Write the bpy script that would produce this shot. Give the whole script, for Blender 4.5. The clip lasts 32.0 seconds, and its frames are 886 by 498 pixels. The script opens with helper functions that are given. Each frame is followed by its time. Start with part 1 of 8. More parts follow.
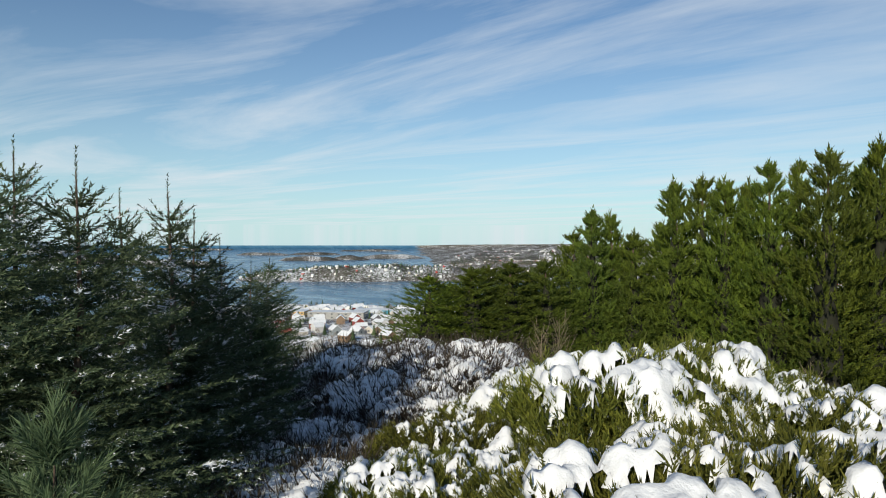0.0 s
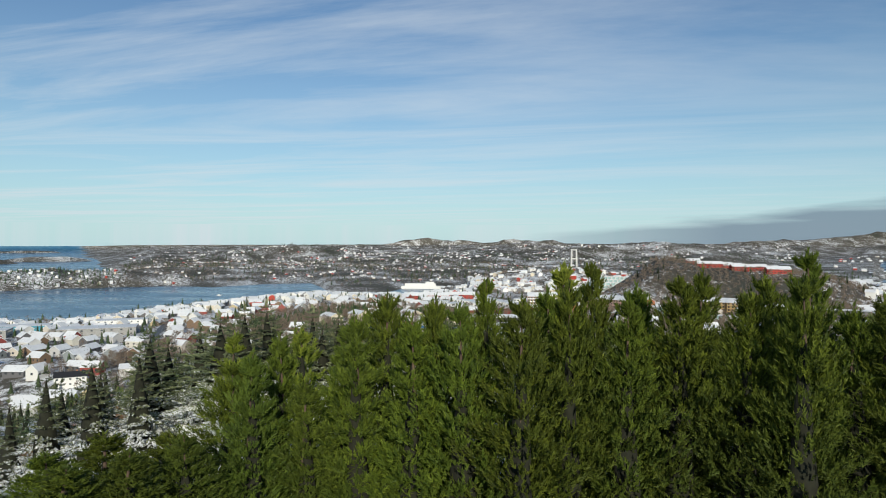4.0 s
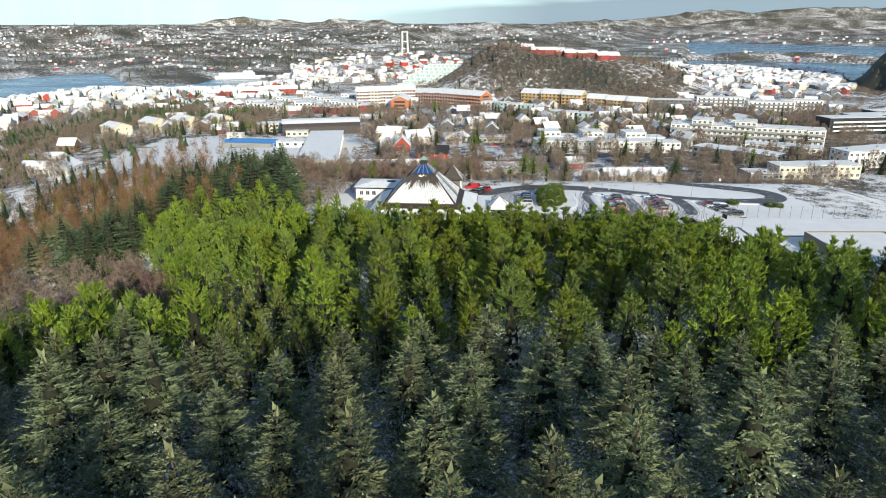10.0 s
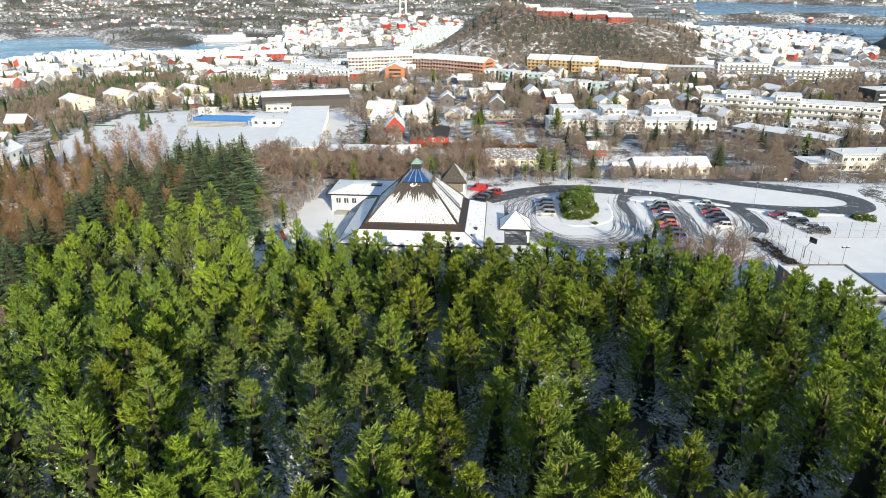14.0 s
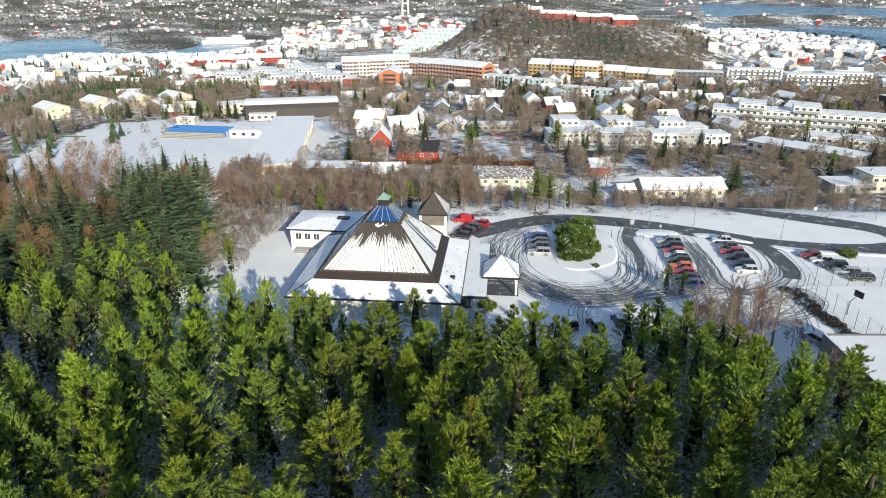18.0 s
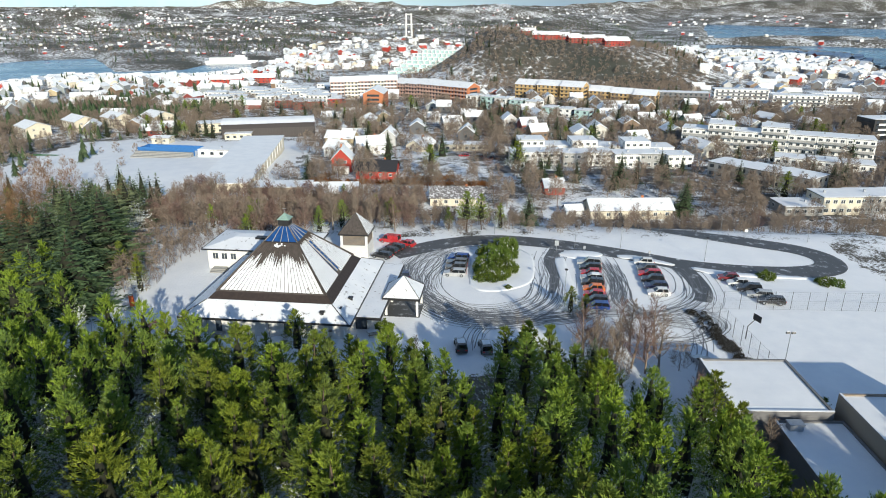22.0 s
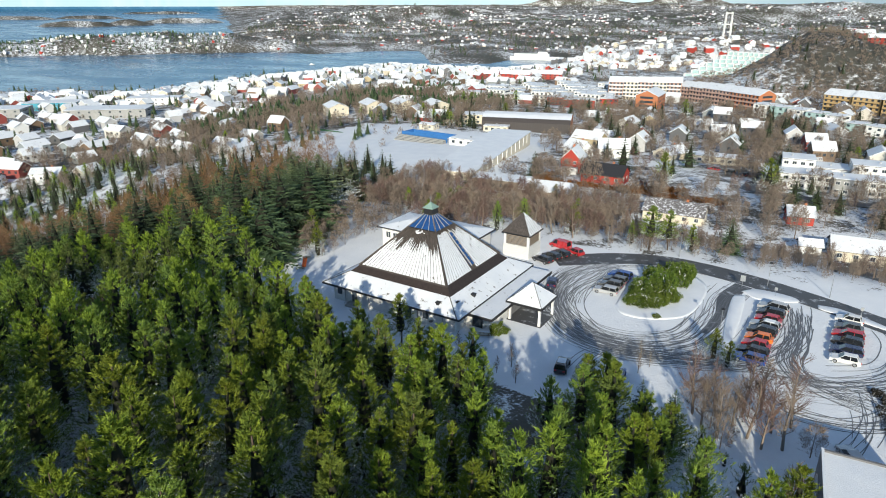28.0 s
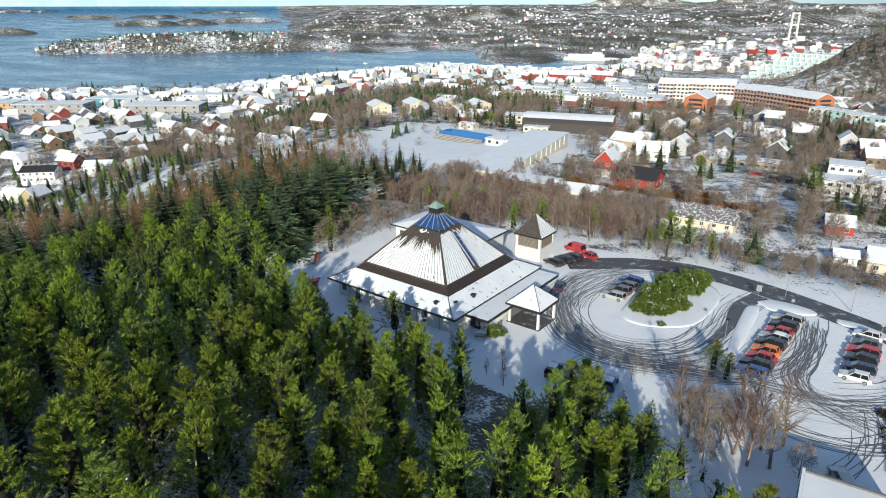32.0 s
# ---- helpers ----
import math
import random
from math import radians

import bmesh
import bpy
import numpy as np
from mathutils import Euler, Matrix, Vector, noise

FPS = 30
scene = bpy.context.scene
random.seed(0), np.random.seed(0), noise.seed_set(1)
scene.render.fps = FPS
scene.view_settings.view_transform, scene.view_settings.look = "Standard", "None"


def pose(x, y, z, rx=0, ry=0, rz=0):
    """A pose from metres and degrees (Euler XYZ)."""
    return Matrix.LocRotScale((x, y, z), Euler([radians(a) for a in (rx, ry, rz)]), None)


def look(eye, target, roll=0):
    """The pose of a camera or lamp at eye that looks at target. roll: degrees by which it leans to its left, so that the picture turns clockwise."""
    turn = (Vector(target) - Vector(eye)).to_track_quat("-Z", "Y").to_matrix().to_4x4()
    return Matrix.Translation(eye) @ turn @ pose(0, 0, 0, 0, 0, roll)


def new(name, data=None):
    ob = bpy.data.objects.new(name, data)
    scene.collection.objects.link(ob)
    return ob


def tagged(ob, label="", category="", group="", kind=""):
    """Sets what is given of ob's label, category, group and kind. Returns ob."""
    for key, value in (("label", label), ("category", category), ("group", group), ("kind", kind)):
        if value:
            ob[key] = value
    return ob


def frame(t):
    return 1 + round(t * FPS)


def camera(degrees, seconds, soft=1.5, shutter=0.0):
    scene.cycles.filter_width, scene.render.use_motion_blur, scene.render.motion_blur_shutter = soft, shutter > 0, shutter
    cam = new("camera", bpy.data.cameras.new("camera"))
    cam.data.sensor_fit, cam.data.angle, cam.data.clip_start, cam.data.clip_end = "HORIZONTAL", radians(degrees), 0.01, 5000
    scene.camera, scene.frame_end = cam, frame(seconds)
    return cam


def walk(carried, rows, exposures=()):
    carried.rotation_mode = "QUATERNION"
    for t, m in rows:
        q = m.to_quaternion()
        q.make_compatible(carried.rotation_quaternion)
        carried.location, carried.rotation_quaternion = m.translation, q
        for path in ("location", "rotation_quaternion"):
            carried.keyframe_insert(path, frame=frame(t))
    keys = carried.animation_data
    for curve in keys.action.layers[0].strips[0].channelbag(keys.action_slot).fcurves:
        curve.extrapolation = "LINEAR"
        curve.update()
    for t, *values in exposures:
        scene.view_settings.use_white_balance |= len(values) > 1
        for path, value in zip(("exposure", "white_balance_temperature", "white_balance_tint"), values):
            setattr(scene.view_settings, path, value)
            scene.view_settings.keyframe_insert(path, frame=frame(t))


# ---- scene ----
cam = camera(68.61, 32.0, 1.0)
PATH = [
    (0.0, pose(-7.84, -6.43, 41.45, 89.65, 0.00, 41.53)),
    (0.5, pose(-7.84, -6.43, 41.89, 89.65, 0.00, 41.53)),
    (1.0, pose(-7.84, -6.43, 42.33, 89.65, 0.00, 41.53)),
    (1.5, pose(-7.74, -6.54, 42.48, 89.65, 0.00, 40.93)),
    (2.0, pose(-7.74, -6.54, 42.48, 89.65, 0.00, 26.73)),
    (2.5, pose(-7.84, -6.43, 42.48, 89.65, 0.00, 22.23)),
    (3.0, pose(-8.21, -5.38, 42.77, 89.65, 0.00, 22.23)),
    (3.5, pose(-8.88, -4.00, 43.80, 89.65, 0.00, 22.23)),
    (4.0, pose(-9.43, -2.11, 44.97, 89.65, 0.00, 14.73)),
    (4.5, pose(-9.77, -0.23, 45.85, 89.61, 0.00, 1.23)),
    (6.5, pose(-13.51, 13.11, 48.93, 89.78, 0.00, 0.34)),
    (7.0, pose(-13.54, 17.48, 49.81, 89.82, 0.00, 0.19)),
    (7.5, pose(-13.70, 22.66, 50.24, 89.82, 0.00, 0.16)),
    (8.0, pose(-13.74, 28.15, 50.52, 89.81, 0.00, 0.14)),
    (8.5, pose(-13.77, 33.86, 50.65, 86.60, 0.00, 0.12)),
    (9.0, pose(-13.90, 39.66, 50.93, 81.29, 0.00, 0.10)),
    (9.5, pose(-13.88, 45.33, 51.09, 76.00, 0.00, 0.09)),
    (10.0, pose(-13.75, 51.10, 51.25, 70.90, 0.00, 0.08)),
    (10.5, pose(-13.84, 56.76, 51.45, 67.81, 0.00, 0.09)),
    (11.0, pose(-13.94, 62.41, 51.50, 67.72, 0.00, 0.09)),
    (11.5, pose(-13.92, 68.17, 51.40, 67.73, 0.00, 0.00)),
    (13.0, pose(-14.01, 84.58, 50.99, 67.72, 0.00, 0.01)),
    (13.5, pose(-13.82, 89.79, 51.06, 67.72, 0.00, 0.03)),
    (14.0, pose(-13.65, 94.80, 50.99, 67.73, 0.00, 0.05)),
    (14.5, pose(-13.47, 99.82, 51.06, 67.84, 0.00, 0.07)),
    (16.5, pose(-10.55, 116.04, 50.87, 67.85, 0.00, 0.09)),
    (17.0, pose(-9.96, 117.23, 51.00, 67.95, 0.00, 0.21)),
    (17.5, pose(-9.09, 117.68, 50.98, 67.95, 0.00, 0.32)),
    (18.0, pose(-8.01, 118.13, 50.96, 67.85, 0.00, 0.44)),
    (18.5, pose(-6.62, 118.46, 50.93, 67.86, 0.00, 0.56)),
    (19.0, pose(-4.82, 118.77, 50.91, 67.86, 0.00, 0.67)),
    (19.5, pose(-2.62, 119.14, 50.80, 67.84, 0.00, 0.80)),
    (20.0, pose(-0.21, 119.50, 50.69, 66.13, 0.00, 0.92)),
    (20.5, pose(2.41, 119.85, 50.72, 64.12, 0.00, 1.05)),
    (21.0, pose(5.06, 119.54, 50.87, 64.25, 0.00, 1.08)),
    (21.5, pose(7.91, 119.22, 51.16, 67.47, 0.00, 1.22)),
    (22.0, pose(10.88, 118.99, 51.15, 69.50, 0.00, 1.25)),
    (22.5, pose(13.54, 119.53, 51.02, 69.54, 0.00, 2.53)),
    (23.0, pose(16.23, 120.17, 50.90, 69.57, 0.00, 11.47)),
    (23.5, pose(19.04, 121.16, 50.82, 69.57, 0.00, 20.53)),
    (24.0, pose(21.78, 122.22, 50.77, 69.56, 0.00, 22.87)),
    (24.5, pose(24.31, 123.16, 50.72, 69.55, 0.00, 22.93)),
    (25.0, pose(26.66, 124.03, 50.68, 69.55, 0.00, 22.93)),
    (25.5, pose(28.70, 124.81, 50.66, 69.53, 0.00, 23.14)),
    (26.5, pose(31.59, 125.91, 50.75, 69.46, 0.00, 24.23)),
    (27.5, pose(33.70, 126.87, 50.84, 69.38, 0.00, 26.17)),
    (28.0, pose(34.71, 127.49, 50.81, 69.36, 0.00, 27.37)),
    (28.5, pose(35.60, 128.15, 50.75, 69.34, 0.00, 28.43)),
    (29.0, pose(36.45, 128.81, 50.69, 69.33, 0.00, 29.43)),
    (29.5, pose(37.34, 129.42, 50.65, 69.33, 0.00, 30.28)),
    (30.0, pose(38.26, 129.96, 50.63, 69.33, 0.00, 30.98)),
    (30.5, pose(39.20, 130.44, 50.64, 69.33, 0.00, 31.53)),
    (31.0, pose(40.14, 130.90, 50.66, 69.34, 0.00, 31.88)),
    (31.5, pose(41.09, 131.35, 50.67, 69.35, 0.00, 32.03)),
    (32.0, pose(42.03, 131.82, 50.69, 69.35, 0.00, 32.16)),
]
walk(cam, PATH, exposures=((0.0, -0.22, 6800, 8), (4.5, -0.38, 6600, 6), (6.5, -0.53, 6050, 4), (8.7, -0.6, 6000, 4), (10.7, 0.6, 7200, 8), (19.0, 0.33, 6800, 7), (23.0, 0.2, 6600, 6), (32.0, 0.17, 6600, 6)))

# ---- world and sun ----
SUN_AZ, SUN_EL = radians(158.4), radians(20.0)      # clockwise from +y
world = bpy.data.worlds.new("winter_sky")
scene.world = world
world.use_nodes = True
wn, wl = world.node_tree.nodes, world.node_tree.links
wn.clear()
sky = wn.new("ShaderNodeTexSky")
sky.sky_type, sky.sun_disc = "NISHITA", False
sky.sun_elevation, sky.sun_rotation = SUN_EL, SUN_AZ
sky.altitude, sky.air_density, sky.dust_density, sky.ozone_density = 100, 1.0, 0.0, 4.0
bg = wn.new("ShaderNodeBackground")
bg.inputs[1].default_value = 0.125
wo = wn.new("ShaderNodeOutputWorld")
# thin cirrus, drawn out in streaks, and a low bank over the far mountains
tc = wn.new("ShaderNodeTexCoord")
sep = wn.new("ShaderNodeSeparateXYZ")
wl.new(tc.outputs["Generated"], sep.inputs[0])


def wmath(op, a, b=None, c=None):
    n = wn.new("ShaderNodeMath")
    n.operation = op
    for i, v in enumerate((a, b, c)):
        if v is None:
            continue
        if isinstance(v, (int, float)):
            n.inputs[i].default_value = v
        else:
            wl.new(v, n.inputs[i])
    return n.outputs[0]


height = wmath("MAXIMUM", sep.outputs[2], 0.03)
px, py = wmath("DIVIDE", sep.outputs[0], height), wmath("DIVIDE", sep.outputs[1], height)
comb = wn.new("ShaderNodeCombineXYZ")
wl.new(px, comb.inputs[0]), wl.new(py, comb.inputs[1])
mp = wn.new("ShaderNodeMapping")
mp.inputs["Rotation"].default_value = (0, 0, radians(-28))
mp.inputs["Scale"].default_value = (0.16, 0.55, 1)
mp.inputs["Location"].default_value = (0.7, 2.2, 0)
wl.new(comb.outputs[0], mp.inputs[0])
cn = wn.new("ShaderNodeTexNoise")
cn.inputs["Scale"].default_value, cn.inputs["Detail"].default_value, cn.inputs["Roughness"].default_value = 1.1, 8, 0.62
cn.inputs["Distortion"].default_value = 0.6
wl.new(mp.outputs[0], cn.inputs["Vector"])
cr = wn.new("ShaderNodeMapRange")
cr.inputs[1].default_value, cr.inputs[2].default_value, cr.inputs[3].default_value, cr.inputs[4].default_value = 0.43, 0.76, 0.0, 0.85
wl.new(cn.outputs[0], cr.inputs[0])
# more cloud to the west, clear to the east
west = wn.new("ShaderNodeMapRange")
west.inputs[1].default_value, west.inputs[2].default_value, west.inputs[3].default_value, west.inputs[4].default_value = -0.75, 0.6, 1.15, 0.2
wl.new(sep.outputs[0], west.inputs[0])
cirrus = wmath("MULTIPLY", cr.outputs[0], west.outputs[0])
# low grey bank
bn = wn.new("ShaderNodeTexNoise")
bm_ = wn.new("ShaderNodeMapping")
bm_.inputs["Scale"].default_value = (3, 3, 30)
wl.new(tc.outputs["Generated"], bm_.inputs[0]), wl.new(bm_.outputs[0], bn.inputs["Vector"])
bn.inputs["Scale"].default_value, bn.inputs["Detail"].default_value = 1.6, 6
edge = wn.new("ShaderNodeMapRange")
edge.inputs[1].default_value, edge.inputs[2].default_value, edge.inputs[3].default_value, edge.inputs[4].default_value = -0.15, 0.62, 0.008, 0.075
wl.new(sep.outputs[0], edge.inputs[0])
top = wmath("ADD", edge.outputs[0], wmath("MULTIPLY", wmath("SUBTRACT", bn.outputs[0], 0.5), 0.04))
bank = wn.new("ShaderNodeMapRange")
bank.inputs[1].default_value, bank.inputs[2].default_value, bank.inputs[3].default_value, bank.inputs[4].default_value = -0.008, 0.008, 0.0, 0.85
wl.new(wmath("SUBTRACT", top, sep.outputs[2]), bank.inputs[0])
eastern = wn.new("ShaderNodeMapRange")
eastern.inputs[1].default_value, eastern.inputs[2].default_value = -0.2, 0.15
wl.new(sep.outputs[0], eastern.inputs[0])
bankf = wmath("MULTIPLY", bank.outputs[0], eastern.outputs[0])
hazef = wmath("MULTIPLY", wmath("POWER", wmath("SUBTRACT", 1.0, wmath("MINIMUM", wmath("MULTIPLY", wmath("MAXIMUM", sep.outputs[2], 0.0), 2.6), 1.0)), 2.2), 0.85)
haze = wn.new("ShaderNodeMix")
haze.data_type = "RGBA"
wl.new(hazef, haze.inputs[0]), wl.new(sky.outputs[0], haze.inputs[6])
haze.inputs[7].default_value = (4.3, 6.7, 7.8, 1)
mix1, mix2 = wn.new("ShaderNodeMix"), wn.new("ShaderNodeMix")
for m_ in (mix1, mix2):
    m_.data_type = "RGBA"
wl.new(cirrus, mix1.inputs[0]), wl.new(haze.outputs[2], mix1.inputs[6])
mix1.inputs[7].default_value = (6.8, 7.4, 8.2, 1)
wl.new(bankf, mix2.inputs[0]), wl.new(mix1.outputs[2], mix2.inputs[6])
mix2.inputs[7].default_value = (2.0, 2.7, 3.6, 1)
wl.new(mix2.outputs[2], bg.inputs[0]), wl.new(bg.outputs[0], wo.inputs[0])

sun = new("sun", bpy.data.lights.new("sun", "SUN"))
sun.data.energy, sun.data.angle, sun.data.color = 5.0, radians(0.6), (1.0, 0.92, 0.78)
to_sun = Vector((math.sin(SUN_AZ) * math.cos(SUN_EL), math.cos(SUN_AZ) * math.cos(SUN_EL), math.sin(SUN_EL)))
sun.matrix_world = look(to_sun * 100, (0, 0, 0))

# ---- materials ----
def mat(name, rough=0.7, metal=0.0):
    m = bpy.data.materials.new(name)
    m.use_nodes = True
    p = m.node_tree.nodes["Principled BSDF"]
    p.inputs["Roughness"].default_value, p.inputs["Metallic"].default_value = rough, metal
    return m, m.node_tree.nodes, m.node_tree.links, p


def c4(c):
    return (*c, 1)


def noise_node(n, l, scale, detail=4, rough=0.6, stretch=(1, 1, 1), generated=False):
    t, mp = n.new("ShaderNodeTexCoord"), n.new("ShaderNodeMapping")
    mp.inputs["Scale"].default_value = stretch
    if generated:
        l.new(t.outputs["Object"], mp.inputs[0])
    else:
        g = n.new("ShaderNodeNewGeometry")
        l.new(g.outputs["Position"], mp.inputs[0])
    x = n.new("ShaderNodeTexNoise")
    x.inputs["Scale"].default_value, x.inputs["Detail"].default_value, x.inputs["Roughness"].default_value = scale, detail, rough
    l.new(mp.outputs[0], x.inputs["Vector"])
    return x.outputs[0]


def ramp(n, l, fac, stops):
    r = n.new("ShaderNodeValToRGB")
    while len(r.color_ramp.elements) < len(stops):
        r.color_ramp.elements.new(0.5)
    for e, (p, c) in zip(r.color_ramp.elements, stops):
        e.position, e.color = p, c4(c)
    l.new(fac, r.inputs[0])
    return r.outputs[0]


def mixc(n, l, fac, a, b, kind="MIX"):
    m = n.new("ShaderNodeMix")
    m.data_type, m.blend_type = "RGBA", kind
    for i, v in ((0, fac), (6, a), (7, b)):
        if isinstance(v, tuple):
            m.inputs[i].default_value = c4(v)
        elif isinstance(v, (int, float)):
            m.inputs[i].default_value = v
        else:
            l.new(v, m.inputs[i])
    return m.outputs[2]


def remap(n, l, v, a, b, c=0.0, d=1.0):
    r = n.new("ShaderNodeMapRange")
    for i, q in ((1, a), (2, b), (3, c), (4, d)):
        r.inputs[i].default_value = q
    l.new(v, r.inputs[0])
    return r.outputs[0]


def bump(n, l, p, h, dist, strength=0.5):
    b = n.new("ShaderNodeBump")
    b.inputs["Distance"].default_value, b.inputs["Strength"].default_value = dist, strength
    l.new(h, b.inputs["Height"]), l.new(b.outputs[0], p.inputs["Normal"])


def worn(name, base, var=0.25, scale=1.2, rough=0.7, metal=0.0, grain=14.0, bump_d=0.01, stretch=(1, 1, 1), obj=False):
    """A painted or mineral surface: broad stains, fine grain, fine relief."""
    m, n, l, p = mat(name, rough, metal)
    a, b = noise_node(n, l, scale, 5, 0.6, stretch, obj), noise_node(n, l, grain, 3, 0.5, stretch, obj)
    dark, light = tuple(v * (1 - var) for v in base), tuple(min(1, v * (1 + var * 0.6)) for v in base)
    c = ramp(n, l, a, ((0.3, dark), (0.7, light)))
    c = mixc(n, l, remap(n, l, b, 0.3, 0.7, 0, 0.35), c, tuple(v * (1 - var * 0.8) for v in base))
    l.new(c, p.inputs["Base Color"])
    bump(n, l, p, b, bump_d)
    return m


def per_object(name, colours, rough=0.6, var=0.15):
    """One of several paints, told by the object's random number."""
    m, n, l, p = mat(name, rough)
    o = n.new("ShaderNodeObjectInfo")
    k = len(colours)
    r = n.new("ShaderNodeValToRGB")
    r.color_ramp.interpolation = "CONSTANT"
    while len(r.color_ramp.elements) < k:
        r.color_ramp.elements.new(0.5)
    for i, (e, c) in enumerate(zip(r.color_ramp.elements, colours)):
        e.position, e.color = i / k, c4(c)
    l.new(o.outputs["Random"], r.inputs[0])
    a = noise_node(n, l, 1.5, 5)
    c = mixc(n, l, remap(n, l, a, 0.3, 0.75, 0, var), r.outputs[0], (0.15, 0.15, 0.14))
    l.new(c, p.inputs["Base Color"])
    bump(n, l, p, noise_node(n, l, 9, 2, 0.5, (1, 1, 6)), 0.01)
    return m


def snow_mat(name, dirt=0.0, soil=(0.10, 0.075, 0.05), dscale=1.3):
    m, n, l, p = mat(name, 0.55)
    a, b = noise_node(n, l, 0.25, 5), noise_node(n, l, 6, 4)
    c = mixc(n, l, remap(n, l, a, 0.3, 0.7), (0.80, 0.82, 0.84), (0.70, 0.73, 0.77))
    if dirt:
        d = noise_node(n, l, dscale, 7, 0.68)
        c = mixc(n, l, remap(n, l, d, 0.62 - dirt * 0.4, 0.68 - dirt * 0.35), c, soil)
    l.new(c, p.inputs["Base Color"])
    p.inputs["Subsurface Weight"].default_value = 0.0
    bump(n, l, p, b, 0.05, 0.6)
    return m


def leaf_mat(name, dark, light, snow=0.0, trans=0.25, low=0.0, tuft=False, cool=None):
    """Needles: every tuft has its own shade, some carry snow; cool: the colour of the greyer trees."""
    m, n, l, p = mat(name, 0.62)
    o = n.new("ShaderNodeObjectInfo")
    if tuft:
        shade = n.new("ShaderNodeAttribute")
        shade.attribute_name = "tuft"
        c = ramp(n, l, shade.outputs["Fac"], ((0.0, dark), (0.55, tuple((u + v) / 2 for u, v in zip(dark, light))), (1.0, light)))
    else:
        g = n.new("ShaderNodeNewGeometry")
        c = ramp(n, l, g.outputs["Random Per Island"], ((0.0, dark), (1.0, light)))
    big = noise_node(n, l, 0.13, 3)
    c = mixc(n, l, remap(n, l, big, 0.45, 0.66, 0.0, 0.75 if cool else 0.4), c, cool or tuple(v * 0.8 for v in dark))
    hue = n.new("ShaderNodeHueSaturation")
    hue.inputs["Hue"].default_value = 0.5
    l.new(remap(n, l, o.outputs["Random"], 0, 1, 0.8, 1.2), hue.inputs["Value"])
    l.new(remap(n, l, o.outputs["Random"], 0, 1, 0.488, 0.512), hue.inputs["Hue"])
    l.new(c, hue.inputs["Color"])
    c = hue.outputs[0]
    if snow:
        s = noise_node(n, l, 4.5, 4, 0.75)
        if low:
            # snow stays on the lower boughs, the tops have shaken it off
            at = n.new("ShaderNodeAttribute")
            at.attribute_name = "rise"
            s2 = n.new("ShaderNodeMath")
            s2.operation = "ADD"
            l.new(s, s2.inputs[0]), l.new(remap(n, l, at.outputs["Fac"], 0.25, 0.85, low, -low), s2.inputs[1])
            s = s2.outputs[0]
        f = remap(n, l, s, 0.70 - snow * 0.3, 0.72 - snow * 0.3)
        c = mixc(n, l, f, c, (0.82, 0.85, 0.9))
    l.new(c, p.inputs["Base Color"])
    p.inputs["Specular IOR Level"].default_value = 0.25
    # thin needles let some light through
    tl, mx, out = n.new("ShaderNodeBsdfTranslucent"), n.new("ShaderNodeMixShader"), n["Material Output"]
    l.new(c, tl.inputs[0])
    mx.inputs[0].default_value = trans
    l.new(p.outputs[0], mx.inputs[1]), l.new(tl.outputs[0], mx.inputs[2]), l.new(mx.outputs[0], out.inputs[0])
    return m


M_SNOW = snow_mat("snow")
M_SNOW_ROOF = snow_mat("roof_snow", 0.03, (0.16, 0.15, 0.14), 0.9)
M_PINE = leaf_mat("pine_needles", (0.055, 0.095, 0.013), (0.34, 0.42, 0.05), 0.2, 0.28, 0.2, True, (0.13, 0.19, 0.06))
# solid body inside a crown, coloured near black as the deep shade between boughs
M_INNER = worn("inner_crown_shade", (0.017, 0.019, 0.010), 0.45, 3.0, 0.95)
M_PINE_F = leaf_mat("viewpoint_pine_needles", (0.028, 0.05, 0.008), (0.20, 0.26, 0.03), 0.0, 0.25, 0.0, True, (0.07, 0.10, 0.02))
M_PINE_S = leaf_mat("snowy_pine_needles", (0.06, 0.10, 0.026), (0.26, 0.32, 0.08), 0.55, 0.28, 0.2, True)
M_SPRUCE = leaf_mat("spruce_needles", (0.07, 0.095, 0.05), (0.31, 0.35, 0.18), 0.34, 0.25, 0.12, True)
M_SPRUCE_D = leaf_mat("dark_spruce_needles", (0.03, 0.055, 0.026), (0.15, 0.21, 0.10), 0.0, 0.2, 0.0, True)
M_SPRUCE_N = leaf_mat("young_spruce_needles", (0.03, 0.055, 0.028), (0.15, 0.19, 0.095), 0.36, 0.22, 0.0, True)
M_LARCH = leaf_mat("larch_twigs", (0.17, 0.10, 0.05), (0.38, 0.22, 0.12), 0.0, 0.25, 0.0, True)
M_TWIG = worn("bare_twigs", (0.23, 0.18, 0.14), 0.35, 2.0, 0.85)
M_TWIG_R = worn("reddish_twigs", (0.18, 0.115, 0.095), 0.35, 2.0, 0.85)
M_TWIG_L = worn("pale_twigs", (0.22, 0.18, 0.12), 0.3, 2.0, 0.85)
M_BARK = worn("bark", (0.11, 0.075, 0.055), 0.45, 4.0, 0.9, 0, 20, 0.03, (1, 1, 0.3))
M_BIRCH = worn("birch_bark", (0.22, 0.19, 0.16), 0.5, 3.0, 0.8, 0, 18, 0.02, (1, 1, 0.4))
M_JUNIPER = leaf_mat("juniper_needles", (0.04, 0.055, 0.010), (0.21, 0.215, 0.034), 0.0, 0.25, 0.0, True)
M_RHODO = leaf_mat("rhododendron_leaves", (0.04, 0.08, 0.012), (0.22, 0.29, 0.05), 0.14)
M_HEATHER = leaf_mat("heather_twigs", (0.035, 0.030, 0.022), (0.13, 0.10, 0.065), 0.3, 0.2, 0.0, True)
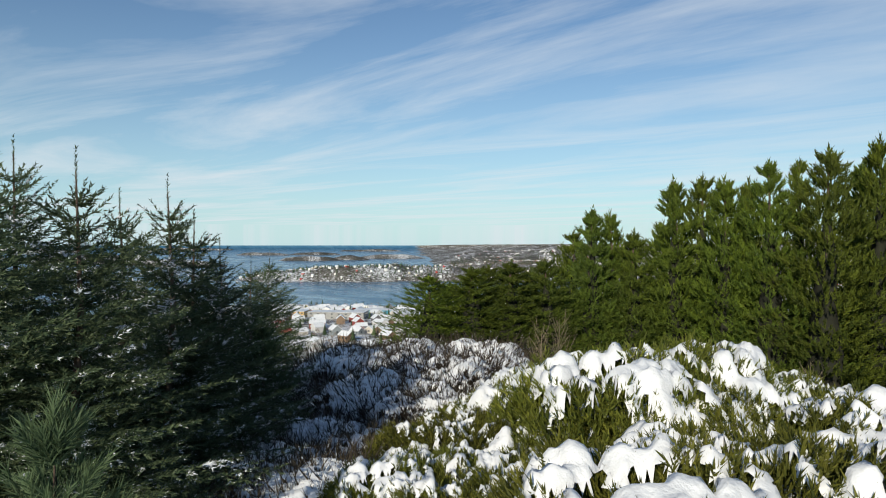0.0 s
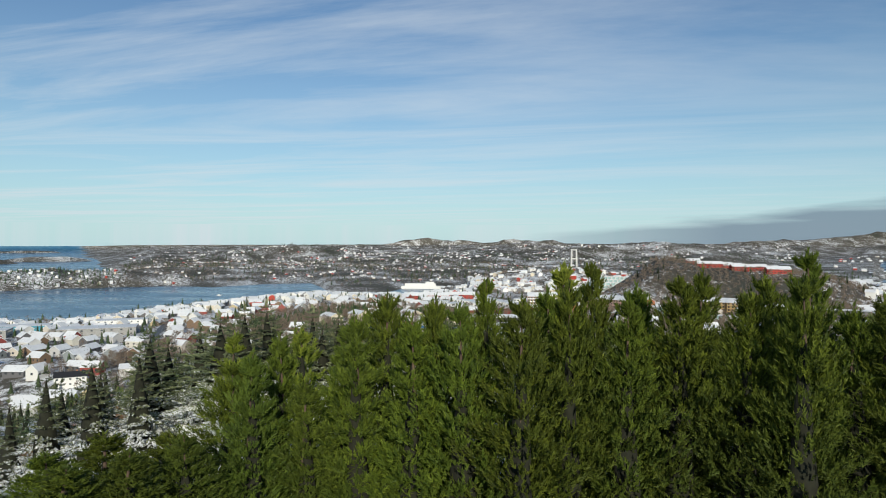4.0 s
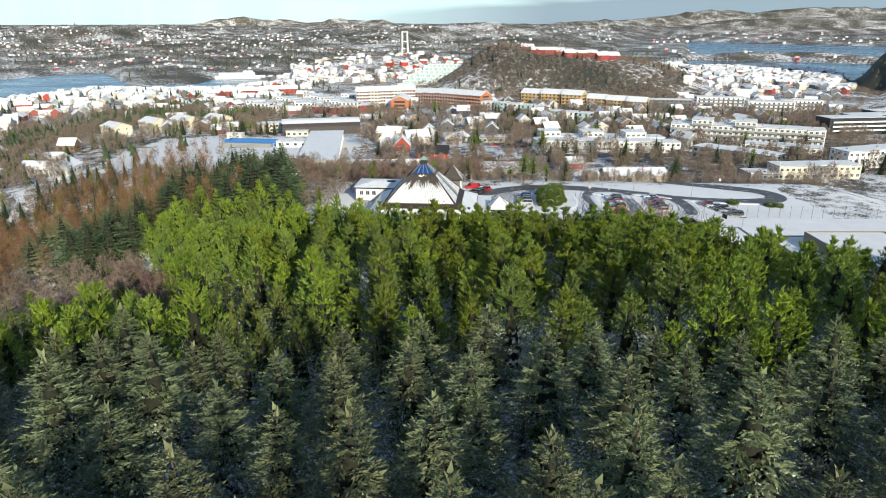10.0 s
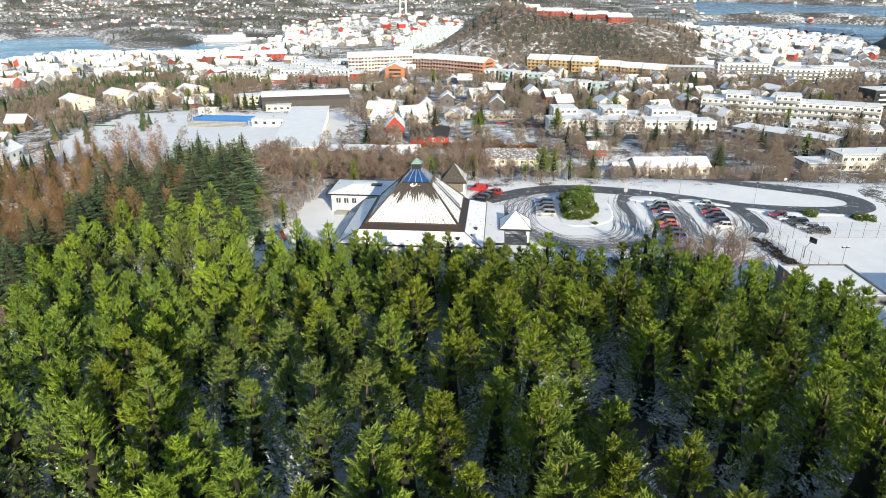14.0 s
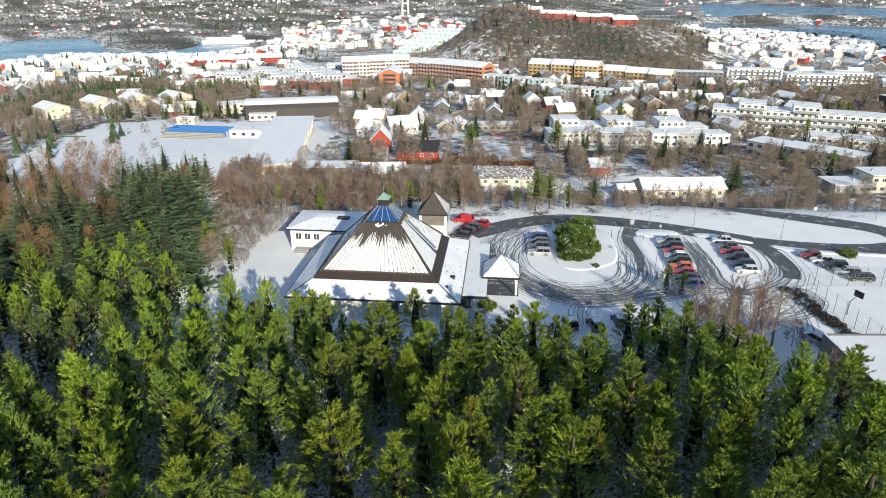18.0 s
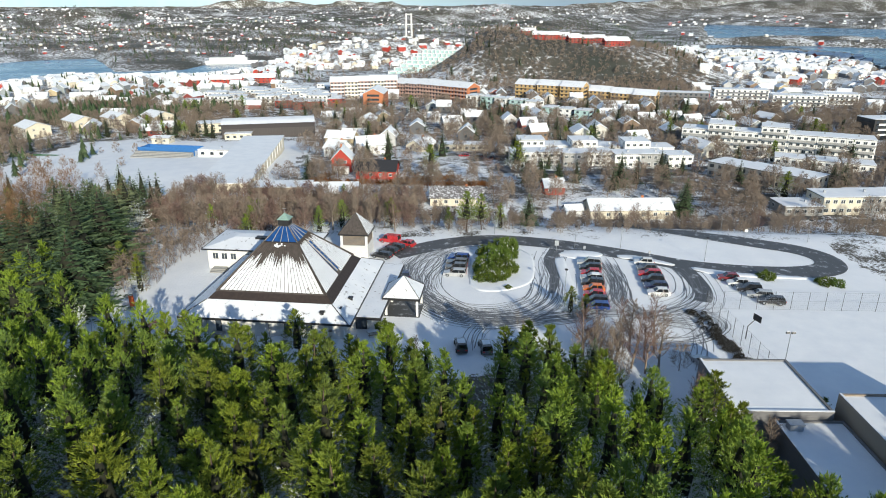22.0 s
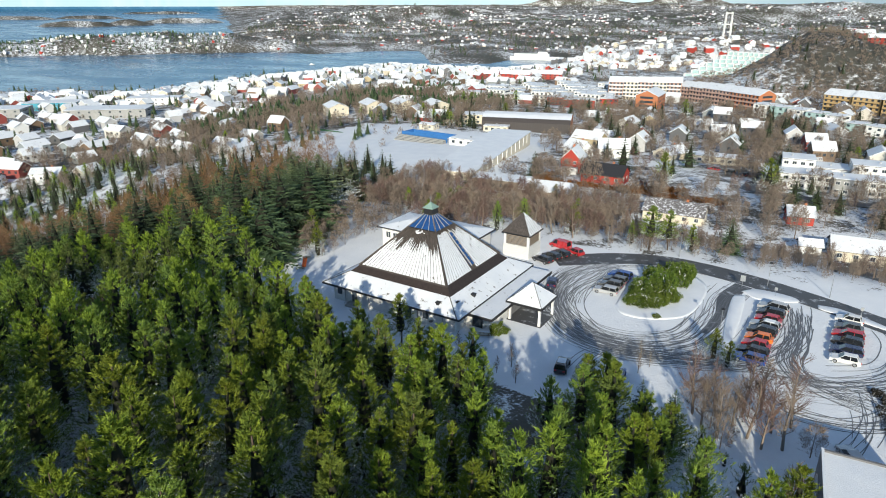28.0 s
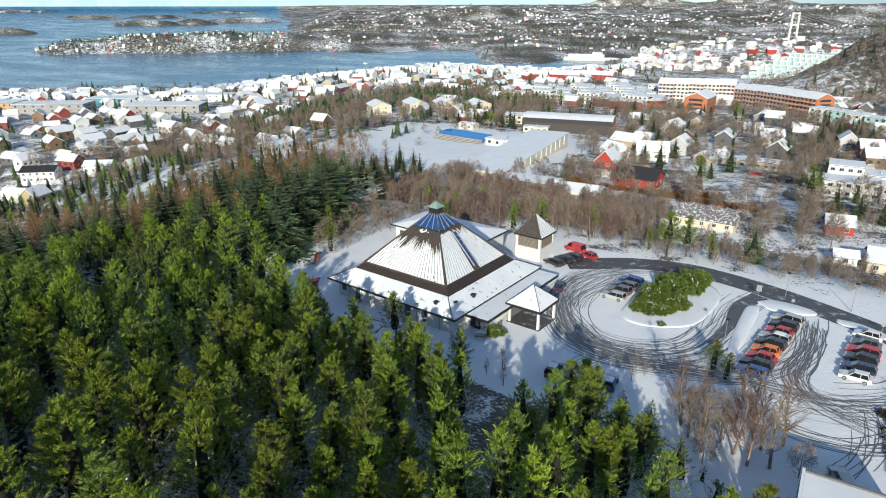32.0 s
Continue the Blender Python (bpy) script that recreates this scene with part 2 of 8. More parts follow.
M_GRASS = leaf_mat("dry_grass", (0.22, 0.12, 0.045), (0.40, 0.24, 0.10))
M_HEDGE = leaf_mat("beech_hedge", (0.14, 0.055, 0.02), (0.30, 0.12, 0.045))


def ground_mat():
    m, n, l, p = mat("snowy_ground", 0.8)
    at = n.new("ShaderNodeAttribute")
    at.attribute_name = "cover"
    fine, mid, wide = noise_node(n, l, 1.6, 7, 0.68), noise_node(n, l, 0.16, 6, 0.62), noise_node(n, l, 0.012, 5)
    snow = mixc(n, l, remap(n, l, mid, 0.3, 0.7), (0.80, 0.82, 0.84), (0.71, 0.74, 0.78))
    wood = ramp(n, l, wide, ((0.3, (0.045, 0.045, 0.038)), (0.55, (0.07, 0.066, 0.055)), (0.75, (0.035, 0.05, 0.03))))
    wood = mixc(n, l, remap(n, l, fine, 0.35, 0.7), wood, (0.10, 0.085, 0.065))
    s = n.new("ShaderNodeMath")
    s.operation = "ADD"
    l.new(remap(n, l, fine, 0.25, 0.75, -0.38, 0.38), s.inputs[0])
    l.new(remap(n, l, mid, 0.25, 0.75, -0.38, 0.38), s.inputs[1])
    t = n.new("ShaderNodeMath")
    t.operation = "ADD"
    l.new(s.outputs[0], t.inputs[0]), l.new(at.outputs["Fac"], t.inputs[1])
    # densest cover goes darker, standing in for the shade trees throw on each other
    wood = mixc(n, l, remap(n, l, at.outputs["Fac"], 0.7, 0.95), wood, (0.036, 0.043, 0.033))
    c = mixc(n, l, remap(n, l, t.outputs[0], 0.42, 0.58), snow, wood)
    l.new(c, p.inputs["Base Color"])
    bump(n, l, p, fine, 0.25, 0.5)
    return m


M_GROUND = ground_mat()


def water_mat():
    m, n, l, p = mat("sea_water", 0.12)
    p.inputs["IOR"].default_value = 1.33
    w = noise_node(n, l, 0.006, 4, 0.6, (1, 2.2, 1))
    c = mixc(n, l, remap(n, l, w, 0.35, 0.65), (0.04, 0.135, 0.24), (0.07, 0.18, 0.29))
    l.new(c, p.inputs["Base Color"])
    l.new(remap(n, l, w, 0.35, 0.65, 0.16, 0.34), p.inputs["Roughness"])
    bump(n, l, p, noise_node(n, l, 0.35, 3, 0.6, (1, 1.8, 1)), 0.25, 0.35)
    return m


M_WATER = water_mat()


def asphalt_mat():
    m, n, l, p = mat("wet_asphalt", 0.55)
    a, b = noise_node(n, l, 0.5, 6, 0.65), noise_node(n, l, 40, 2)
    c = mixc(n, l, remap(n, l, b, 0.3, 0.7), (0.05, 0.052, 0.057), (0.085, 0.087, 0.092))
    c = mixc(n, l, remap(n, l, a, 0.56, 0.68, 0, 0.75), c, (0.62, 0.65, 0.69))
    l.new(c, p.inputs["Base Color"])
    bump(n, l, p, b, 0.004)
    return m


M_ASPHALT = asphalt_mat()
M_TRACK = worn("slush_in_tyre_tracks", (0.14, 0.145, 0.155), 0.5, 3.0, 0.5)


def slush_mat():
    """Snow pressed thin by tyres, with the wet ground showing through in patches."""
    m, n, l, p = mat("thin_slush", 0.5)
    a, b = noise_node(n, l, 0.55, 7, 0.72), noise_node(n, l, 7, 4)
    c = ramp(n, l, a, ((0.32, (0.26, 0.27, 0.29)), (0.40, (0.58, 0.60, 0.63)), (0.48, (0.80, 0.82, 0.85))))
    l.new(mixc(n, l, remap(n, l, b, 0.45, 0.75, 0, 0.5), c, (0.42, 0.44, 0.47)), p.inputs["Base Color"])
    bump(n, l, p, b, 0.02)
    return m


M_SLUSH = slush_mat()
M_WALL = worn("white_render", (0.72, 0.72, 0.70), 0.12, 0.8, 0.8)
M_BRICKW = worn("white_painted_brick", (0.66, 0.66, 0.64), 0.14, 1.5, 0.8, 0, 18, 0.01, (1, 1, 4))
M_DARKROOF = worn("weathered_dark_roof_boards", (0.075, 0.062, 0.055), 0.5, 2.0, 0.7, 0, 24, 0.01)
M_FASCIA = worn("black_fascia", (0.022, 0.022, 0.024), 0.3, 3.0, 0.5)
M_COPPER = worn("green_copper", (0.24, 0.36, 0.31), 0.3, 3.0, 0.6)
M_CONC = worn("grey_concrete", (0.33, 0.33, 0.32), 0.2, 0.7, 0.85)
M_GREYCLAD = worn("grey_timber_cladding", (0.17, 0.17, 0.175), 0.25, 1.2, 0.75, 0, 16, 0.01, (1, 1, 8))
M_METAL = worn("galvanised_metal", (0.42, 0.44, 0.46), 0.2, 4.0, 0.4, 0.6)
M_RED = worn("red_boarding", (0.40, 0.045, 0.03), 0.22, 1.4, 0.7, 0, 14, 0.01, (6, 6, 0.5))
M_BRICK = worn("orange_brick", (0.48, 0.18, 0.085), 0.22, 1.2, 0.85, 0, 10, 0.01, (1, 1, 3))
M_CREAM = worn("cream_render", (0.64, 0.58, 0.46), 0.15, 1.0, 0.8)
M_WHITEW = worn("white_boarding", (0.78, 0.78, 0.76), 0.12, 1.2, 0.7, 0, 14, 0.01, (1, 1, 8))
M_GREENH = worn("grey_green_boarding", (0.21, 0.32, 0.20), 0.2, 1.2, 0.7)
M_PINK = worn("pinkish_brick", (0.50, 0.33, 0.27), 0.2, 1.0, 0.85)
M_OCHRE = worn("ochre_balcony_wood", (0.52, 0.36, 0.17), 0.25, 1.0, 0.75)
M_BLUE = worn("blue_boarding", (0.035, 0.16, 0.42), 0.2, 1.5, 0.6)
M_TURQ = worn("turquoise_cladding", (0.05, 0.30, 0.40), 0.15, 1.0, 0.6)
M_GLASSG = worn("pale_green_glazing", (0.42, 0.58, 0.57), 0.25, 0.5, 0.15)
M_DARKBARN = worn("black_corrugated_roof", (0.03, 0.03, 0.033), 0.35, 1.0, 0.6)
M_HALL = worn("dark_brown_metal_cladding", (0.05, 0.042, 0.04), 0.25, 0.6, 0.55, 0, 8, 0.02, (6, 6, 0.2))
M_TURF = worn("green_artificial_turf", (0.06, 0.22, 0.07), 0.25, 1.5, 0.9)
M_ORANGE = worn("orange_plastic", (0.75, 0.16, 0.03), 0.15, 3.0, 0.45)
M_WOODGREY = worn("weathered_wood", (0.28, 0.23, 0.18), 0.3, 2.0, 0.8, 0, 20, 0.01, (1, 6, 6))
M_TYRE = worn("tyre_rubber", (0.018, 0.018, 0.019), 0.2, 10.0, 0.85)
M_RIM = worn("alloy_rim", (0.45, 0.46, 0.47), 0.15, 10.0, 0.3, 0.8)
M_LAMP = worn("headlight_glass", (0.62, 0.64, 0.66), 0.1, 10.0, 0.15)
M_TAIL = worn("tail_light_plastic", (0.42, 0.02, 0.02), 0.1, 10.0, 0.3)
M_YELLOWBUSH = leaf_mat("golden_thuja", (0.35, 0.24, 0.02), (0.55, 0.42, 0.05))


def glass_mat(name, base, rough=0.06):
    m, n, l, p = mat(name, rough)
    a = noise_node(n, l, 0.7, 2)
    l.new(mixc(n, l, remap(n, l, a, 0.3, 0.7), base, tuple(v * 1.6 for v in base)), p.inputs["Base Color"])
    p.inputs["Specular IOR Level"].default_value = 0.8
    return m


M_PANE = glass_mat("dark_window_pane", (0.035, 0.045, 0.055))
# base colour holds the blue of the sky mirrored in the skylight
M_SKYGLASS = glass_mat("blue_skylight_pane", (0.012, 0.05, 0.16), 0.05)
M_CARGLASS = glass_mat("car_window_glass", (0.012, 0.014, 0.017), 0.04)
M_HOUSE = per_object("house_paint", ((0.66, 0.66, 0.64), (0.60, 0.58, 0.52), (0.50, 0.50, 0.50), (0.26, 0.05, 0.04), (0.44, 0.36, 0.22), (0.12, 0.12, 0.13), (0.62, 0.62, 0.61), (0.20, 0.13, 0.08), (0.54, 0.50, 0.44), (0.26, 0.29, 0.30), (0.09, 0.09, 0.095)))


def car_paint(name, base):
    m, n, l, p = mat(name, 0.28)
    a = noise_node(n, l, 4, 5, 0.65)
    l.new(mixc(n, l, remap(n, l, a, 0.48, 0.8, 0, 0.45), base, (0.3, 0.29, 0.28)), p.inputs["Base Color"])
    p.inputs["Coat Weight"].default_value, p.inputs["Coat Roughness"].default_value = 0.6, 0.1
    l.new(remap(n, l, a, 0.4, 0.8, 0.25, 0.6), p.inputs["Roughness"])
    return m


CAR = {k: car_paint(k + "_car_paint", v) for k, v in dict(
    black=(0.012, 0.012, 0.014), grey=(0.10, 0.105, 0.11), silver=(0.42, 0.43, 0.44), white=(0.74, 0.74, 0.73), red=(0.45, 0.012, 0.018),
    blue=(0.012, 0.06, 0.26), navy=(0.012, 0.02, 0.07), orange=(0.75, 0.17, 0.01), darkred=(0.20, 0.01, 0.015)).items()}

# ---- mesh helpers ----
class Build:
    """Gathers points and faces; faces keep a material slot."""

    def __init__(self):
        self.v, self.f, self.m = [], [], []

    def add(self, vs, fs, slot=0):
        k = len(self.v)
        self.v += [tuple(q) for q in vs]
        self.f += [tuple(i + k for i in q) for q in fs]
        self.m += [slot] * len(fs)
        return self

    def box(self, x0, x1, y0, y1, z0, z1, slot=0):
        vs = [(x, y, z) for z in (z0, z1) for x, y in ((x0, y0), (x1, y0), (x1, y1), (x0, y1))]
        return self.add(vs, [(3, 2, 1, 0), (4, 5, 6, 7), (0, 1, 5, 4), (1, 2, 6, 5), (2, 3, 7, 6), (3, 0, 4, 7)], slot)

    def frustum(self, a, z0, b, z1, slot=0, cap=True):
        """Square ring of half-widths a=(ax, ay) at z0 up to b at z1."""
        vs = [(sx * w[0], sy * w[1], z) for w, z in ((a, z0), (b, z1)) for sx, sy in ((-1, -1), (1, -1), (1, 1), (-1, 1))]
        fs = [(i, (i + 1) % 4, (i + 1) % 4 + 4, i + 4) for i in range(4)]
        if cap:
            fs += [(3, 2, 1, 0), (4, 5, 6, 7)]
        return self.add(vs, fs, slot)

    def tube(self, pts, radii, sides=6, slot=0, cap=True):
        """A tapered tube along points."""
        vs, fs = [], []
        for i, p in enumerate(pts):
            p = Vector(p)
            d = (Vector(pts[min(i + 1, len(pts) - 1)]) - Vector(pts[max(i - 1, 0)])).normalized()
            s = d.cross(Vector((0.3, 0.2, 1)) if abs(d.z) < 0.9 else Vector((1, 0, 0))).normalized()
            t = d.cross(s)
            for k in range(sides):
                a = 2 * math.pi * k / sides
                vs.append(p + (s * math.cos(a) + t * math.sin(a)) * radii[i])
        for i in range(len(pts) - 1):
            for k in range(sides):
                a, b = i * sides + k, i * sides + (k + 1) % sides
                fs.append((a, b, b + sides, a + sides))
        if cap:
            fs += [tuple(range(sides))[::-1], tuple((len(pts) - 1) * sides + k for k in range(sides))]
        return self.add(vs, fs, slot)

    def gable(self, w, d, z0, z1, over, thick, slot=0):
        """A pitched roof slab over a w x d house, ridge along x."""
        hw, hd = w / 2 + over, d / 2 + over
        s = (z1 - z0) / (d / 2)
        e = z0 - s * over
        vs = []
        for x in (-hw, hw):
            vs += [(x, -hd, e), (x, 0, z1), (x, hd, e), (x, hd, e + thick), (x, 0, z1 + thick * 1.15), (x, -hd, e + thick)]
        fs = [(0, 1, 4, 5), (1, 2, 3, 4), (11, 10, 7, 6), (10, 9, 8, 7), (5, 4, 10, 11), (4, 3, 9, 10), (1, 0, 6, 7), (2, 1, 7, 8), (0, 5, 11, 6), (3, 2, 8, 9)]
        return self.add(vs, fs, slot)

    def gable_wall(self, w, d, z0, z1, z2, slot=0):
        """Walls of a house with gables at both ends, ridge along x."""
        vs = []
        for x in (-w / 2, w / 2):
            vs += [(x, -d / 2, z0), (x, d / 2, z0), (x, d / 2, z1), (x, 0, z2), (x, -d / 2, z1)]
        return self.add(vs, [(4, 3, 2, 1, 0), (5, 6, 7, 8, 9), (0, 5, 9, 4), (1, 2, 7, 6), (4, 9, 8, 3), (3, 8, 7, 2)], slot)

    def mesh(self, name, mats, smooth=False):
        me = bpy.data.meshes.new(name)
        me.from_pydata(self.v, [], self.f)
        for q in mats if isinstance(mats, (list, tuple)) else [mats]:
            me.materials.append(q)
        me.polygons.foreach_set("material_index", self.m)
        if smooth:
            me.polygons.foreach_set("use_smooth", [True] * len(self.f))
        me.update()
        return me


def part(name, made, material, parent, label="", smooth=False, at=None):
    """One mesh under a thing or a part. made: a Build, or a mesh that alike parts share."""
    me = made.mesh(name, material, smooth) if isinstance(made, Build) else made
    ob = new(name, me)
    ob.parent = parent
    if at is not None:
        ob.matrix_basis = at
    return tagged(ob, label)


def thing(name, m, label, category, group="", kind=""):
    ob = new(name)
    ob.empty_display_size = 0.2
    ob.matrix_basis = m
    return tagged(ob, label, category, group, kind)


def solid(name, made, material, label, category, group="", kind="", m=None, smooth=False):
    ob = new(name, made.mesh(name, material, smooth) if isinstance(made, Build) else made)
    if m is not None:
        ob.matrix_basis = m
    return tagged(ob, label, category, group, kind)


# ---- the lie of the land ----
CX, CY, CZ = 0.0, 120.0, 51.0        # centre of the plan, from which far land is drawn in
SEA = -60.0


def sm(a, b, x):
    t = np.clip((x - a) / (b - a), 0, 1)
    return t * t * (3 - 2 * t)


def wob(x, y, s, seed=0.0):
    """Cheap smooth noise on arrays, about -1 to 1."""
    x, y = x / s + seed * 7.3, y / s - seed * 3.1
    if isinstance(x, float):
        sn = math.sin
        return (sn(x * 1.7 + 1.3 * sn(y * 1.1)) + sn(y * 1.9 + 1.7 * sn(x * 0.8 + 2)) + 0.6 * sn(x * 3.7 + y * 2.9) + 0.5 * sn(y * 5.1 - x * 4.3)) / 2.6
    return (np.sin(x * 1.7 + 1.3 * np.sin(y * 1.1)) + np.sin(y * 1.9 + 1.7 * np.sin(x * 0.8 + 2)) + 0.6 * np.sin(x * 3.7 + y * 2.9) + 0.5 * np.sin(y * 5.1 - x * 4.3)) / 2.6


def polar(x, y):
    if isinstance(x, float):
        return math.degrees(math.atan2(x - CX, y - CY)), math.hypot(x - CX, y - CY)
    dx, dy = np.asarray(x, float) - CX, np.asarray(y, float) - CY
    return np.degrees(np.arctan2(dx, dy)), np.hypot(dx, dy)


def mound(x, y, az, r, ra, rb, turn, h):
    """A hill or island: place by bearing and distance, two radii, turned, height."""
    cx, cy = CX + r * math.sin(radians(az)), CY + r * math.cos(radians(az))
    c, s = math.cos(radians(turn)), math.sin(radians(turn))
    u, v = (x - cx) * c + (y - cy) * s, -(x - cx) * s + (y - cy) * c
    q = (u / ra) ** 2 + (v / rb) ** 2
    return h * np.exp(-q * 1.6)


def isle(x, y, az, r, ra, rb, turn, h):
    """An island with a shore: below the sea outside its rim."""
    cx, cy = CX + r * math.sin(radians(az)), CY + r * math.cos(radians(az))
    c, s = math.cos(radians(turn)), math.sin(radians(turn))
    u, v = (x - cx) * c + (y - cy) * s, -(x - cx) * s + (y - cy) * c
    q = np.sqrt((u / ra) ** 2 + (v / rb) ** 2) * (1 + 0.16 * wob(x, y, r * 0.05, az))
    return np.where(q < 1, SEA + 2 + h * np.maximum(0, 1 - q * q) ** 0.75 * (1 + 0.25 * wob(x, y, r * 0.03, r)), SEA - 6)


def land(x, y):
    x, y = np.asarray(x, float), np.asarray(y, float)
    az, r = polar(x, y)
    # the town's own slope down to the shore
    shore = np.interp(az, [-180, -90, -65, -50, -44, -34, -30, -26, -20, -14, -8, 14, 20, 22, 30, 32.5, 35, 60, 180],
                      [900, 950, 1080, 960, 1060, 1230, 1330, 1260, 1225, 1370, 9e4, 9e4, 1990, 2130, 2000, 1480, 1300, 9e4, 900])
    z = np.interp(r, [0, 142, 182, 260, 380, 520, 700, 950, 1300, 2000, 3000], [0, 0, -9, -10, -16.5, -21, -26, -32, -42, -46, -40])
    flat = sm(300, 263, y) * sm(155, 108, x) * sm(-125, -62, x)
    z = z * (1 - flat)
    z = z - 13 * sm(170, 330, r) * sm(-28, -55, az) + 1.6 * wob(x, y, 90) * sm(240, 420, r)
    z = z + (SEA + 3 - z) * sm(0.62, 1.0, r / shore)
    z = np.where(r > shore, SEA - 6, z)
    # the wooded hill from which the flight starts
    up = np.interp(y, [-900, -260, -90, -15, 2, 30, 60, 120, 170, 203], [0, 22, 36, 39.5, 38.6, 33.0, 28.5, 15.5, 6.5, 0.0])
    side = (1 - sm(-18, -150, x)) * (1 - 0.75 * sm(70, 330, x)) * (1 - sm(34, 43, x) * sm(135, 170, y))
    z = z + (up * side + (0.5 * wob(x, y, 13) + 0.35 * wob(x, y, 5, 2)) * sm(200, 180, y) * sm(260, 200, r)) * (y < 230)
    # ground drops away west of the chapel and of the wood
    z = z - 14 * sm(-62, -170, x) * sm(-40, 60, y) * sm(330, 250, y)
    # low rises where the town reaches the sound
    for q in ((-10.5, 1330, 150, 90, 0, 18), (-6, 1240, 130, 90, 0, 22), (-2, 1330, 150, 110, 0, 26)):
        z = z + mound(x, y, *q) * (1 + 0.3 * wob(x, y, 45, 7))
    # hill with the red houses, and the steep dark hillside in the east
    px_, py_ = CX + 838 * math.sin(radians(10.6)), CY + 838 * math.cos(radians(10.6))
    z = z + 38 * np.exp(-((x - px_) / 150) ** 4 - ((y - py_) / 105) ** 4) + mound(x, y, 3.7, 850, 75, 120, 0, 18) + 6 * wob(x, y, 30, 3) * mound(x, y, 5, 850, 120, 170, 0, 1)
    hx, hy = CX + 1450 * math.sin(radians(44.5)), CY + 1450 * math.cos(radians(44.5))
    cone = np.clip((300 + 25 * wob(x, y, 60, 2) - np.hypot(x - hx, y - hy)) * 1.05, 0, 230)
    z = np.where(cone > 0, np.maximum(z, SEA - 4 + cone), z)
    # far land across the bay, behind the town and in the east
    far = np.interp(az, [-48, -47.9, -43.5, -42, -40, -37, -32, -28.2, -27, -22, -20, -14, 14, 16, 18, 20, 28, 35, 50],
                    [9e4, 2700, 1960, 1900, 1720, 1620, 1720, 1720, 1345, 1340, 1460, 1500, 1950, 4200, 5800, 4800, 4300, 4150, 3900])
    up2 = np.interp(r - far, [-40, 0, 70, 420, 1300, 2400, 4000, 9000, 20000], [-6, 1, 10, 24, 40, 58, 70, 78, 88])
    up2 = up2 * np.interp(az, [-47, -44, -41, -36, -20, -6, 3, 12, 16, 24, 40], [0.02, 0.15, 0.5, 0.65, 0.85, 1.0, 1.1, 0.95, 0.9, 1.1, 1.2])
    bumps = (1 + 0.36 * wob(x, y, 420, 3) + 0.22 * wob(x, y, 130, 5) + 0.08 * wob(x, y, 40, 6))
    z2 = np.where(r > far - 40, SEA + up2 * np.where(r - far > 60, bumps, 1), SEA - 6)
    for q in ((-29.3, 3600, 420, 330, 0, 66), (-40.4, 1800, 70, 60, 0, 26), (-42, 2150, 300, 180, 40, 22), (-16.5, 13000, 1300, 500, 0, 135), (-13.5, 12000, 600, 400, 0, 110), (-8.6, 11000, 620, 500, 0, 130), (-5.5, 9000, 700, 500, 0, 75),
              (-4, 3300, 260, 300, 0, 44), (1.2, 3500, 330, 300, 0, 60), (5, 3300, 260, 260, 0, 62), (8, 2900, 200, 200, 0, 36), (13, 9500, 900, 600, 0, 90), (18.5, 9000, 800, 700, 0, 95), (22.5, 9500, 1100, 700, 0, 150), (28, 9000, 1300, 700, 0, 135), (34, 9000, 1400, 700, 0, 160), (25, 6500, 900, 500, 0, 90), (32, 6500, 900, 500, 0, 80)):
        z2 = z2 + np.where(r > far, mound(x, y, *q) * (1 + 0.12 * wob(x, y, q[1] * 0.03, 8)) * sm(-47.5, -43, az), 0)
    z2 = z2 - 12 * (1 - sm(-46, -42, az))
    z = np.maximum(z, z2)
    # islands in the bay and out to sea
    for q in ((-50, 1880, 430, 150, 48, 36), (-46, 1850, 190, 130, 30, 30), (-66, 3300, 300, 110, 20, 30),
              (-55, 4150, 210, 80, 30, 30), (-51.5, 4300, 160, 70, 20, 28), (-47.5, 4700, 260, 90, 40, 34), (-58.5, 6300, 260, 90, 30, 28), (-54, 6400, 280, 90, 30, 28),
              (-49, 9500, 500, 120, 40, 28), (-64, 12500, 900, 160, 25, 34), (-75, 9000, 900, 250, 15, 36),
              (-72, 4200, 600, 220, 20, 40), (23.5, 2330, 190, 60, -20, 22), (28, 2500, 260, 75, -25, 24), (26, 2050, 36, 18, 0, 7), (31.5, 2350, 160, 60, -30, 18)):
        z = np.maximum(z, isle(x, y, *q))
    return z


def draw_in(x, y, z):
    """Land past 1.7 km is drawn in towards the plan's centre along the line of sight, so that 40 km fit into 5."""
    x, y, z = np.asarray(x, float), np.asarray(y, float), np.asarray(z, float)
    _, r = polar(x, y)
    r = np.maximum(r, 1e-6)
    d = np.where(r > 1700, 1700 + 2950 * (1 - np.exp(-(r - 1700) / 2950)), r)
    k = d / r
    return CX + (x - CX) * k, CY + (y - CY) * k, CZ + (z - CZ) * k, k


def height_grid(x0, x1, y0, y1, step):
    xs, ys = np.arange(x0, x1 + step, step), np.arange(y0, y1 + step, step)
    X, Y = np.meshgrid(xs, ys)
    return x0, y0, step, land(X, Y).tolist(), len(xs) - 2, len(ys) - 2


GRIDS = [height_grid(-160.0, 160.0, -60.0, 330.0, 1.0), height_grid(-1300.0, 1000.0, -60.0, 1500.0, 4.0), height_grid(-3600.0, 2700.0, -300.0, 6700.0, 16.0)]


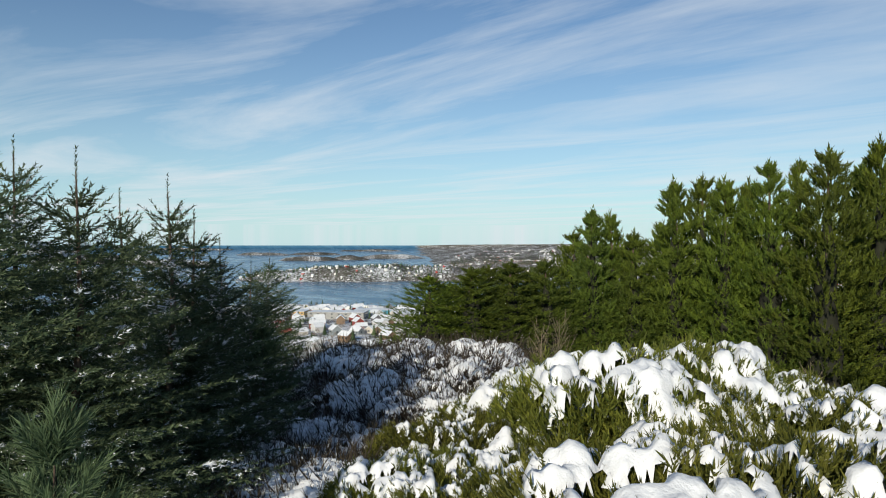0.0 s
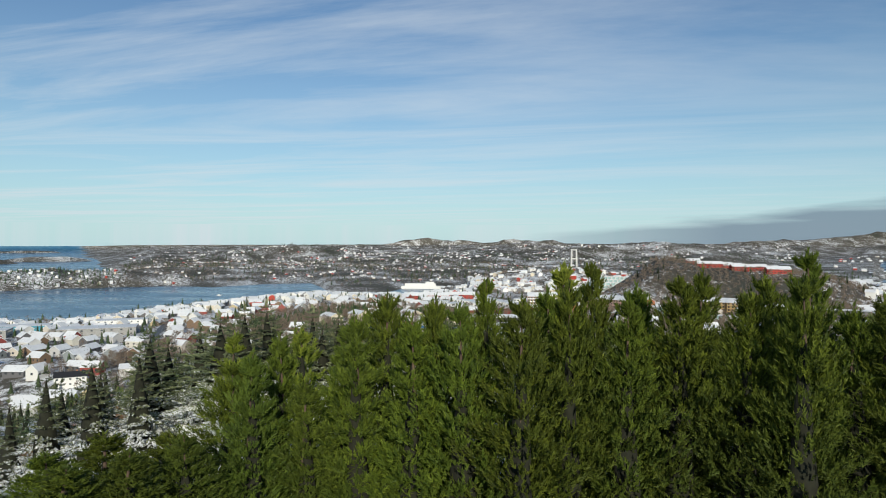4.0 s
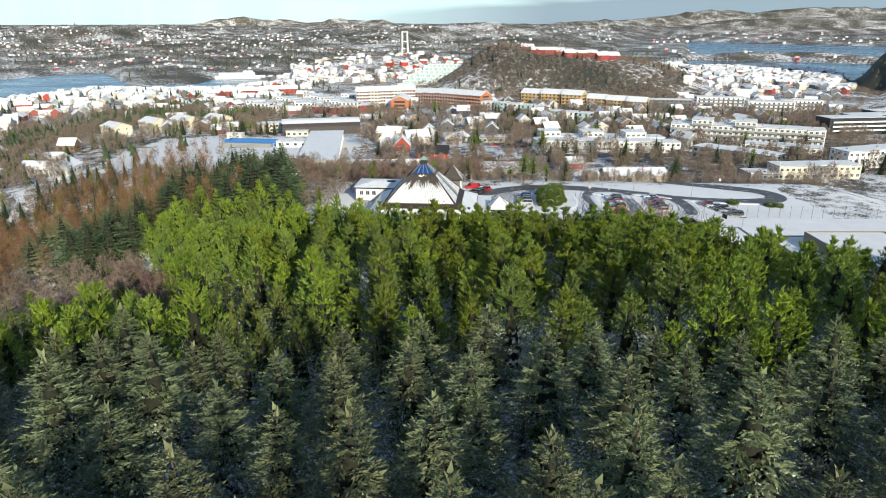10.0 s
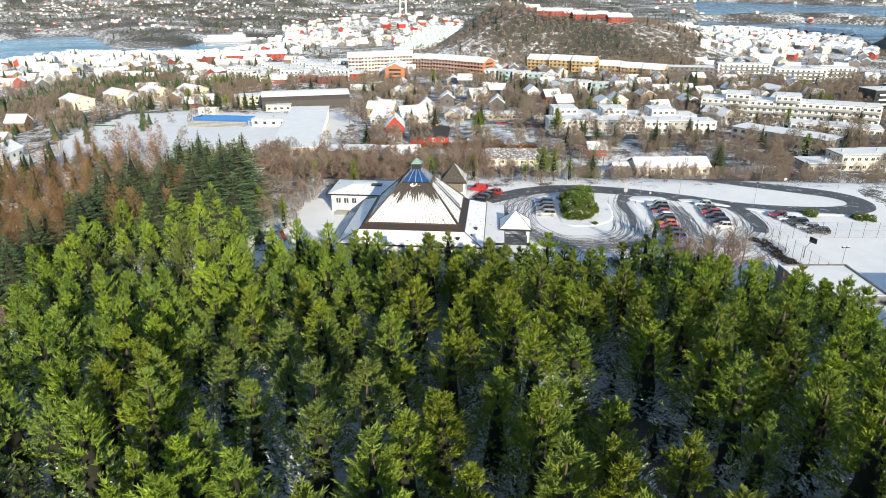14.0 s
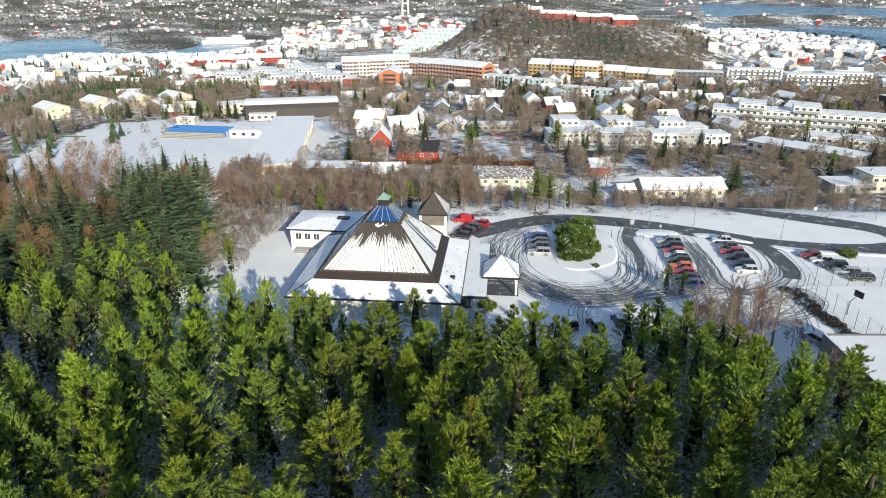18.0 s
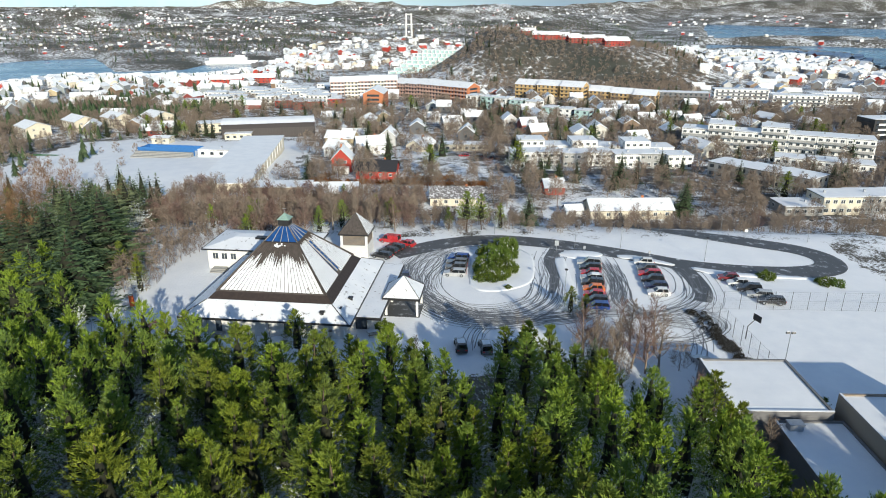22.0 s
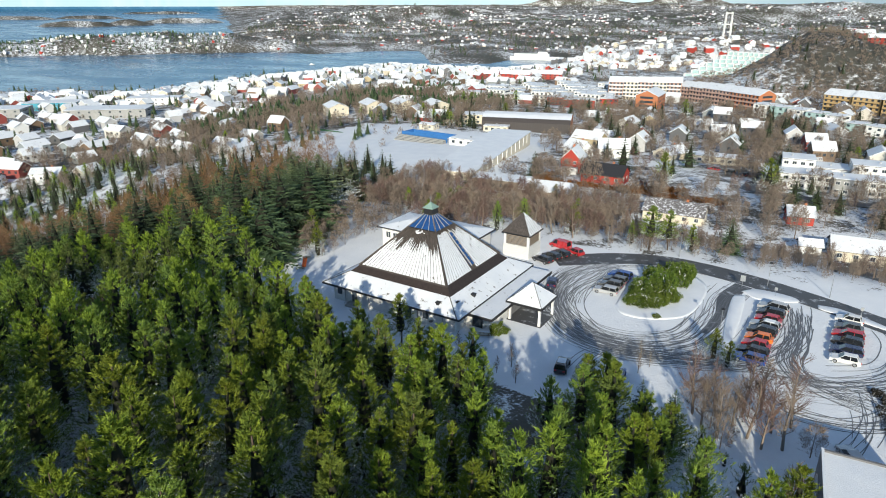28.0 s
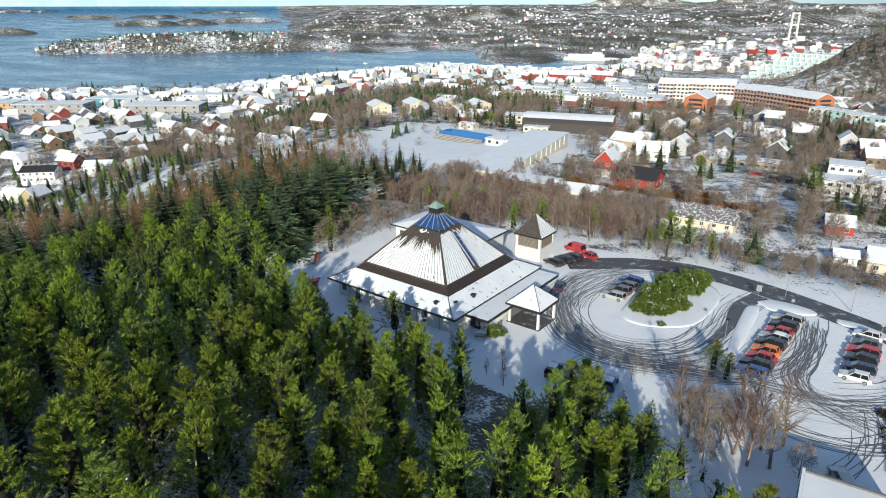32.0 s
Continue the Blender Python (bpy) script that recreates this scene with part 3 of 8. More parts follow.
def lie(x, y):
    """Height of the ground, read quickly from grids."""
    for x0, y0, st, g, nx, ny in GRIDS:
        u, v = (x - x0) / st, (y - y0) / st
        i, j = int(u), int(v)
        if 0 <= i <= nx and 0 <= j <= ny and u >= 0 and v >= 0:
            u, v = u - i, v - j
            a, b = g[j], g[j + 1]
            return (a[i] * (1 - u) + a[i + 1] * u) * (1 - v) + (b[i] * (1 - u) + b[i + 1] * u) * v
    return float(land(x, y))


# bearings dense where the camera looks
BEAR = np.concatenate([np.arange(-80, 50, 0.45), np.arange(50, 280, 2.5)])
RING = np.concatenate([[0.01], np.arange(3, 210, 3.0), np.arange(210, 700, 7.0), 700 * 1.0165 ** np.arange(0, 250)])
RING = RING[RING < 42000]


def polar_sheet(rings, height_fn):
    a, r = np.meshgrid(np.radians(BEAR), rings)
    x, y = CX + r * np.sin(a), CY + r * np.cos(a)
    z = height_fn(x, y)
    X, Y, Z, _ = draw_in(x, y, z)
    n, m = a.shape
    i, j = np.meshgrid(np.arange(n - 1), np.arange(m), indexing="ij")
    j2 = (j + 1) % m
    faces = np.stack([i * m + j, i * m + j2, (i + 1) * m + j2, (i + 1) * m + j], -1).reshape(-1, 4)[:, ::-1]
    return np.stack([X, Y, Z], -1).reshape(-1, 3), faces, x.ravel(), y.ravel(), z.ravel()


vs, fs, gx, gy, gz = polar_sheet(RING, land)
me = bpy.data.meshes.new("ground")
me.from_pydata(vs.tolist(), [], fs.tolist())
me.polygons.foreach_set("use_smooth", [True] * len(fs))
gaz, gr = polar(gx, gy)
cover = np.full(len(gx), 0.42)
cover += 0.2 * wob(gx, gy, 60, 4)
town = sm(210, 300, gr) * sm(1500, 1200, gr)
cover = cover * (1 - 0.4 * town) + 0.24 * town + 0.2 * town * wob(gx, gy, 22, 5)
# more bare ground in the wood, which also darkens the floor as shade would
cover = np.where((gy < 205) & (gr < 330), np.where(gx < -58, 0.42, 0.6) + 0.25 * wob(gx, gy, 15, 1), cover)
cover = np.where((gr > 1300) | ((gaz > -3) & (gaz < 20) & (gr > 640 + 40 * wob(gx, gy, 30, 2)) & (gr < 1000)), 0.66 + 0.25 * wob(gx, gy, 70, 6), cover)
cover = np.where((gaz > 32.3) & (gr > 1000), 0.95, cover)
# far land keeps snow patches, which also lighten it as haze would
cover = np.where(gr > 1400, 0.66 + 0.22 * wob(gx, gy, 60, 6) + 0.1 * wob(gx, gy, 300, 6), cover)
cover = np.where((gx > -52) & (gx < 95) & (gy > 203) & (gy < 263), -0.5, cover)
cover = np.where((gx > -185) & (gx < -60) & (gy > 318) & (gy < 455), -0.6, cover)
cover = np.where((gx > -12) & (gx < 100) & (gy > 263) & (gy < 298), 0.3 + 0.2 * wob(gx, gy, 9, 2), cover)
cover = np.where((np.hypot(gx + 8, gy + 6) < 26), 0.22 + 0.2 * wob(gx, gy, 4, 2), cover)
cover = np.where((gx > 26) & (gx < 80) & (gy > 158) & (gy < 206), -0.1 + 0.2 * wob(gx, gy, 8, 2), cover)
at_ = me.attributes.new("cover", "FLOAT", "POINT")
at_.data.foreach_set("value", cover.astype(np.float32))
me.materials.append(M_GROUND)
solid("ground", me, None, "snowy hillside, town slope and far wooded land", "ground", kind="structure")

vs, fs, *_ = polar_sheet(RING[RING > 640][::2], lambda x, y: np.full(x.shape, SEA))
me = bpy.data.meshes.new("water")
me.from_pydata(vs.tolist(), [], fs.tolist())
me.materials.append(M_WATER)
solid("water", me, None, "calm blue fjord water round the islands", "water", kind="structure")

# ---- trees ----
RNG = np.random.default_rng(7)


def blades(P, D, L, W, k, rng, spread=0.5):
    """Tufts of k pointed blades: P roots, D unit directions, L lengths, W widths. One island a tuft. Returns points and triangles."""
    n = len(P)
    V = np.zeros((n, k, 3, 3))
    for i in range(k):
        j = rng.normal(size=(n, 3)) * spread
        d = D + j
        d /= np.linalg.norm(d, axis=1)[:, None]
        s = np.cross(d, rng.normal(size=(n, 3)))
        s /= np.linalg.norm(s, axis=1)[:, None] + 1e-9
        root = P - d * (L * 0.12)[:, None]
        V[:, i, 0] = root
        V[:, i, 1] = P + d * (L * 0.55)[:, None] + s * W[:, None]
        V[:, i, 2] = P + d * (L * rng.uniform(0.8, 1.15, n))[:, None] - s * (W * 0.25)[:, None]
    # weld the roots of one tuft, so that it is one island
    idx = np.zeros((n, k, 3), int)
    base = np.arange(n) * (2 * k + 1)
    verts = np.zeros((n, 2 * k + 1, 3))
    verts[:, 0] = V[:, 0, 0]
    for i in range(k):
        verts[:, 1 + 2 * i], verts[:, 2 + 2 * i] = V[:, i, 1], V[:, i, 2]
        idx[:, i] = np.stack([base, base + 1 + 2 * i, base + 2 + 2 * i], 1)
    return verts.reshape(-1, 3), idx.reshape(-1, 3)


def np_mesh(name, V, F, material, smooth=False, rise=None, inner=None, tuft=None):
    me = bpy.data.meshes.new(name)
    V, F = np.asarray(V, np.float32), np.asarray(F, np.int32)
    me.vertices.add(len(V)), me.loops.add(F.size), me.polygons.add(len(F))
    me.vertices.foreach_set("co", V.ravel())
    me.loops.foreach_set("vertex_index", F.ravel())
    me.polygons.foreach_set("loop_start", np.arange(0, F.size, F.shape[1], dtype=np.int32))
    if smooth:
        me.polygons.foreach_set("use_smooth", np.ones(len(F), bool))
    for q in material if isinstance(material, (list, tuple)) else [material]:
        me.materials.append(q)
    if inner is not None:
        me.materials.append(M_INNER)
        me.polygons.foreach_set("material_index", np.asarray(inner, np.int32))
    if rise is not None:
        at = me.attributes.new("rise", "FLOAT", "POINT")
        at.data.foreach_set("value", np.asarray(rise, np.float32))
    if tuft is not None:
        at = me.attributes.new("tuft", "FLOAT", "POINT")
        at.data.foreach_set("value", np.asarray(tuft, np.float32))
    me.update()
    me.validate()
    return me


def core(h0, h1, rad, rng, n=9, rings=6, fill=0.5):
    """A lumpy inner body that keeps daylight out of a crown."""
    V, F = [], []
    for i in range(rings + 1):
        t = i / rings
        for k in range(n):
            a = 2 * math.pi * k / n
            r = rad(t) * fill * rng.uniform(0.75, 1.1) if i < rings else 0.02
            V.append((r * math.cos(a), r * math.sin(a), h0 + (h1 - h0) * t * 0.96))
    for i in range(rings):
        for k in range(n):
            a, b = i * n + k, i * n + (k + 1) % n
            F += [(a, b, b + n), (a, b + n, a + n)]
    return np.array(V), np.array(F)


def brush(P, D, L, k, width, rng, angle=0.6, reach=0.5, face=None):
    """Shoots beset with k narrow needles each: P roots, D directions, L lengths; face: the way the flat of the needles is turned. Returns points, triangles, a shade for each point."""
    n = len(P)
    D = D / (np.linalg.norm(D, axis=1)[:, None] + 1e-9)
    A = np.cross(D, rng.normal(size=(n, 3)))
    A /= np.linalg.norm(A, axis=1)[:, None] + 1e-9
    B = np.cross(D, A)
    V = np.zeros((n, k, 3, 3))
    for i in range(k):
        th = 2 * math.pi * (i * 0.382) + rng.uniform(0, 0.8, n)
        s = np.clip((i + rng.uniform(0, 1, n)) / k, 0, 1) * 0.82
        rad = A * np.cos(th)[:, None] + B * np.sin(th)[:, None]
        ang = angle * (1.15 - 0.6 * s) * rng.uniform(0.7, 1.3, n)
        d = D * np.cos(ang)[:, None] + rad * np.sin(ang)[:, None]
        side = np.cross(d, (rad if face is None else face) + rng.normal(0, 0.4, (n, 3)))
        side /= np.linalg.norm(side, axis=1)[:, None] + 1e-9
        p = P + D * (L * s)[:, None]
        ln = L * reach * (1.1 - 0.35 * s) * rng.uniform(0.8, 1.2, n)
        V[:, i, 0], V[:, i, 1], V[:, i, 2] = p - side * (width * L)[:, None], p + side * (width * L)[:, None], p + d * ln[:, None]
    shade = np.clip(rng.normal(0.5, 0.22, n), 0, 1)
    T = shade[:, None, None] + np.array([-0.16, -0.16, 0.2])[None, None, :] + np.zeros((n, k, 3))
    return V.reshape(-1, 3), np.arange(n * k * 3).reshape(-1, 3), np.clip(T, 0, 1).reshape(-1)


def crown(sprays, k, width, angle, reach, rng, cores, lift=0.35):
    """A crown from shoots (root, direction, length) round dark inner bodies; boughs lie flat to the light."""
    P, D, L = (np.array(q, float) for q in zip(*sprays))
    face = P * np.array([1, 1, 0])
    face = face / (np.linalg.norm(face, axis=1)[:, None] + 1e-6) + np.array([0, 0, lift])
    V, F, T = brush(P, D, L, k, width, rng, angle, reach, face)
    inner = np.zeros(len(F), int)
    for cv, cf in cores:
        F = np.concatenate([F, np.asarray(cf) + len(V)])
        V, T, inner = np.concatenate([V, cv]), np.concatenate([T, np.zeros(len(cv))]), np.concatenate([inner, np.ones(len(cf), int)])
    return V, F, inner, T


def pine_crown(h, seed, whorls=11, per=8, shoots=8, k=9, base=0.04, wide=0.22, shoot=0.05, width=0.07, angle=0.6, reach=0.5, fill=0.3, tip=1.0, inside=0.34):
    """A lodgepole pine: whorls of rising limbs, each a plume of upturned shoots, with candles at the top."""
    rng = np.random.default_rng(seed)
    R = h * wide
    sway = rng.uniform(0, 6.28, 3)

    def prof(t):
        t = np.asarray(t, float)
        return R * np.minimum(1.0, (1.03 - t) * 1.22 * tip) ** 0.9 * (0.74 + 0.26 * np.minimum(1, t * 4))
    up = np.array([0, 0, 1.0])
    out = []
    for w in range(whorls):
        t = min(0.97, (w + rng.uniform(0.2, 0.8)) / whorls)
        n = max(4, int(round(per * (1 - 0.45 * t))))
        a0 = rng.uniform(0, 6.28)
        for i in range(n):
            a = a0 + 6.283 * i / n + rng.normal(0, 0.22)
            ln = float(prof(t)) * rng.uniform(0.68, 1.2) * (1 + 0.16 * math.sin(a * 2 + sway[0]) + 0.1 * math.sin(a * 3 + sway[1] + 4 * t))
            z0 = h * (base + (0.94 - base) * t) + rng.normal(0, 0.012 * h)
            el = -0.05 + 0.6 * t + rng.normal(0, 0.1)
            rad, side = np.array([math.cos(a), math.sin(a), 0]), np.array([-math.sin(a), math.cos(a), 0])
            for j in range(shoots):
                s = inside + (1.02 - inside) * (j + rng.uniform(0, 1)) / shoots
                lat = rng.uniform(-1, 1) * (0.42 - 0.12 * s) * ln * (1.15 - 0.55 * s)
                p = rad * ln * s + side * lat + up * (z0 + ln * (math.tan(el) * s * 0.75 + 0.22 * s * s) + rng.normal(0, 0.05 * ln))
                d = rad * (0.75 - 0.35 * t) + side * (lat / ln * 1.1) + up * (0.45 + 0.55 * t) + rng.normal(0, 0.14, 3)
                out.append((p, d, h * shoot * rng.uniform(0.75, 1.3)))
    for i in range(6):
        p = np.array([rng.normal(0, 0.008 * h), rng.normal(0, 0.008 * h), h * rng.uniform(0.86, 0.95)])
        out.append((p, up + rng.normal(0, 0.16, 3), h * shoot * 1.3))
    out.append((np.array([0, 0, h * 0.92]), up, h * 0.075))
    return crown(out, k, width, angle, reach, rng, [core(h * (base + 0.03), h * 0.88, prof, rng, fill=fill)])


def spruce_crown(h, seed, whorls=20, per=9, base=0.03, wide=0.26, droop=0.22, pairs=6, k=4, width=0.13, fill=0.5, reach=0.6):
    """A spruce: tiers of drooping boughs with side twigs either side, and a bare leader."""
    rng = np.random.default_rng(seed)
    up = np.array([0, 0, 1.0])
    out = []
    for wi in range(whorls):
        t = (wi + rng.uniform(0.25, 0.75)) / whorls
        z = h * (base + (0.95 - base) * t ** 0.92)
        R = h * wide * (1 - t) ** 0.85 + 0.018 * h
        n = max(4, int(per * (1 - 0.4 * t)))
        a0 = rng.uniform(0, 6.28)
        for i in range(n):
            a = a0 + 6.283 * i / n + rng.normal(0, 0.22)
            el = 0.55 * t - 0.1 + rng.normal(0, 0.08)
            ln = R * rng.uniform(0.72, 1.2)
            d = np.array([math.cos(a) * math.cos(el), math.sin(a) * math.cos(el), math.sin(el)])
            side = np.array([-math.sin(a), math.cos(a), 0])
            m = max(3, int(pairs * (0.55 + 0.6 * (1 - t))))
            for j in range(m):
                u = 0.3 + 0.7 * (j + 0.5) / m
                p = up * z + d * ln * u + up * (-droop * ln * u * u * (1 - 0.6 * t) + 0.2 * ln * max(0, u - 0.65))
                for sg in (-1, 1):
                    w = ln * 0.42 * (1.15 - u) + 0.012 * h
                    out.append((p, side * sg * 0.8 + d * 0.75 - up * rng.uniform(0.0, 0.35), w * rng.uniform(0.75, 1.25)))
            out.append((p, d + up * 0.15, ln * 0.2 + 0.01 * h))
    out.append((np.array([0, 0, h * 0.91]), up, h * 0.09))

    def prof(q):
        return h * wide * (1 - np.asarray(q, float)) ** 0.9
    return crown(out, k, width, 0.42, reach, rng, [core(h * base, h * 0.92, prof, rng, 8, 6, fill)], 0.9)


def needle_spruce(h, seed):
    """A young spruce seen close: whorls of twigs beset with short needles, long bare-ended leaders at the top."""
    rng = np.random.default_rng(seed)
    up = np.array([0, 0, 1.0])
    out = []
    for wi in range(26):
        t = (wi + 0.5) / 26
        z = h * (0.03 + 0.87 * t)
        R = h * 0.29 * (1 - t) ** 0.8 + 0.05 * h
        for i in range(int(13 - 7 * t)):
            a = rng.uniform(0, 6.28)
            el = 0.02 + 0.85 * t + rng.normal(0, 0.12)
            d = np.array([math.cos(a) * math.cos(el), math.sin(a) * math.cos(el), math.sin(el)])
            side = np.array([-math.sin(a), math.cos(a), 0])
            ln = R * rng.uniform(0.7, 1.25)
            steps = max(3, int(ln / 0.085))
            for q in range(steps):
                u = (q + 0.5) / steps
                p = up * z + d * ln * u + up * (-0.16 * ln * u * u + 0.25 * ln * max(0, u - 0.55))
                out.append((p, d + up * 0.25 * (u - 0.3), 0.13))
                if t > 0.86 and u > 0.5:
                    continue
                for sg in (-1, 1):
                    if rng.random() < 0.2:
                        continue
                    w = ln * 0.5 * (1.1 - u) * rng.uniform(0.5, 1.1)
                    dd = side * sg * 0.8 + d * 0.65 - up * 0.12
                    m = max(1, int(w / 0.1))
                    for r in range(m):
                        out.append((p + dd * w * r / m, dd + rng.normal(0, 0.1, 3), 0.12))
    for r in range(8):
        out.append((np.array([0, 0, h * (0.88 + 0.018 * r)]), up, 0.10))
    P, D, L = (np.array(q, float) for q in zip(*out))
    V, F, T = brush(P, D, L, 8, 0.06, rng, 0.7, 0.4)
    return V, F, T


def twiggy(h, seed, limbs=26, twigs=5, wide=0.26, thick=0.011, base=0.18, up=0.9):
    """A leafless tree: stem, limbs and twigs, all tapered."""
    rng = np.random.default_rng(seed)
    wood, fine = Build(), Build()
    lean = rng.normal(0, 0.04, 2)
    stem = [(lean[0] * h * t + 0.02 * h * math.sin(t * 5 + seed), lean[1] * h * t, h * t) for t in (0, 0.25, 0.5, 0.75, 1)]
    wood.tube(stem, [h * thick * k for k in (1.25, 1.0, 0.7, 0.4, 0.1)], 5)
    for i in range(limbs):
        t = base + (0.95 - base) * (i + 0.5) / limbs
        z0 = h * t
        j = min(3, int(t * 4))
        p0 = np.array(stem[j]) + (np.array(stem[j + 1]) - np.array(stem[j])) * (t * 4 - j)
        a = rng.uniform(0, 6.28)
        ln = h * wide * (1 - t * 0.72) * rng.uniform(0.8, 1.35)
        d = np.array([math.cos(a), math.sin(a), up * rng.uniform(0.7, 1.5)])
        d /= np.linalg.norm(d)
        mid, end = p0 + d * ln * 0.5 + rng.normal(0, ln * 0.06, 3), p0 + d * ln + np.array([0, 0, ln * 0.2]) + rng.normal(0, ln * 0.1, 3)
        fine.tube([p0, mid, end], [h * thick * 0.42 * (1.1 - t), h * thick * 0.27, h * thick * 0.1], 3, cap=False)
        for q in range(twigs):
            u = rng.uniform(0.3, 1)
            s = p0 + (end - p0) * u
            dd = d + rng.normal(0, 0.6, 3) + np.array([0, 0, 0.3])
            dd /= np.linalg.norm(dd)
            e = s + dd * ln * rng.uniform(0.3, 0.65)
            sd = np.cross(dd, rng.normal(size=3))
            sd /= np.linalg.norm(sd) + 1e-9
            w = h * thick * 0.14
            k2 = s + (e - s) * 0.55
            e2 = k2 + (dd + rng.normal(0, 0.7, 3)) * ln * 0.22
            fine.add([s - sd * w, s + sd * w, e, k2 - sd * w * 0.7, k2 + sd * w * 0.7, e2], [(0, 1, 2), (3, 4, 5)])
    return wood, fine


def trunk_mesh(name, h, r, material):
    b = Build()
    b.tube([(0, 0, -0.4), (0.01 * h, 0, h * 0.3), (-0.008 * h, 0.01 * h, h * 0.65), (0, 0, h * 0.97)], [r * 1.25, r, r * 0.65, r * 0.12], 6)
    return b.mesh(name, material, True)


# kinds of tree: (crown mesh, trunk mesh, name, label, category), all built at 10 m and scaled
KIND = {}


def kind(key, crown_vf, crown_mat, trunk_r, trunk_mat, name, label, category="tree"):
    V, F, inner, T = crown_vf if len(crown_vf) == 4 else (*crown_vf, None, None)
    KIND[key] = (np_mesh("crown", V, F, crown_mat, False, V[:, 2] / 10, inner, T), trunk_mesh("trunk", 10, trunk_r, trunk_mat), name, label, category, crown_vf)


for i in range(4):
    kind("pine%d" % i, pine_crown(10, 20 + i, 12, 9, 9, 9, 0.03, (0.235, 0.215, 0.25, 0.2)[i], 0.048, 0.075), M_PINE, 0.11, M_BARK, "pine_tree", "bushy yellow-green pine with dense upright shoots on the slope")
for i in range(3):
    kind("finepine%d" % i, pine_crown(10, 30 + i, 22, 10, 19, 9, 0.03, (0.235, 0.215, 0.25)[i], 0.034, 0.06, 0.55, 0.4, 0.26, 1.0, 0.25), M_PINE_F, 0.11, M_BARK, "pine_tree", "tall bushy green pine beside the snowy viewpoint")
for i in range(2):
    kind("snowpine%d" % i, pine_crown(10, 40 + i, 12, 9, 8, 9, 0.03, 0.235), M_PINE_S, 0.11, M_BARK, "pine_tree", "shaded pine with snow caught on its lower shoots")
for i in range(2):
    kind("tallpine%d" % i, pine_crown(10, 50 + i, 9, 7, 8, 9, 0.3, 0.17), M_PINE, 0.09, M_BARK, "pine_tree", "slender pine with a bare lower stem and a tufted green top")
for i in range(3):
    kind("spruce%d" % i, spruce_crown(10, 60 + i, 20, 10, 0.03, (0.27, 0.3, 0.25)[i]), M_SPRUCE, 0.10, M_BARK, "spruce_tree", "grey-green spruce with snow-dusted drooping branches")
for i in range(2):
    kind("darkspruce%d" % i, spruce_crown(10, 70 + i, 18, 9, 0.03, (0.25, 0.29)[i], 0.16, 5), M_SPRUCE_D, 0.11, M_BARK, "spruce_tree", "broad dark green spruce in a dense stand")
for i in range(2):
    kind("larch%d" % i, pine_crown(10, 80 + i, 14, 8, 6, 4, 0.06, (0.19, 0.22)[i], 0.1, 0.014, 0.5, 0.6, 0.0), M_LARCH, 0.10, M_BARK, "larch_tree", "leafless larch with orange-brown twigs")


def bare_kind(key, seed, fm, wm, name, label, **kw):
    w, f = twiggy(10, seed, **kw)
    KIND[key] = (f.mesh("crown", fm), w.mesh("trunk", wm), name, label, "tree", (np.array(f.v), None))


for i in range(3):
    bare_kind("birch%d" % i, 90 + i, M_TWIG, M_BIRCH, "birch_tree", "leafless birch with brown twigs standing in snow", limbs=44, twigs=9, thick=0.017)
for i in range(2):
    bare_kind("redbirch%d" % i, 96 + i, M_TWIG_R, M_TWIG, "alder_tree", "leafless alder with reddish brown twigs", limbs=44, twigs=9, wide=0.3, thick=0.017)
for i in range(2):
    bare_kind("palebush%d" % i, 100 + i, M_TWIG_L, M_TWIG_L, "willow_shrub", "pale leafless willow with many upright stems", limbs=40, twigs=4, wide=0.42, base=0.02, up=1.3)


def tree(key, x, y, h, turn=None, z=None, group="", wide=1.0):
    crown, stem, name, label, cat, _ = KIND[key]
    z = lie(x, y) - 0.15 if z is None else z
    turn = random.uniform(0, 360) if turn is None else turn
    t = thing(name, pose(x, y, z, random.uniform(-2, 2), random.uniform(-2, 2), turn), label, cat, group)
    t.scale = (h / 10 * wide, h / 10 * wide, h / 10)
    part("trunk", stem, None, t)
    part("crown", crown, None, t)
    return t


def forest(name, keys, spots, label, hs):
    """Many trees in one body, for stands that nobody would count."""
    Vs, Fs, Rs, Is, Ts, k = [], [], [], [], [], 0
    cache = []
    for key in keys:
        V, F, inner, T = KIND[key][5] if len(KIND[key][5]) == 4 else (*KIND[key][5], None, None)
        cache.append((V, F, np.zeros(len(F), int) if inner is None else inner, np.zeros(len(V)) if T is None else T))
    for x, y in spots:
        V, F, inner, T = cache[int(RNG.integers(len(cache)))]
        h = RNG.uniform(*hs) / 10
        a = RNG.uniform(0, 6.28)
        c, s = math.cos(a) * h, math.sin(a) * h
        W = np.stack([V[:, 0] * c - V[:, 1] * s + x, V[:, 0] * s + V[:, 1] * c + y, V[:, 2] * h + lie(x, y) - 0.2], 1)
        X, Y, Z, _ = draw_in(W[:, 0], W[:, 1], W[:, 2])
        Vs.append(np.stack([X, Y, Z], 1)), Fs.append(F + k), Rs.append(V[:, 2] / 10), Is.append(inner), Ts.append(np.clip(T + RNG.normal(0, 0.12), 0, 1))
        k += len(V)
    if Vs:
        mt = KIND[keys[0]][0].materials[0]
        solid(name, np_mesh(name, np.concatenate(Vs), np.concatenate(Fs), mt, False, np.concatenate(Rs), np.concatenate(Is), np.concatenate(Ts)), None, label, "trees", kind="stuff")


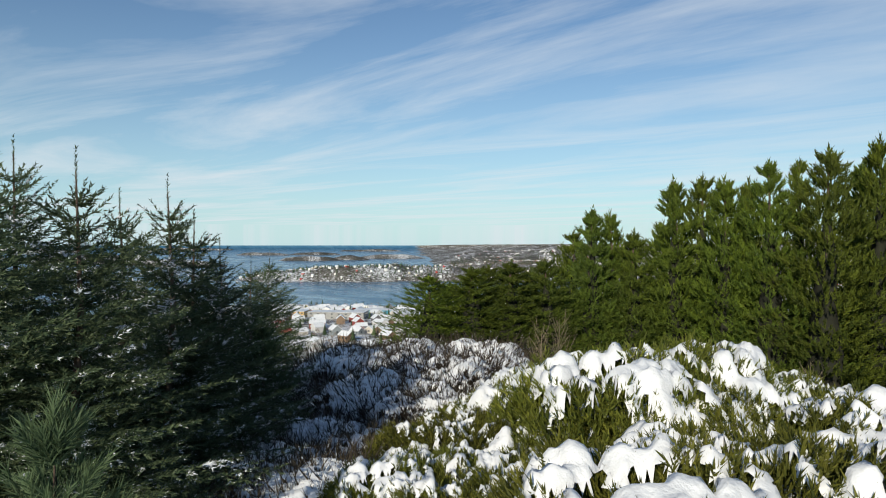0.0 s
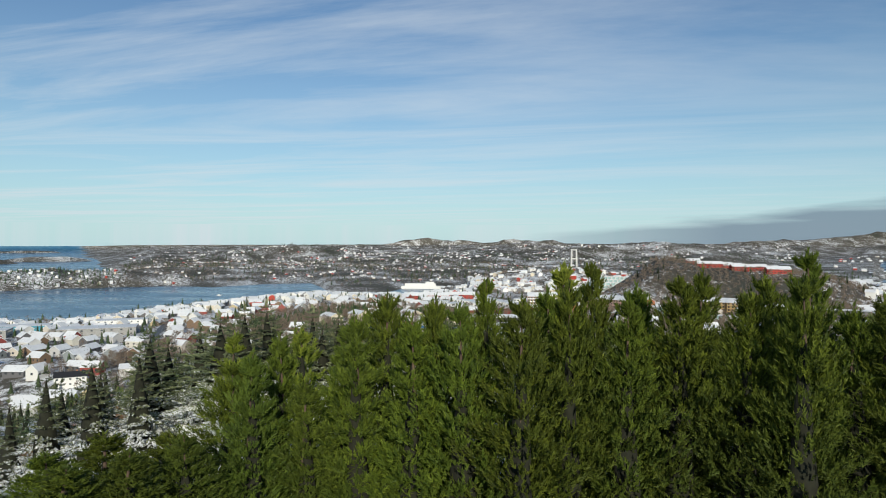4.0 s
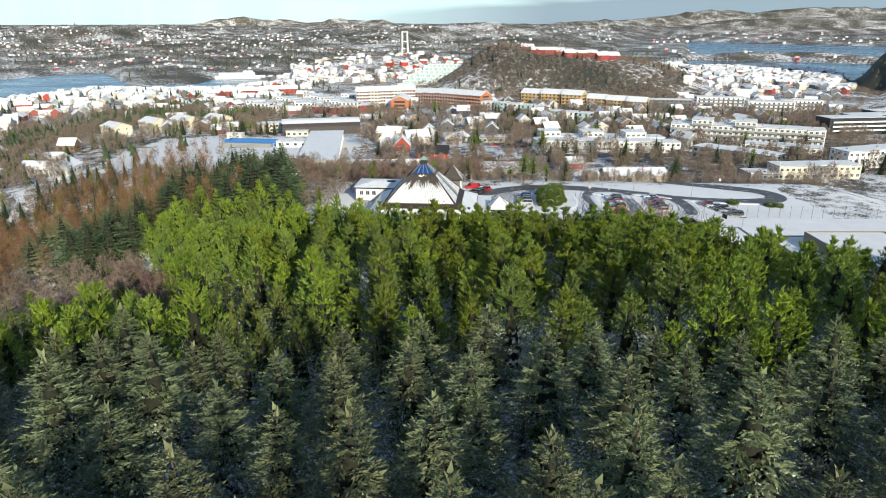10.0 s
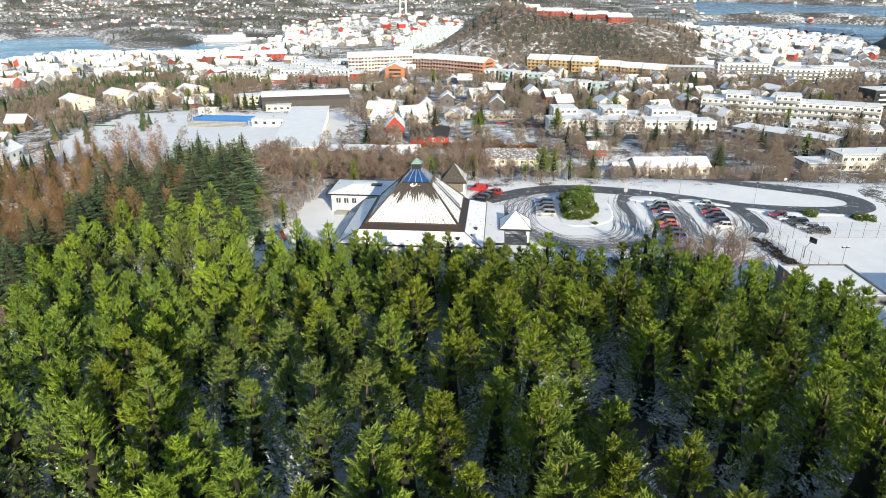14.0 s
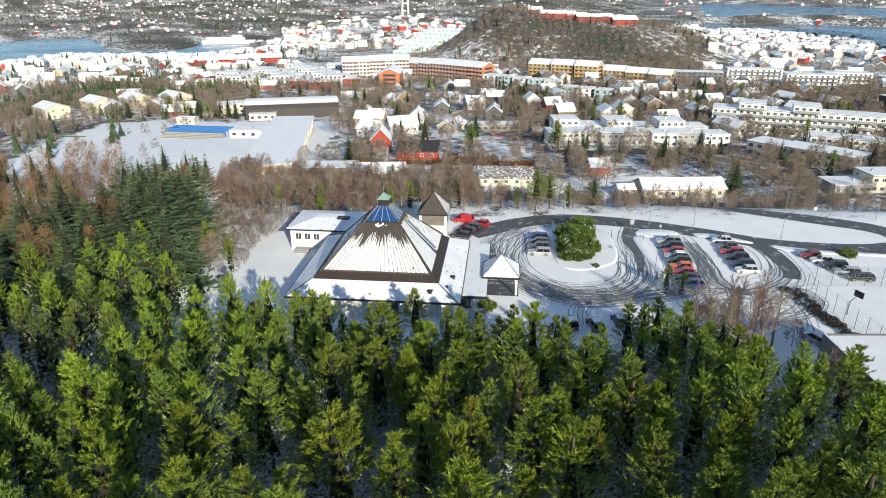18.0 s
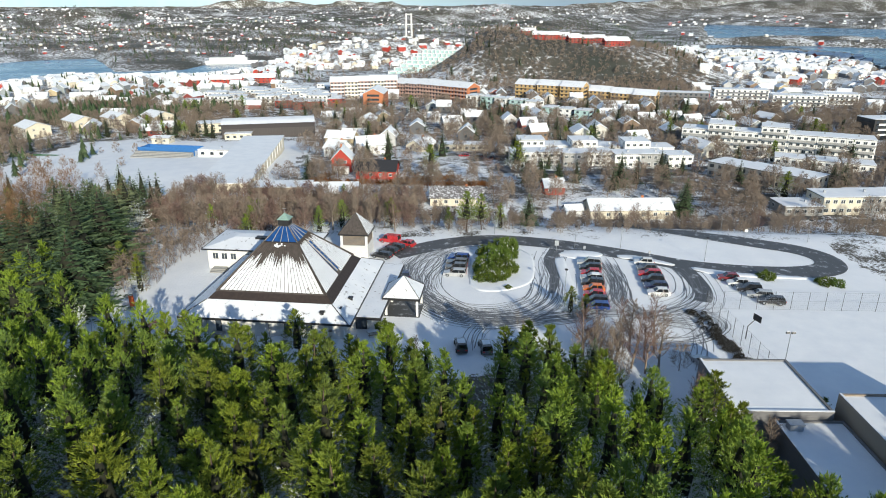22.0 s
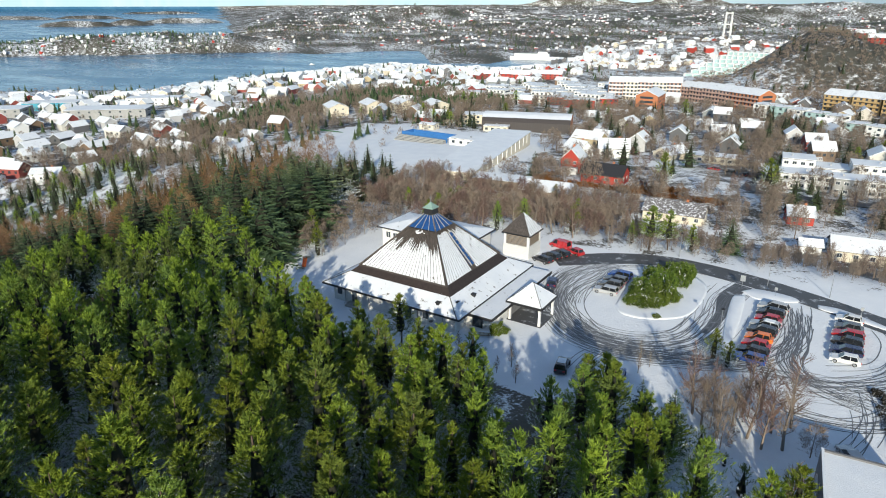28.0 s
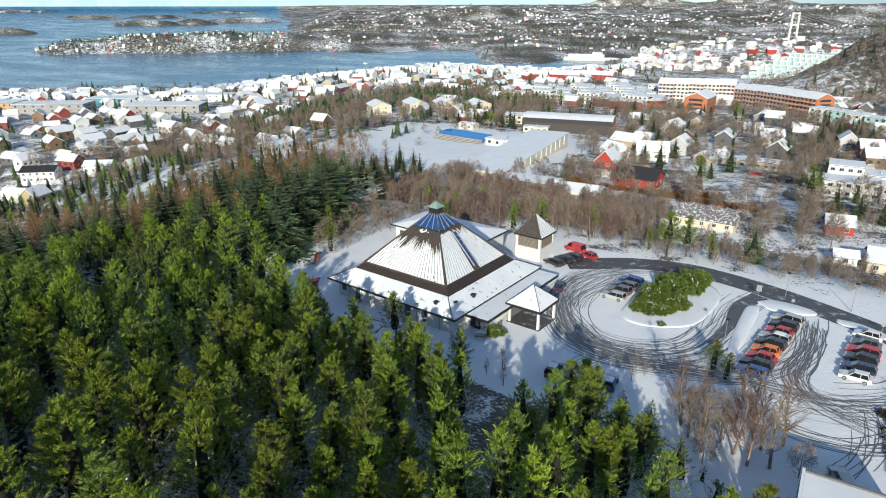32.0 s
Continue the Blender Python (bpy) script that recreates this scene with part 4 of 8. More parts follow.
def spread(n, gap, box, ok, seed):
    """Random places in box=(x0, x1, y0, y1) at least gap apart where ok(x, y)."""
    rng = np.random.default_rng(seed)
    cells, out = {}, []
    for _ in range(n * 14):
        x, y = float(rng.uniform(box[0], box[1])), float(rng.uniform(box[2], box[3]))
        if not ok(x, y):
            continue
        c = (int(x // gap), int(y // gap))
        if any((x - p[0]) ** 2 + (y - p[1]) ** 2 < gap * gap for i in (-1, 0, 1) for j in (-1, 0, 1) for p in cells.get((c[0] + i, c[1] + j), ())):
            continue
        cells.setdefault(c, []).append((x, y))
        out.append((x, y))
        if len(out) >= n:
            break
    return out
for i in range(2):
    rg = np.random.default_rng(170 + i)
    n_ = 190
    t_, a_ = rg.beta(1.6, 1.3, n_), rg.uniform(0, 6.28, n_)
    r_ = 2.6 * np.sin(np.clip(t_ * 0.85 + 0.12, 0, 1) * math.pi) ** 0.7 * np.sqrt(rg.uniform(0.15, 1, n_))
    P_ = np.stack([r_ * np.cos(a_), r_ * np.sin(a_), 1.5 + 7.5 * t_], 1)
    D_ = np.stack([np.cos(a_) * 0.7, np.sin(a_) * 0.7, np.full(n_, 1.0)], 1) + rg.normal(0, 0.3, (n_, 3))
    D_ /= np.linalg.norm(D_, axis=1)[:, None]
    vf = blades(P_, D_, rg.uniform(0.9, 1.9, n_), np.full(n_, 0.08), 3, rg, 0.55)
    st = Build().tube([(0, 0, -0.5), (0, 0, 3), (0.1, 0, 7)], [0.16, 0.12, 0.04], 4)
    V_ = np.concatenate([vf[0], np.array(st.v)])
    F_ = np.concatenate([vf[1], np.array([t for f in st.f for t in ([(f[0], f[1], f[2]), (f[0], f[2], f[3])])]) + len(vf[0])])
    KIND["bareL%d" % i] = (np_mesh("crown", V_, F_, M_TWIG if i == 0 else M_TWIG_R), None, "bare_tree", "", "tree", (V_, F_))
KIND["bareR0"] = KIND["bareL1"]




# coarser crowns for the woods that stand in one body
for i in range(3):
    kind("pineL%d" % i, pine_crown(10, 120 + i, 11, 9, 6, 5, 0.03, (0.29, 0.26, 0.31)[i], 0.062, 0.1, 0.6, 0.55, 0.36), M_PINE, 0.11, M_BARK, "pine_tree", "bushy green pine among bare trees")
    kind("snowpineL%d" % i, pine_crown(10, 130 + i, 11, 9, 6, 5, 0.03, 0.285, 0.062, 0.1, 0.6, 0.55, 0.5), M_PINE_S, 0.11, M_BARK, "pine_tree", "bushy green pine among bare trees")
    kind("spruceL%d" % i, spruce_crown(10, 140 + i, 14, 8, 0.03, 0.28, 0.18, 4, 3, 0.2), M_SPRUCE, 0.1, M_BARK, "spruce_tree", "dark green spruce between snowy gardens")
    kind("darkL%d" % i, spruce_crown(10, 150 + i, 12, 8, 0.03, 0.27, 0.18, 3, 3, 0.2), M_SPRUCE_D, 0.1, M_BARK, "spruce_tree", "dark green spruce between snowy gardens")
    kind("larchL%d" % i, pine_crown(10, 160 + i, 11, 7, 4, 3, 0.06, 0.21, 0.13, 0.022, 0.5, 0.6, 0.0), M_LARCH, 0.1, M_BARK, "larch_tree", "bare orange-brown larch")


def star_tree(seed, tiers=4, points=7, wide=2.4):
    """A far conifer: ragged tiers of drooping points."""
    rg = np.random.default_rng(seed)
    V, F = [], []
    for i in range(tiers):
        t = i / tiers
        r, z0, z1 = wide * (1 - t * 0.85), 0.5 + 9 * t * 0.9, 3.6 + 9 * t * 0.75
        k = len(V)
        V.append((0, 0, min(10, z1 + 0.8)))
        for j in range(points * 2):
            a = math.pi * j / points + rg.normal(0, 0.1)
            q = r * (1.0 if j % 2 else 0.5) * rg.uniform(0.8, 1.2)
            V.append((q * math.cos(a), q * math.sin(a), z0 + (0 if j % 2 else 0.8)))
        F += [(k, k + 1 + j, k + 1 + (j + 1) % (points * 2)) for j in range(points * 2)]
    return np.array(V), np.array(F), np.zeros(len(F), int), rg.uniform(0, 0.8, len(V))


for i in range(3):
    kind("darkT%d" % i, star_tree(400 + i), M_SPRUCE_D, 0.1, M_BARK, "spruce_tree", "dark green spruce")
    kind("pineT%d" % i, star_tree(410 + i, 5, 6, 3.2), M_PINE, 0.1, M_BARK, "pine_tree", "green pine")
for i in range(2):
    rg = np.random.default_rng(420 + i)
    n_ = 26
    a_, t_ = rg.uniform(0, 6.28, n_), rg.uniform(0.05, 1, n_)
    r_ = 2.4 * np.sin(np.clip(t_ * 0.8 + 0.15, 0, 1) * math.pi) ** 0.7 * np.sqrt(rg.uniform(0.1, 1, n_))
    P_ = np.stack([r_ * np.cos(a_), r_ * np.sin(a_), 7 * t_], 1)
    D_ = np.stack([np.cos(a_) * 0.6, np.sin(a_) * 0.6, np.ones(n_)], 1)
    D_ /= np.linalg.norm(D_, axis=1)[:, None]
    vf = blades(P_, D_, rg.uniform(1.6, 2.8, n_), np.full(n_, 0.4), 2, rg, 0.5)
    KIND["bareT%d" % i] = (np_mesh("crown", *vf, M_TWIG if i == 0 else M_TWIG_R), None, "bare_tree", "", "tree", vf)


def near_line(x, y, x0, y0, x1, y1, w):
    dx, dy = x1 - x0, y1 - y0
    t = max(0, min(1, ((x - x0) * dx + (y - y0) * dy) / (dx * dx + dy * dy)))
    return math.hypot(x - x0 - t * dx, y - y0 - t * dy) < w


def clearing(x, y):
    return (near_line(x, y, -2, 208, 9, 195, 4) or near_line(x, y, 9, 195, 17, 180, 3.2) or near_line(x, y, 25, 220, 33, 190, 5)
            or near_line(x, y, 33, 205, 48, 200, 7) or math.hypot(x - 2, y - 145) < 6.5 or near_line(x, y, -24, 97, -45, 128, 6) or near_line(x, y, 2, 145, 8, 120, 4)
            or near_line(x, y, -40, 110, -68, 150, 6) or (x > 37 and y > 168))


# front rows before the chapel, one by one
def front_pine(x, y, h):
    k = random.choice(("tallpine0", "tallpine1", "pine0", "pine3", "pine1"))
    tree(k, x, y, h, group="pines below the chapel", wide=random.uniform(1.1, 1.4))


for x, y in ((-12.5, 177.8), (-5.9, 163.0), (5.9, 186.2), (-3.8, 187.0), (-26.2, 163.3), (17.6, 165.2), (-11.3, 188.2), (-29.0, 197.5), (-26.9, 200.3), (9.4, 170.5), (-1.3, 190.5),
             (26.9, 182.0), (23.6, 179), (19.6, 190.9), (22.8, 192.5), (-41.2, 165.4), (-21.5, 169.7), (-4.4, 167.1), (-38.8, 177.6), (-11.0, 170.8), (-33.7, 195.6), (-10.4, 183.6),
             (21.1, 197.4), (28.1, 183.4), (5.5, 188.9), (-6.3, 184.1), (25.5, 177)):
    front_pine(x, y, random.uniform(9.8, 12))
for x, y in ((-44, 203), (-40, 199.5), (-36.5, 203), (-32, 199), (-28, 203.5), (-23, 200), (-19.5, 203), (-15.5, 199), (-8, 202), (-3.5, 198), (1.5, 200.5), (19, 186), (27, 189)):
    front_pine(x, y, random.uniform(6.8, 8.6))
tree("tallpine1", -12.8, 205.0, 9.6, 40, wide=1.5)
tree("darkspruce0", 25.0, 199.0, 7.5)
tree("darkspruce1", 29.0, 195.5, 9.0, group="pines below the chapel")

FIXED = [(o.location.x, o.location.y) for o in scene.objects if o.parent is None and o.name.startswith(("pine", "spruce"))]


def west_edge(y):
    """Where the pines end against the bare western slope."""
    return float(np.interp(y, (74, 100, 137, 163, 204, 232), (-62, -58, -52, -67, -88, -70)))


def pine_wood(x, y):
    if clearing(x, y) or y < (101 if x < 8 else 97) + 4 * wob(x, y, 9, 4) or x < west_edge(y) or x > 84:
        return False
    if y > (226 if x < -54 else 203 - 0.1 * max(0, x)) or (y > 192 and x > -24):
        return False
    return all((x - p) ** 2 + (y - q) ** 2 > 8 for p, q in FIXED)


spots = spread(900, 4.0, (-92, 84, 80, 228), pine_wood, 3)
spots.sort(key=lambda p: abs(p[0] + 6) * 0.8 + abs(p[1] - 145) * 0.5)
for i, (x, y) in enumerate(spots[:150]):
    shade = wob(x, y, 22, 8)
    k = ("snowpine%d" % random.randrange(2)) if (y < 118 and random.random() < 0.35) or shade > 0.75 else "pine%d" % random.randrange(4)
    tree(k, x, y, random.uniform(8.8, 13.2), group="pines on the slope", wide=random.uniform(1.15, 1.5))
rest = spots[150:]
forest("pine_wood", ["pineL0", "pineL1", "pineL2"], [p for p in rest if wob(p[0], p[1], 22, 8) < 0.6], "dense yellow-green pine wood covering the slope", (8.6, 12.8))
forest("snowy_pine_wood", ["snowpineL0", "snowpineL1", "snowpineL2"], [p for p in rest if wob(p[0], p[1], 22, 8) >= 0.6], "shaded pines with snow on their lower boughs", (8, 11.8))
# taller pines on the east edge, that hide the low building from the south
for x, y in ((41.8, 187), (39.2, 183.5), (42.5, 180), (39.5, 176), (43, 172), (38, 170), (41, 165)):
    tree(random.choice(("pine0", "pine1", "pine2")), x, y, random.uniform(9.5, 12), group="pines below the chapel", wide=1.35)
# the pair of broad pines by the car park, with dark ones behind
for x, y, h in ((26.5, 193.5, 8.4), (29.4, 191.5, 8.4), (18.2, 200.5, 8.6), (20.6, 202.2, 8.0)):
    tree(random.choice(("pine0", "pine2")), x, y, h * 1.05, group="pines below the chapel", wide=1.3)
# undergrowth of small snowy firs
for i in range(2):
    kind("lowfir%d" % i, pine_crown(10, 430 + i, 5, 6, 4, 4, 0.0, 0.36, 0.16, 0.08, 0.6, 0.5, 0.4), M_PINE_S, 0.1, M_BARK, "young_pine", "low snow-dusted young conifer")
forest("snowy_undergrowth", ["lowfir0", "lowfir1"], spread(700, 2.0, (-84, 64, 72, 200), lambda x, y: not near_line(x, y, -2, 208, 17, 180, 4) and y < 198 and x > west_edge(y) - 9, 5), "low snow-dusted young conifers between the pines", (1.6, 4.2))

# spruce belt in front of the start hill
spots = spread(210, 4.5, (-78, 66, 50, 96), lambda x, y: y < 90 or random.random() < 0.4, 11)
spots.sort(key=lambda p: math.hypot(p[0] + 12, (p[1] - 74) * 1.2))
for x, y in spots[:130]:
    h = min(14, 40.0 - max(0, y - 62) * 0.24 - lie(x, y)) * random.uniform(0.76, 1.0)
    tree("spruce%d" % random.randrange(3), x, y, h, group="spruces on the brow", wide=random.uniform(1.15, 1.45))
forest("spruce_belt", ["spruceL0", "spruceL1", "spruceL2"], spots[130:], "grey-green spruces with snow on the brow", (8.5, 12))
for i in range(2):
    kind("lowspruce%d" % i, spruce_crown(10, 440 + i, 9, 8, 0.0, 0.4, 0.2, 3, 3, 0.2, 0.2), M_PINE_S, 0.1, M_BARK, "young_spruce", "young spruce loaded with snow")
forest("snowy_young_spruces", ["lowspruce0", "lowspruce1"], spread(330, 2.3, (-66, 50, 86, 112), lambda x, y: True, 14), "young spruces loaded with snow in the hollow", (3, 6.5))
forest("snowy_western_conifers", ["snowpineL0", "snowpineL1", "lowspruce0"], spread(330, 2.8, (-84, -18, 84, 150), lambda x, y: (y < 132 and x < west_edge(y) + 10 - 0.3 * max(0, y - 100)) or near_line(x, y, -24, 97, -45, 128, 6) or near_line(x, y, -40, 110, -50, 122, 6), 16), "shaded conifers dusted with snow on the western slope", (5, 9))


# pines in front of the start: their tops follow one rising line as seen from the take-off point
def crest(x, y):
    a, d = math.degrees(math.atan2(x + 8.2, y + 5.4)), math.hypot(x + 8.2, y + 5.4)
    s = np.interp(a, (-45.1, -42, -38.9, -35.6, -33.2, -31.3, -29.3, -24.4, -21.2, -17, -13.6, -10.7, -6.4, -1.9, 3.2, 7.5, 12, 30),
                  (-0.133, -0.103, -0.088, -0.094, -0.073, -0.031, -0.005, 0.003, 0.047, 0.06, 0.055, 0.088, 0.083, 0.1, 0.072, 0.095, 0.11, 0.12))
    return 42.77 + d * float(s)


for row, d0, drop in ((0, 18.2, 0.0), (1, 21.3, 0.15)):
    for i in range(20):
        az = -44 + 3.7 * i + 1.9 * row
        d = d0 + random.uniform(-0.9, 0.9) - (1.2 if az < -34 else 0)
        x, y = -8.2 + d * math.sin(radians(az)), -5.4 + d * math.cos(radians(az))
        h = crest(x, y) - lie(x, y) + 0.15 - (drop + random.uniform(0, 1.1)) * (i % 2 if az > -33 else 0.5)
        tree("finepine%d" % random.randrange(3), x, y, h, group="pines at the viewpoint", wide=random.uniform(1.3, 1.75) / (0.2 * h) * (1.12 if az < -34 else 1))
behind = [p for p in spread(110, 2.6, (-30, 44, 17.0, 40), lambda x, y: math.hypot(x + 8.2, y + 5.4) > 24, 12)]
for x, y in behind[:14]:
    tree("pine%d" % random.randrange(4), x, y, min(9.8, crest(x, y) - 0.5 - lie(x, y)) * random.uniform(0.86, 1.0), group="pines at the viewpoint", wide=1.15)
forest("viewpoint_pine_wood", ["pineL0", "pineL1", "pineL2"], [p for p in behind[14:] if p[0] > -12], "dense green pines behind the viewpoint thicket", (7, 8.4))
for x, y in spread(14, 2.7, (11, 40, 4, 17), lambda x, y: True, 13):
    tree("pine%d" % random.randrange(4), x, y, random.uniform(7.5, 9), group="pines at the viewpoint", wide=1.2)

# stand of spruce and larch west of the chapel
in_larch = lambda x, y: ((x + 128 + 9 * math.sin((y - 195) / 40)) / 31) ** 2 + ((y - 258) / 92) ** 2 < 1 + 0.4 * wob(x, y, 9, 2)
stand = lambda x, y: x < -58 - 0.1 * abs(y - 220) - 0.25 * max(0, y - 250) and x < west_edge(min(y, 232)) - 3 + 9 * (y > 226) and x > -175 and not (y > 320 and x > -95)
spots = spread(300, 5.2, (-175, -58, 176, 335), stand, 15)
spots.sort(key=lambda p: math.hypot(p[0] + 70, p[1] - 230))
for i, (x, y) in enumerate(spots):
    if i < 100:
        larch = in_larch(x, y) or (-114 < x < -72 and 212 < y < 300 and wob(x, y, 11, 6) > -0.1)
        tree(("larch%d" if larch else random.choice(("darkspruce%d", "darkspruce%d", "spruce%d"))) % random.randrange(2), x, y, (random.uniform(10, 14) if larch or x < -98 else random.uniform(12, 16)), group="stand west of the chapel", wide=random.uniform(1.15, 1.5))
for x, y in ((-75, 231), (-81, 249), (-70, 215), (-59, 217.5), (-57.5, 224), (-85, 216), (-66, 226), (-62, 236), (-71, 241), (-88, 234), (-91, 251), (-77, 260), (-67, 252), (-63, 246), (-95, 241), (-84, 266)):
    tree("darkspruce%d" % random.randrange(2), x, y, random.uniform(14.5, 18.5), group="stand west of the chapel", wide=random.uniform(1.45, 1.8))
lar = [p for p in spots[100:] if in_larch(*p)]
forest("larch_stand", ["larchL0", "larchL1", "larchL2"], lar, "leafless orange-brown larches on the western slope", (11, 15))
forest("dark_spruce_stand", ["darkL0", "darkL1", "darkL2"], [p for p in spots[100:] if p not in lar], "dark green spruces on the western slope", (7, 11))
# the long wooded flank farther west
forest("western_spruces", ["darkL0", "darkL1"], spread(230, 5.5, (-260, -125, -40, 200), lambda x, y: x < -105 - 0.15 * y and wob(x, y, 30, 9) < 0.5, 17), "dark spruces on the steep western flank", (9, 15))
forest("western_larches", ["larchL0", "larchL1"], spread(150, 4.6, (-165, -96, 110, 200), lambda x, y: wob(x, y, 30, 9) > -0.3, 18), "brown larches on the western flank", (8, 12))
forest("western_scrub", ["bareL0", "bareL1"], spread(240, 2.8, (-115, -50, 80, 200), lambda x, y: x < west_edge(y) - 2 and (y > 128 or x < -80), 19), "bare scrub on the snowy western slope", (3, 7))

# bare birches and alders: behind the chapel, along the road bank, below the car park
def birch(x, y, h, group="bare trees behind the chapel"):
    k = random.choice(("birch0", "birch1", "birch2", "redbirch0", "redbirch1"))
    tree(k, x, y, h, group=group)


for x, y in spread(70, 4.2, (-78, -2, 256, 330), lambda x, y: y > 258 + 0.25 * abs(x + 10) * (x < -45) and not (x > -24 and y < 266) and not (x > -62 and y > 322), 20):
    birch(x, y, random.uniform(6.5, 10.5))
for x, y in spread(16, 5, (-62, -5, 258, 325), lambda x, y: True, 21):
    tree("pineL%d" % random.randrange(3), x, y, random.uniform(5.5, 8), group="bare trees behind the chapel")
for x, y in spread(60, 3.4, (0, 120, 270, 300), lambda x, y: y > 272 + 0.06 * abs(x - 30), 22):
    birch(x, y, random.uniform(3.5, 7.5), "bare trees on the road bank")
for x, y in ((32, 205.5), (34, 203), (35.5, 207), (37.5, 205), (39, 203.5), (33, 209), (36.5, 210.5), (40, 207.5), (38.5, 211), (41.5, 204.5), (30.5, 207.5), (42, 210)):
    birch(x, y, random.uniform(7.5, 10.5), "bare birches below the car park")
for x, y in ((44, 181), (46, 179), (43.5, 177), (47.5, 182.5), (45.2, 175), (41.5, 186), (42, 191)):
    birch(x, y, random.uniform(5.5, 8), "bare birches by the low building")
for x, y in ((21.5, 219), (23.2, 217), (22, 214.5), (3.5, 205), (4.8, 207.5), (-4.6, 208.6), (-9, 207.6), (7, 203.5), (-16, 209)):
    tree("palebush0" if y > 215 else "birch1", x, y, random.uniform(2.6, 4.5), group="shrubs before the chapel")
tree("pine1", 31.2, 224.0, 5.2, wide=1.7)
tree("pine3", 33.4, 222.2, 4.6, wide=1.6)
for k, x, y, h, w in (("darkspruce1", 29.2, 276.5, 8.5, 1.2), ("tallpine0", 13.2, 268.2, 10.5, 1.7), ("pine0", 21.7, 271.5, 6.8, 1.2), ("pine1", -49.2, 231, 8.0, 1.1), ("pine2", -56, 238.5, 8.0, 1.1), ("tallpine1", 17, 270, 9.5, 1.5), ("pine3", 9, 270, 6, 1.1)):
    tree(k, x, y, h, group="evergreens round the chapel", wide=w)
forest("bank_shrubs", ["bareL0", "bareL1"], spread(110, 2.0, (-4, 84, 264, 286), lambda x, y: y > 265.5 + 0.05 * abs(x - 20) and not near_line(x, y, 66, 269, 50, 290, 5), 28), "bare brown shrubs along the road bank", (2, 4.6))
forest("lot_thicket", ["bareL0"], spread(7, 2.4, (29, 46, 199, 213), lambda x, y: math.hypot((x - 37) / 8, (y - 206) / 6) < 1, 30), "bare brown thicket below the car park", (4, 7.5))
forest("yard_thicket", ["bareL0", "bareL1"], spread(60, 2.4, (-66, -42, 230, 262), lambda x, y: x < -47 or y > 248, 29), "bare thicket at the edge of the chapel yard", (3, 6.5))

thicket = lambda x, y: y > 257 + 0.2 * abs(x + 10) * (x < -45) and not (x > -25 and y < 268) and not (x > -62 and y > 326)
forest("bare_thicket", ["bareL0"], spread(190, 2.6, (-82, 0, 254, 335), thicket, 24), "brown leafless thicket behind the chapel", (5, 9))
forest("reddish_thicket", ["bareR0"], spread(120, 3.0, (-82, 0, 254, 335), thicket, 25), "reddish leafless thicket behind the chapel", (4, 8))
forest("bank_thicket", ["bareL0"], spread(110, 3.0, (0, 130, 268, 302), lambda x, y: y > 269 + 0.05 * abs(x - 30), 26), "bare scrub on the road bank", (2, 5.5))
forest("slope_alders", ["bareR0"], spread(70, 2.6, (-75, -36, 112, 186), lambda x, y: math.hypot(x + 50, y - 178) < 6 or near_line(x, y, -68, 150, -48, 127, 6), 27), "bare reddish alders between the pines", (4, 7))

# ---- thicket round the start ----
def shrub_vf(seed, tufts, r, h, L, W, k=5, fan=0.4):
    rng = np.random.default_rng(seed)
    a, e = rng.uniform(0, 6.28, tufts), np.arccos(rng.uniform(0.02, 1, tufts))
    lob = 1 + 0.28 * np.sin(3 * a + seed) * np.sin(e * 3) + 0.15 * np.sin(7 * a)
    s = lob * np.sqrt(rng.uniform(0.5, 1, tufts))
    P = np.stack([r * s * np.sin(e) * np.cos(a), r * s * np.sin(e) * np.sin(a), h * s * np.cos(e)], 1)
    D = P / np.array([r, r, h]) + np.array([0, 0, 0.7]) + rng.normal(0, 0.2, (tufts, 3))
    D /= np.linalg.norm(D, axis=1)[:, None]
    return blades(P, D, L * rng.uniform(0.7, 1.3, tufts), np.full(tufts, W), k, rng, fan)


def lumps(x, y, seed, fine=1.0):
    """Height of a bush's knobbly top over its disc of radius 1."""
    r = np.hypot(x, y)
    q = np.sqrt(np.maximum(0, 1 - (r / (1 + 0.12 * np.sin(3 * np.arctan2(y, x) + seed))) ** 2))
    return q ** 0.8 * (0.74 + 0.15 * wob(x, y, 0.42, seed) + fine * (0.08 * wob(x, y, 0.15, seed + 3) + 0.03 * wob(x, y, 0.06, seed + 4)))


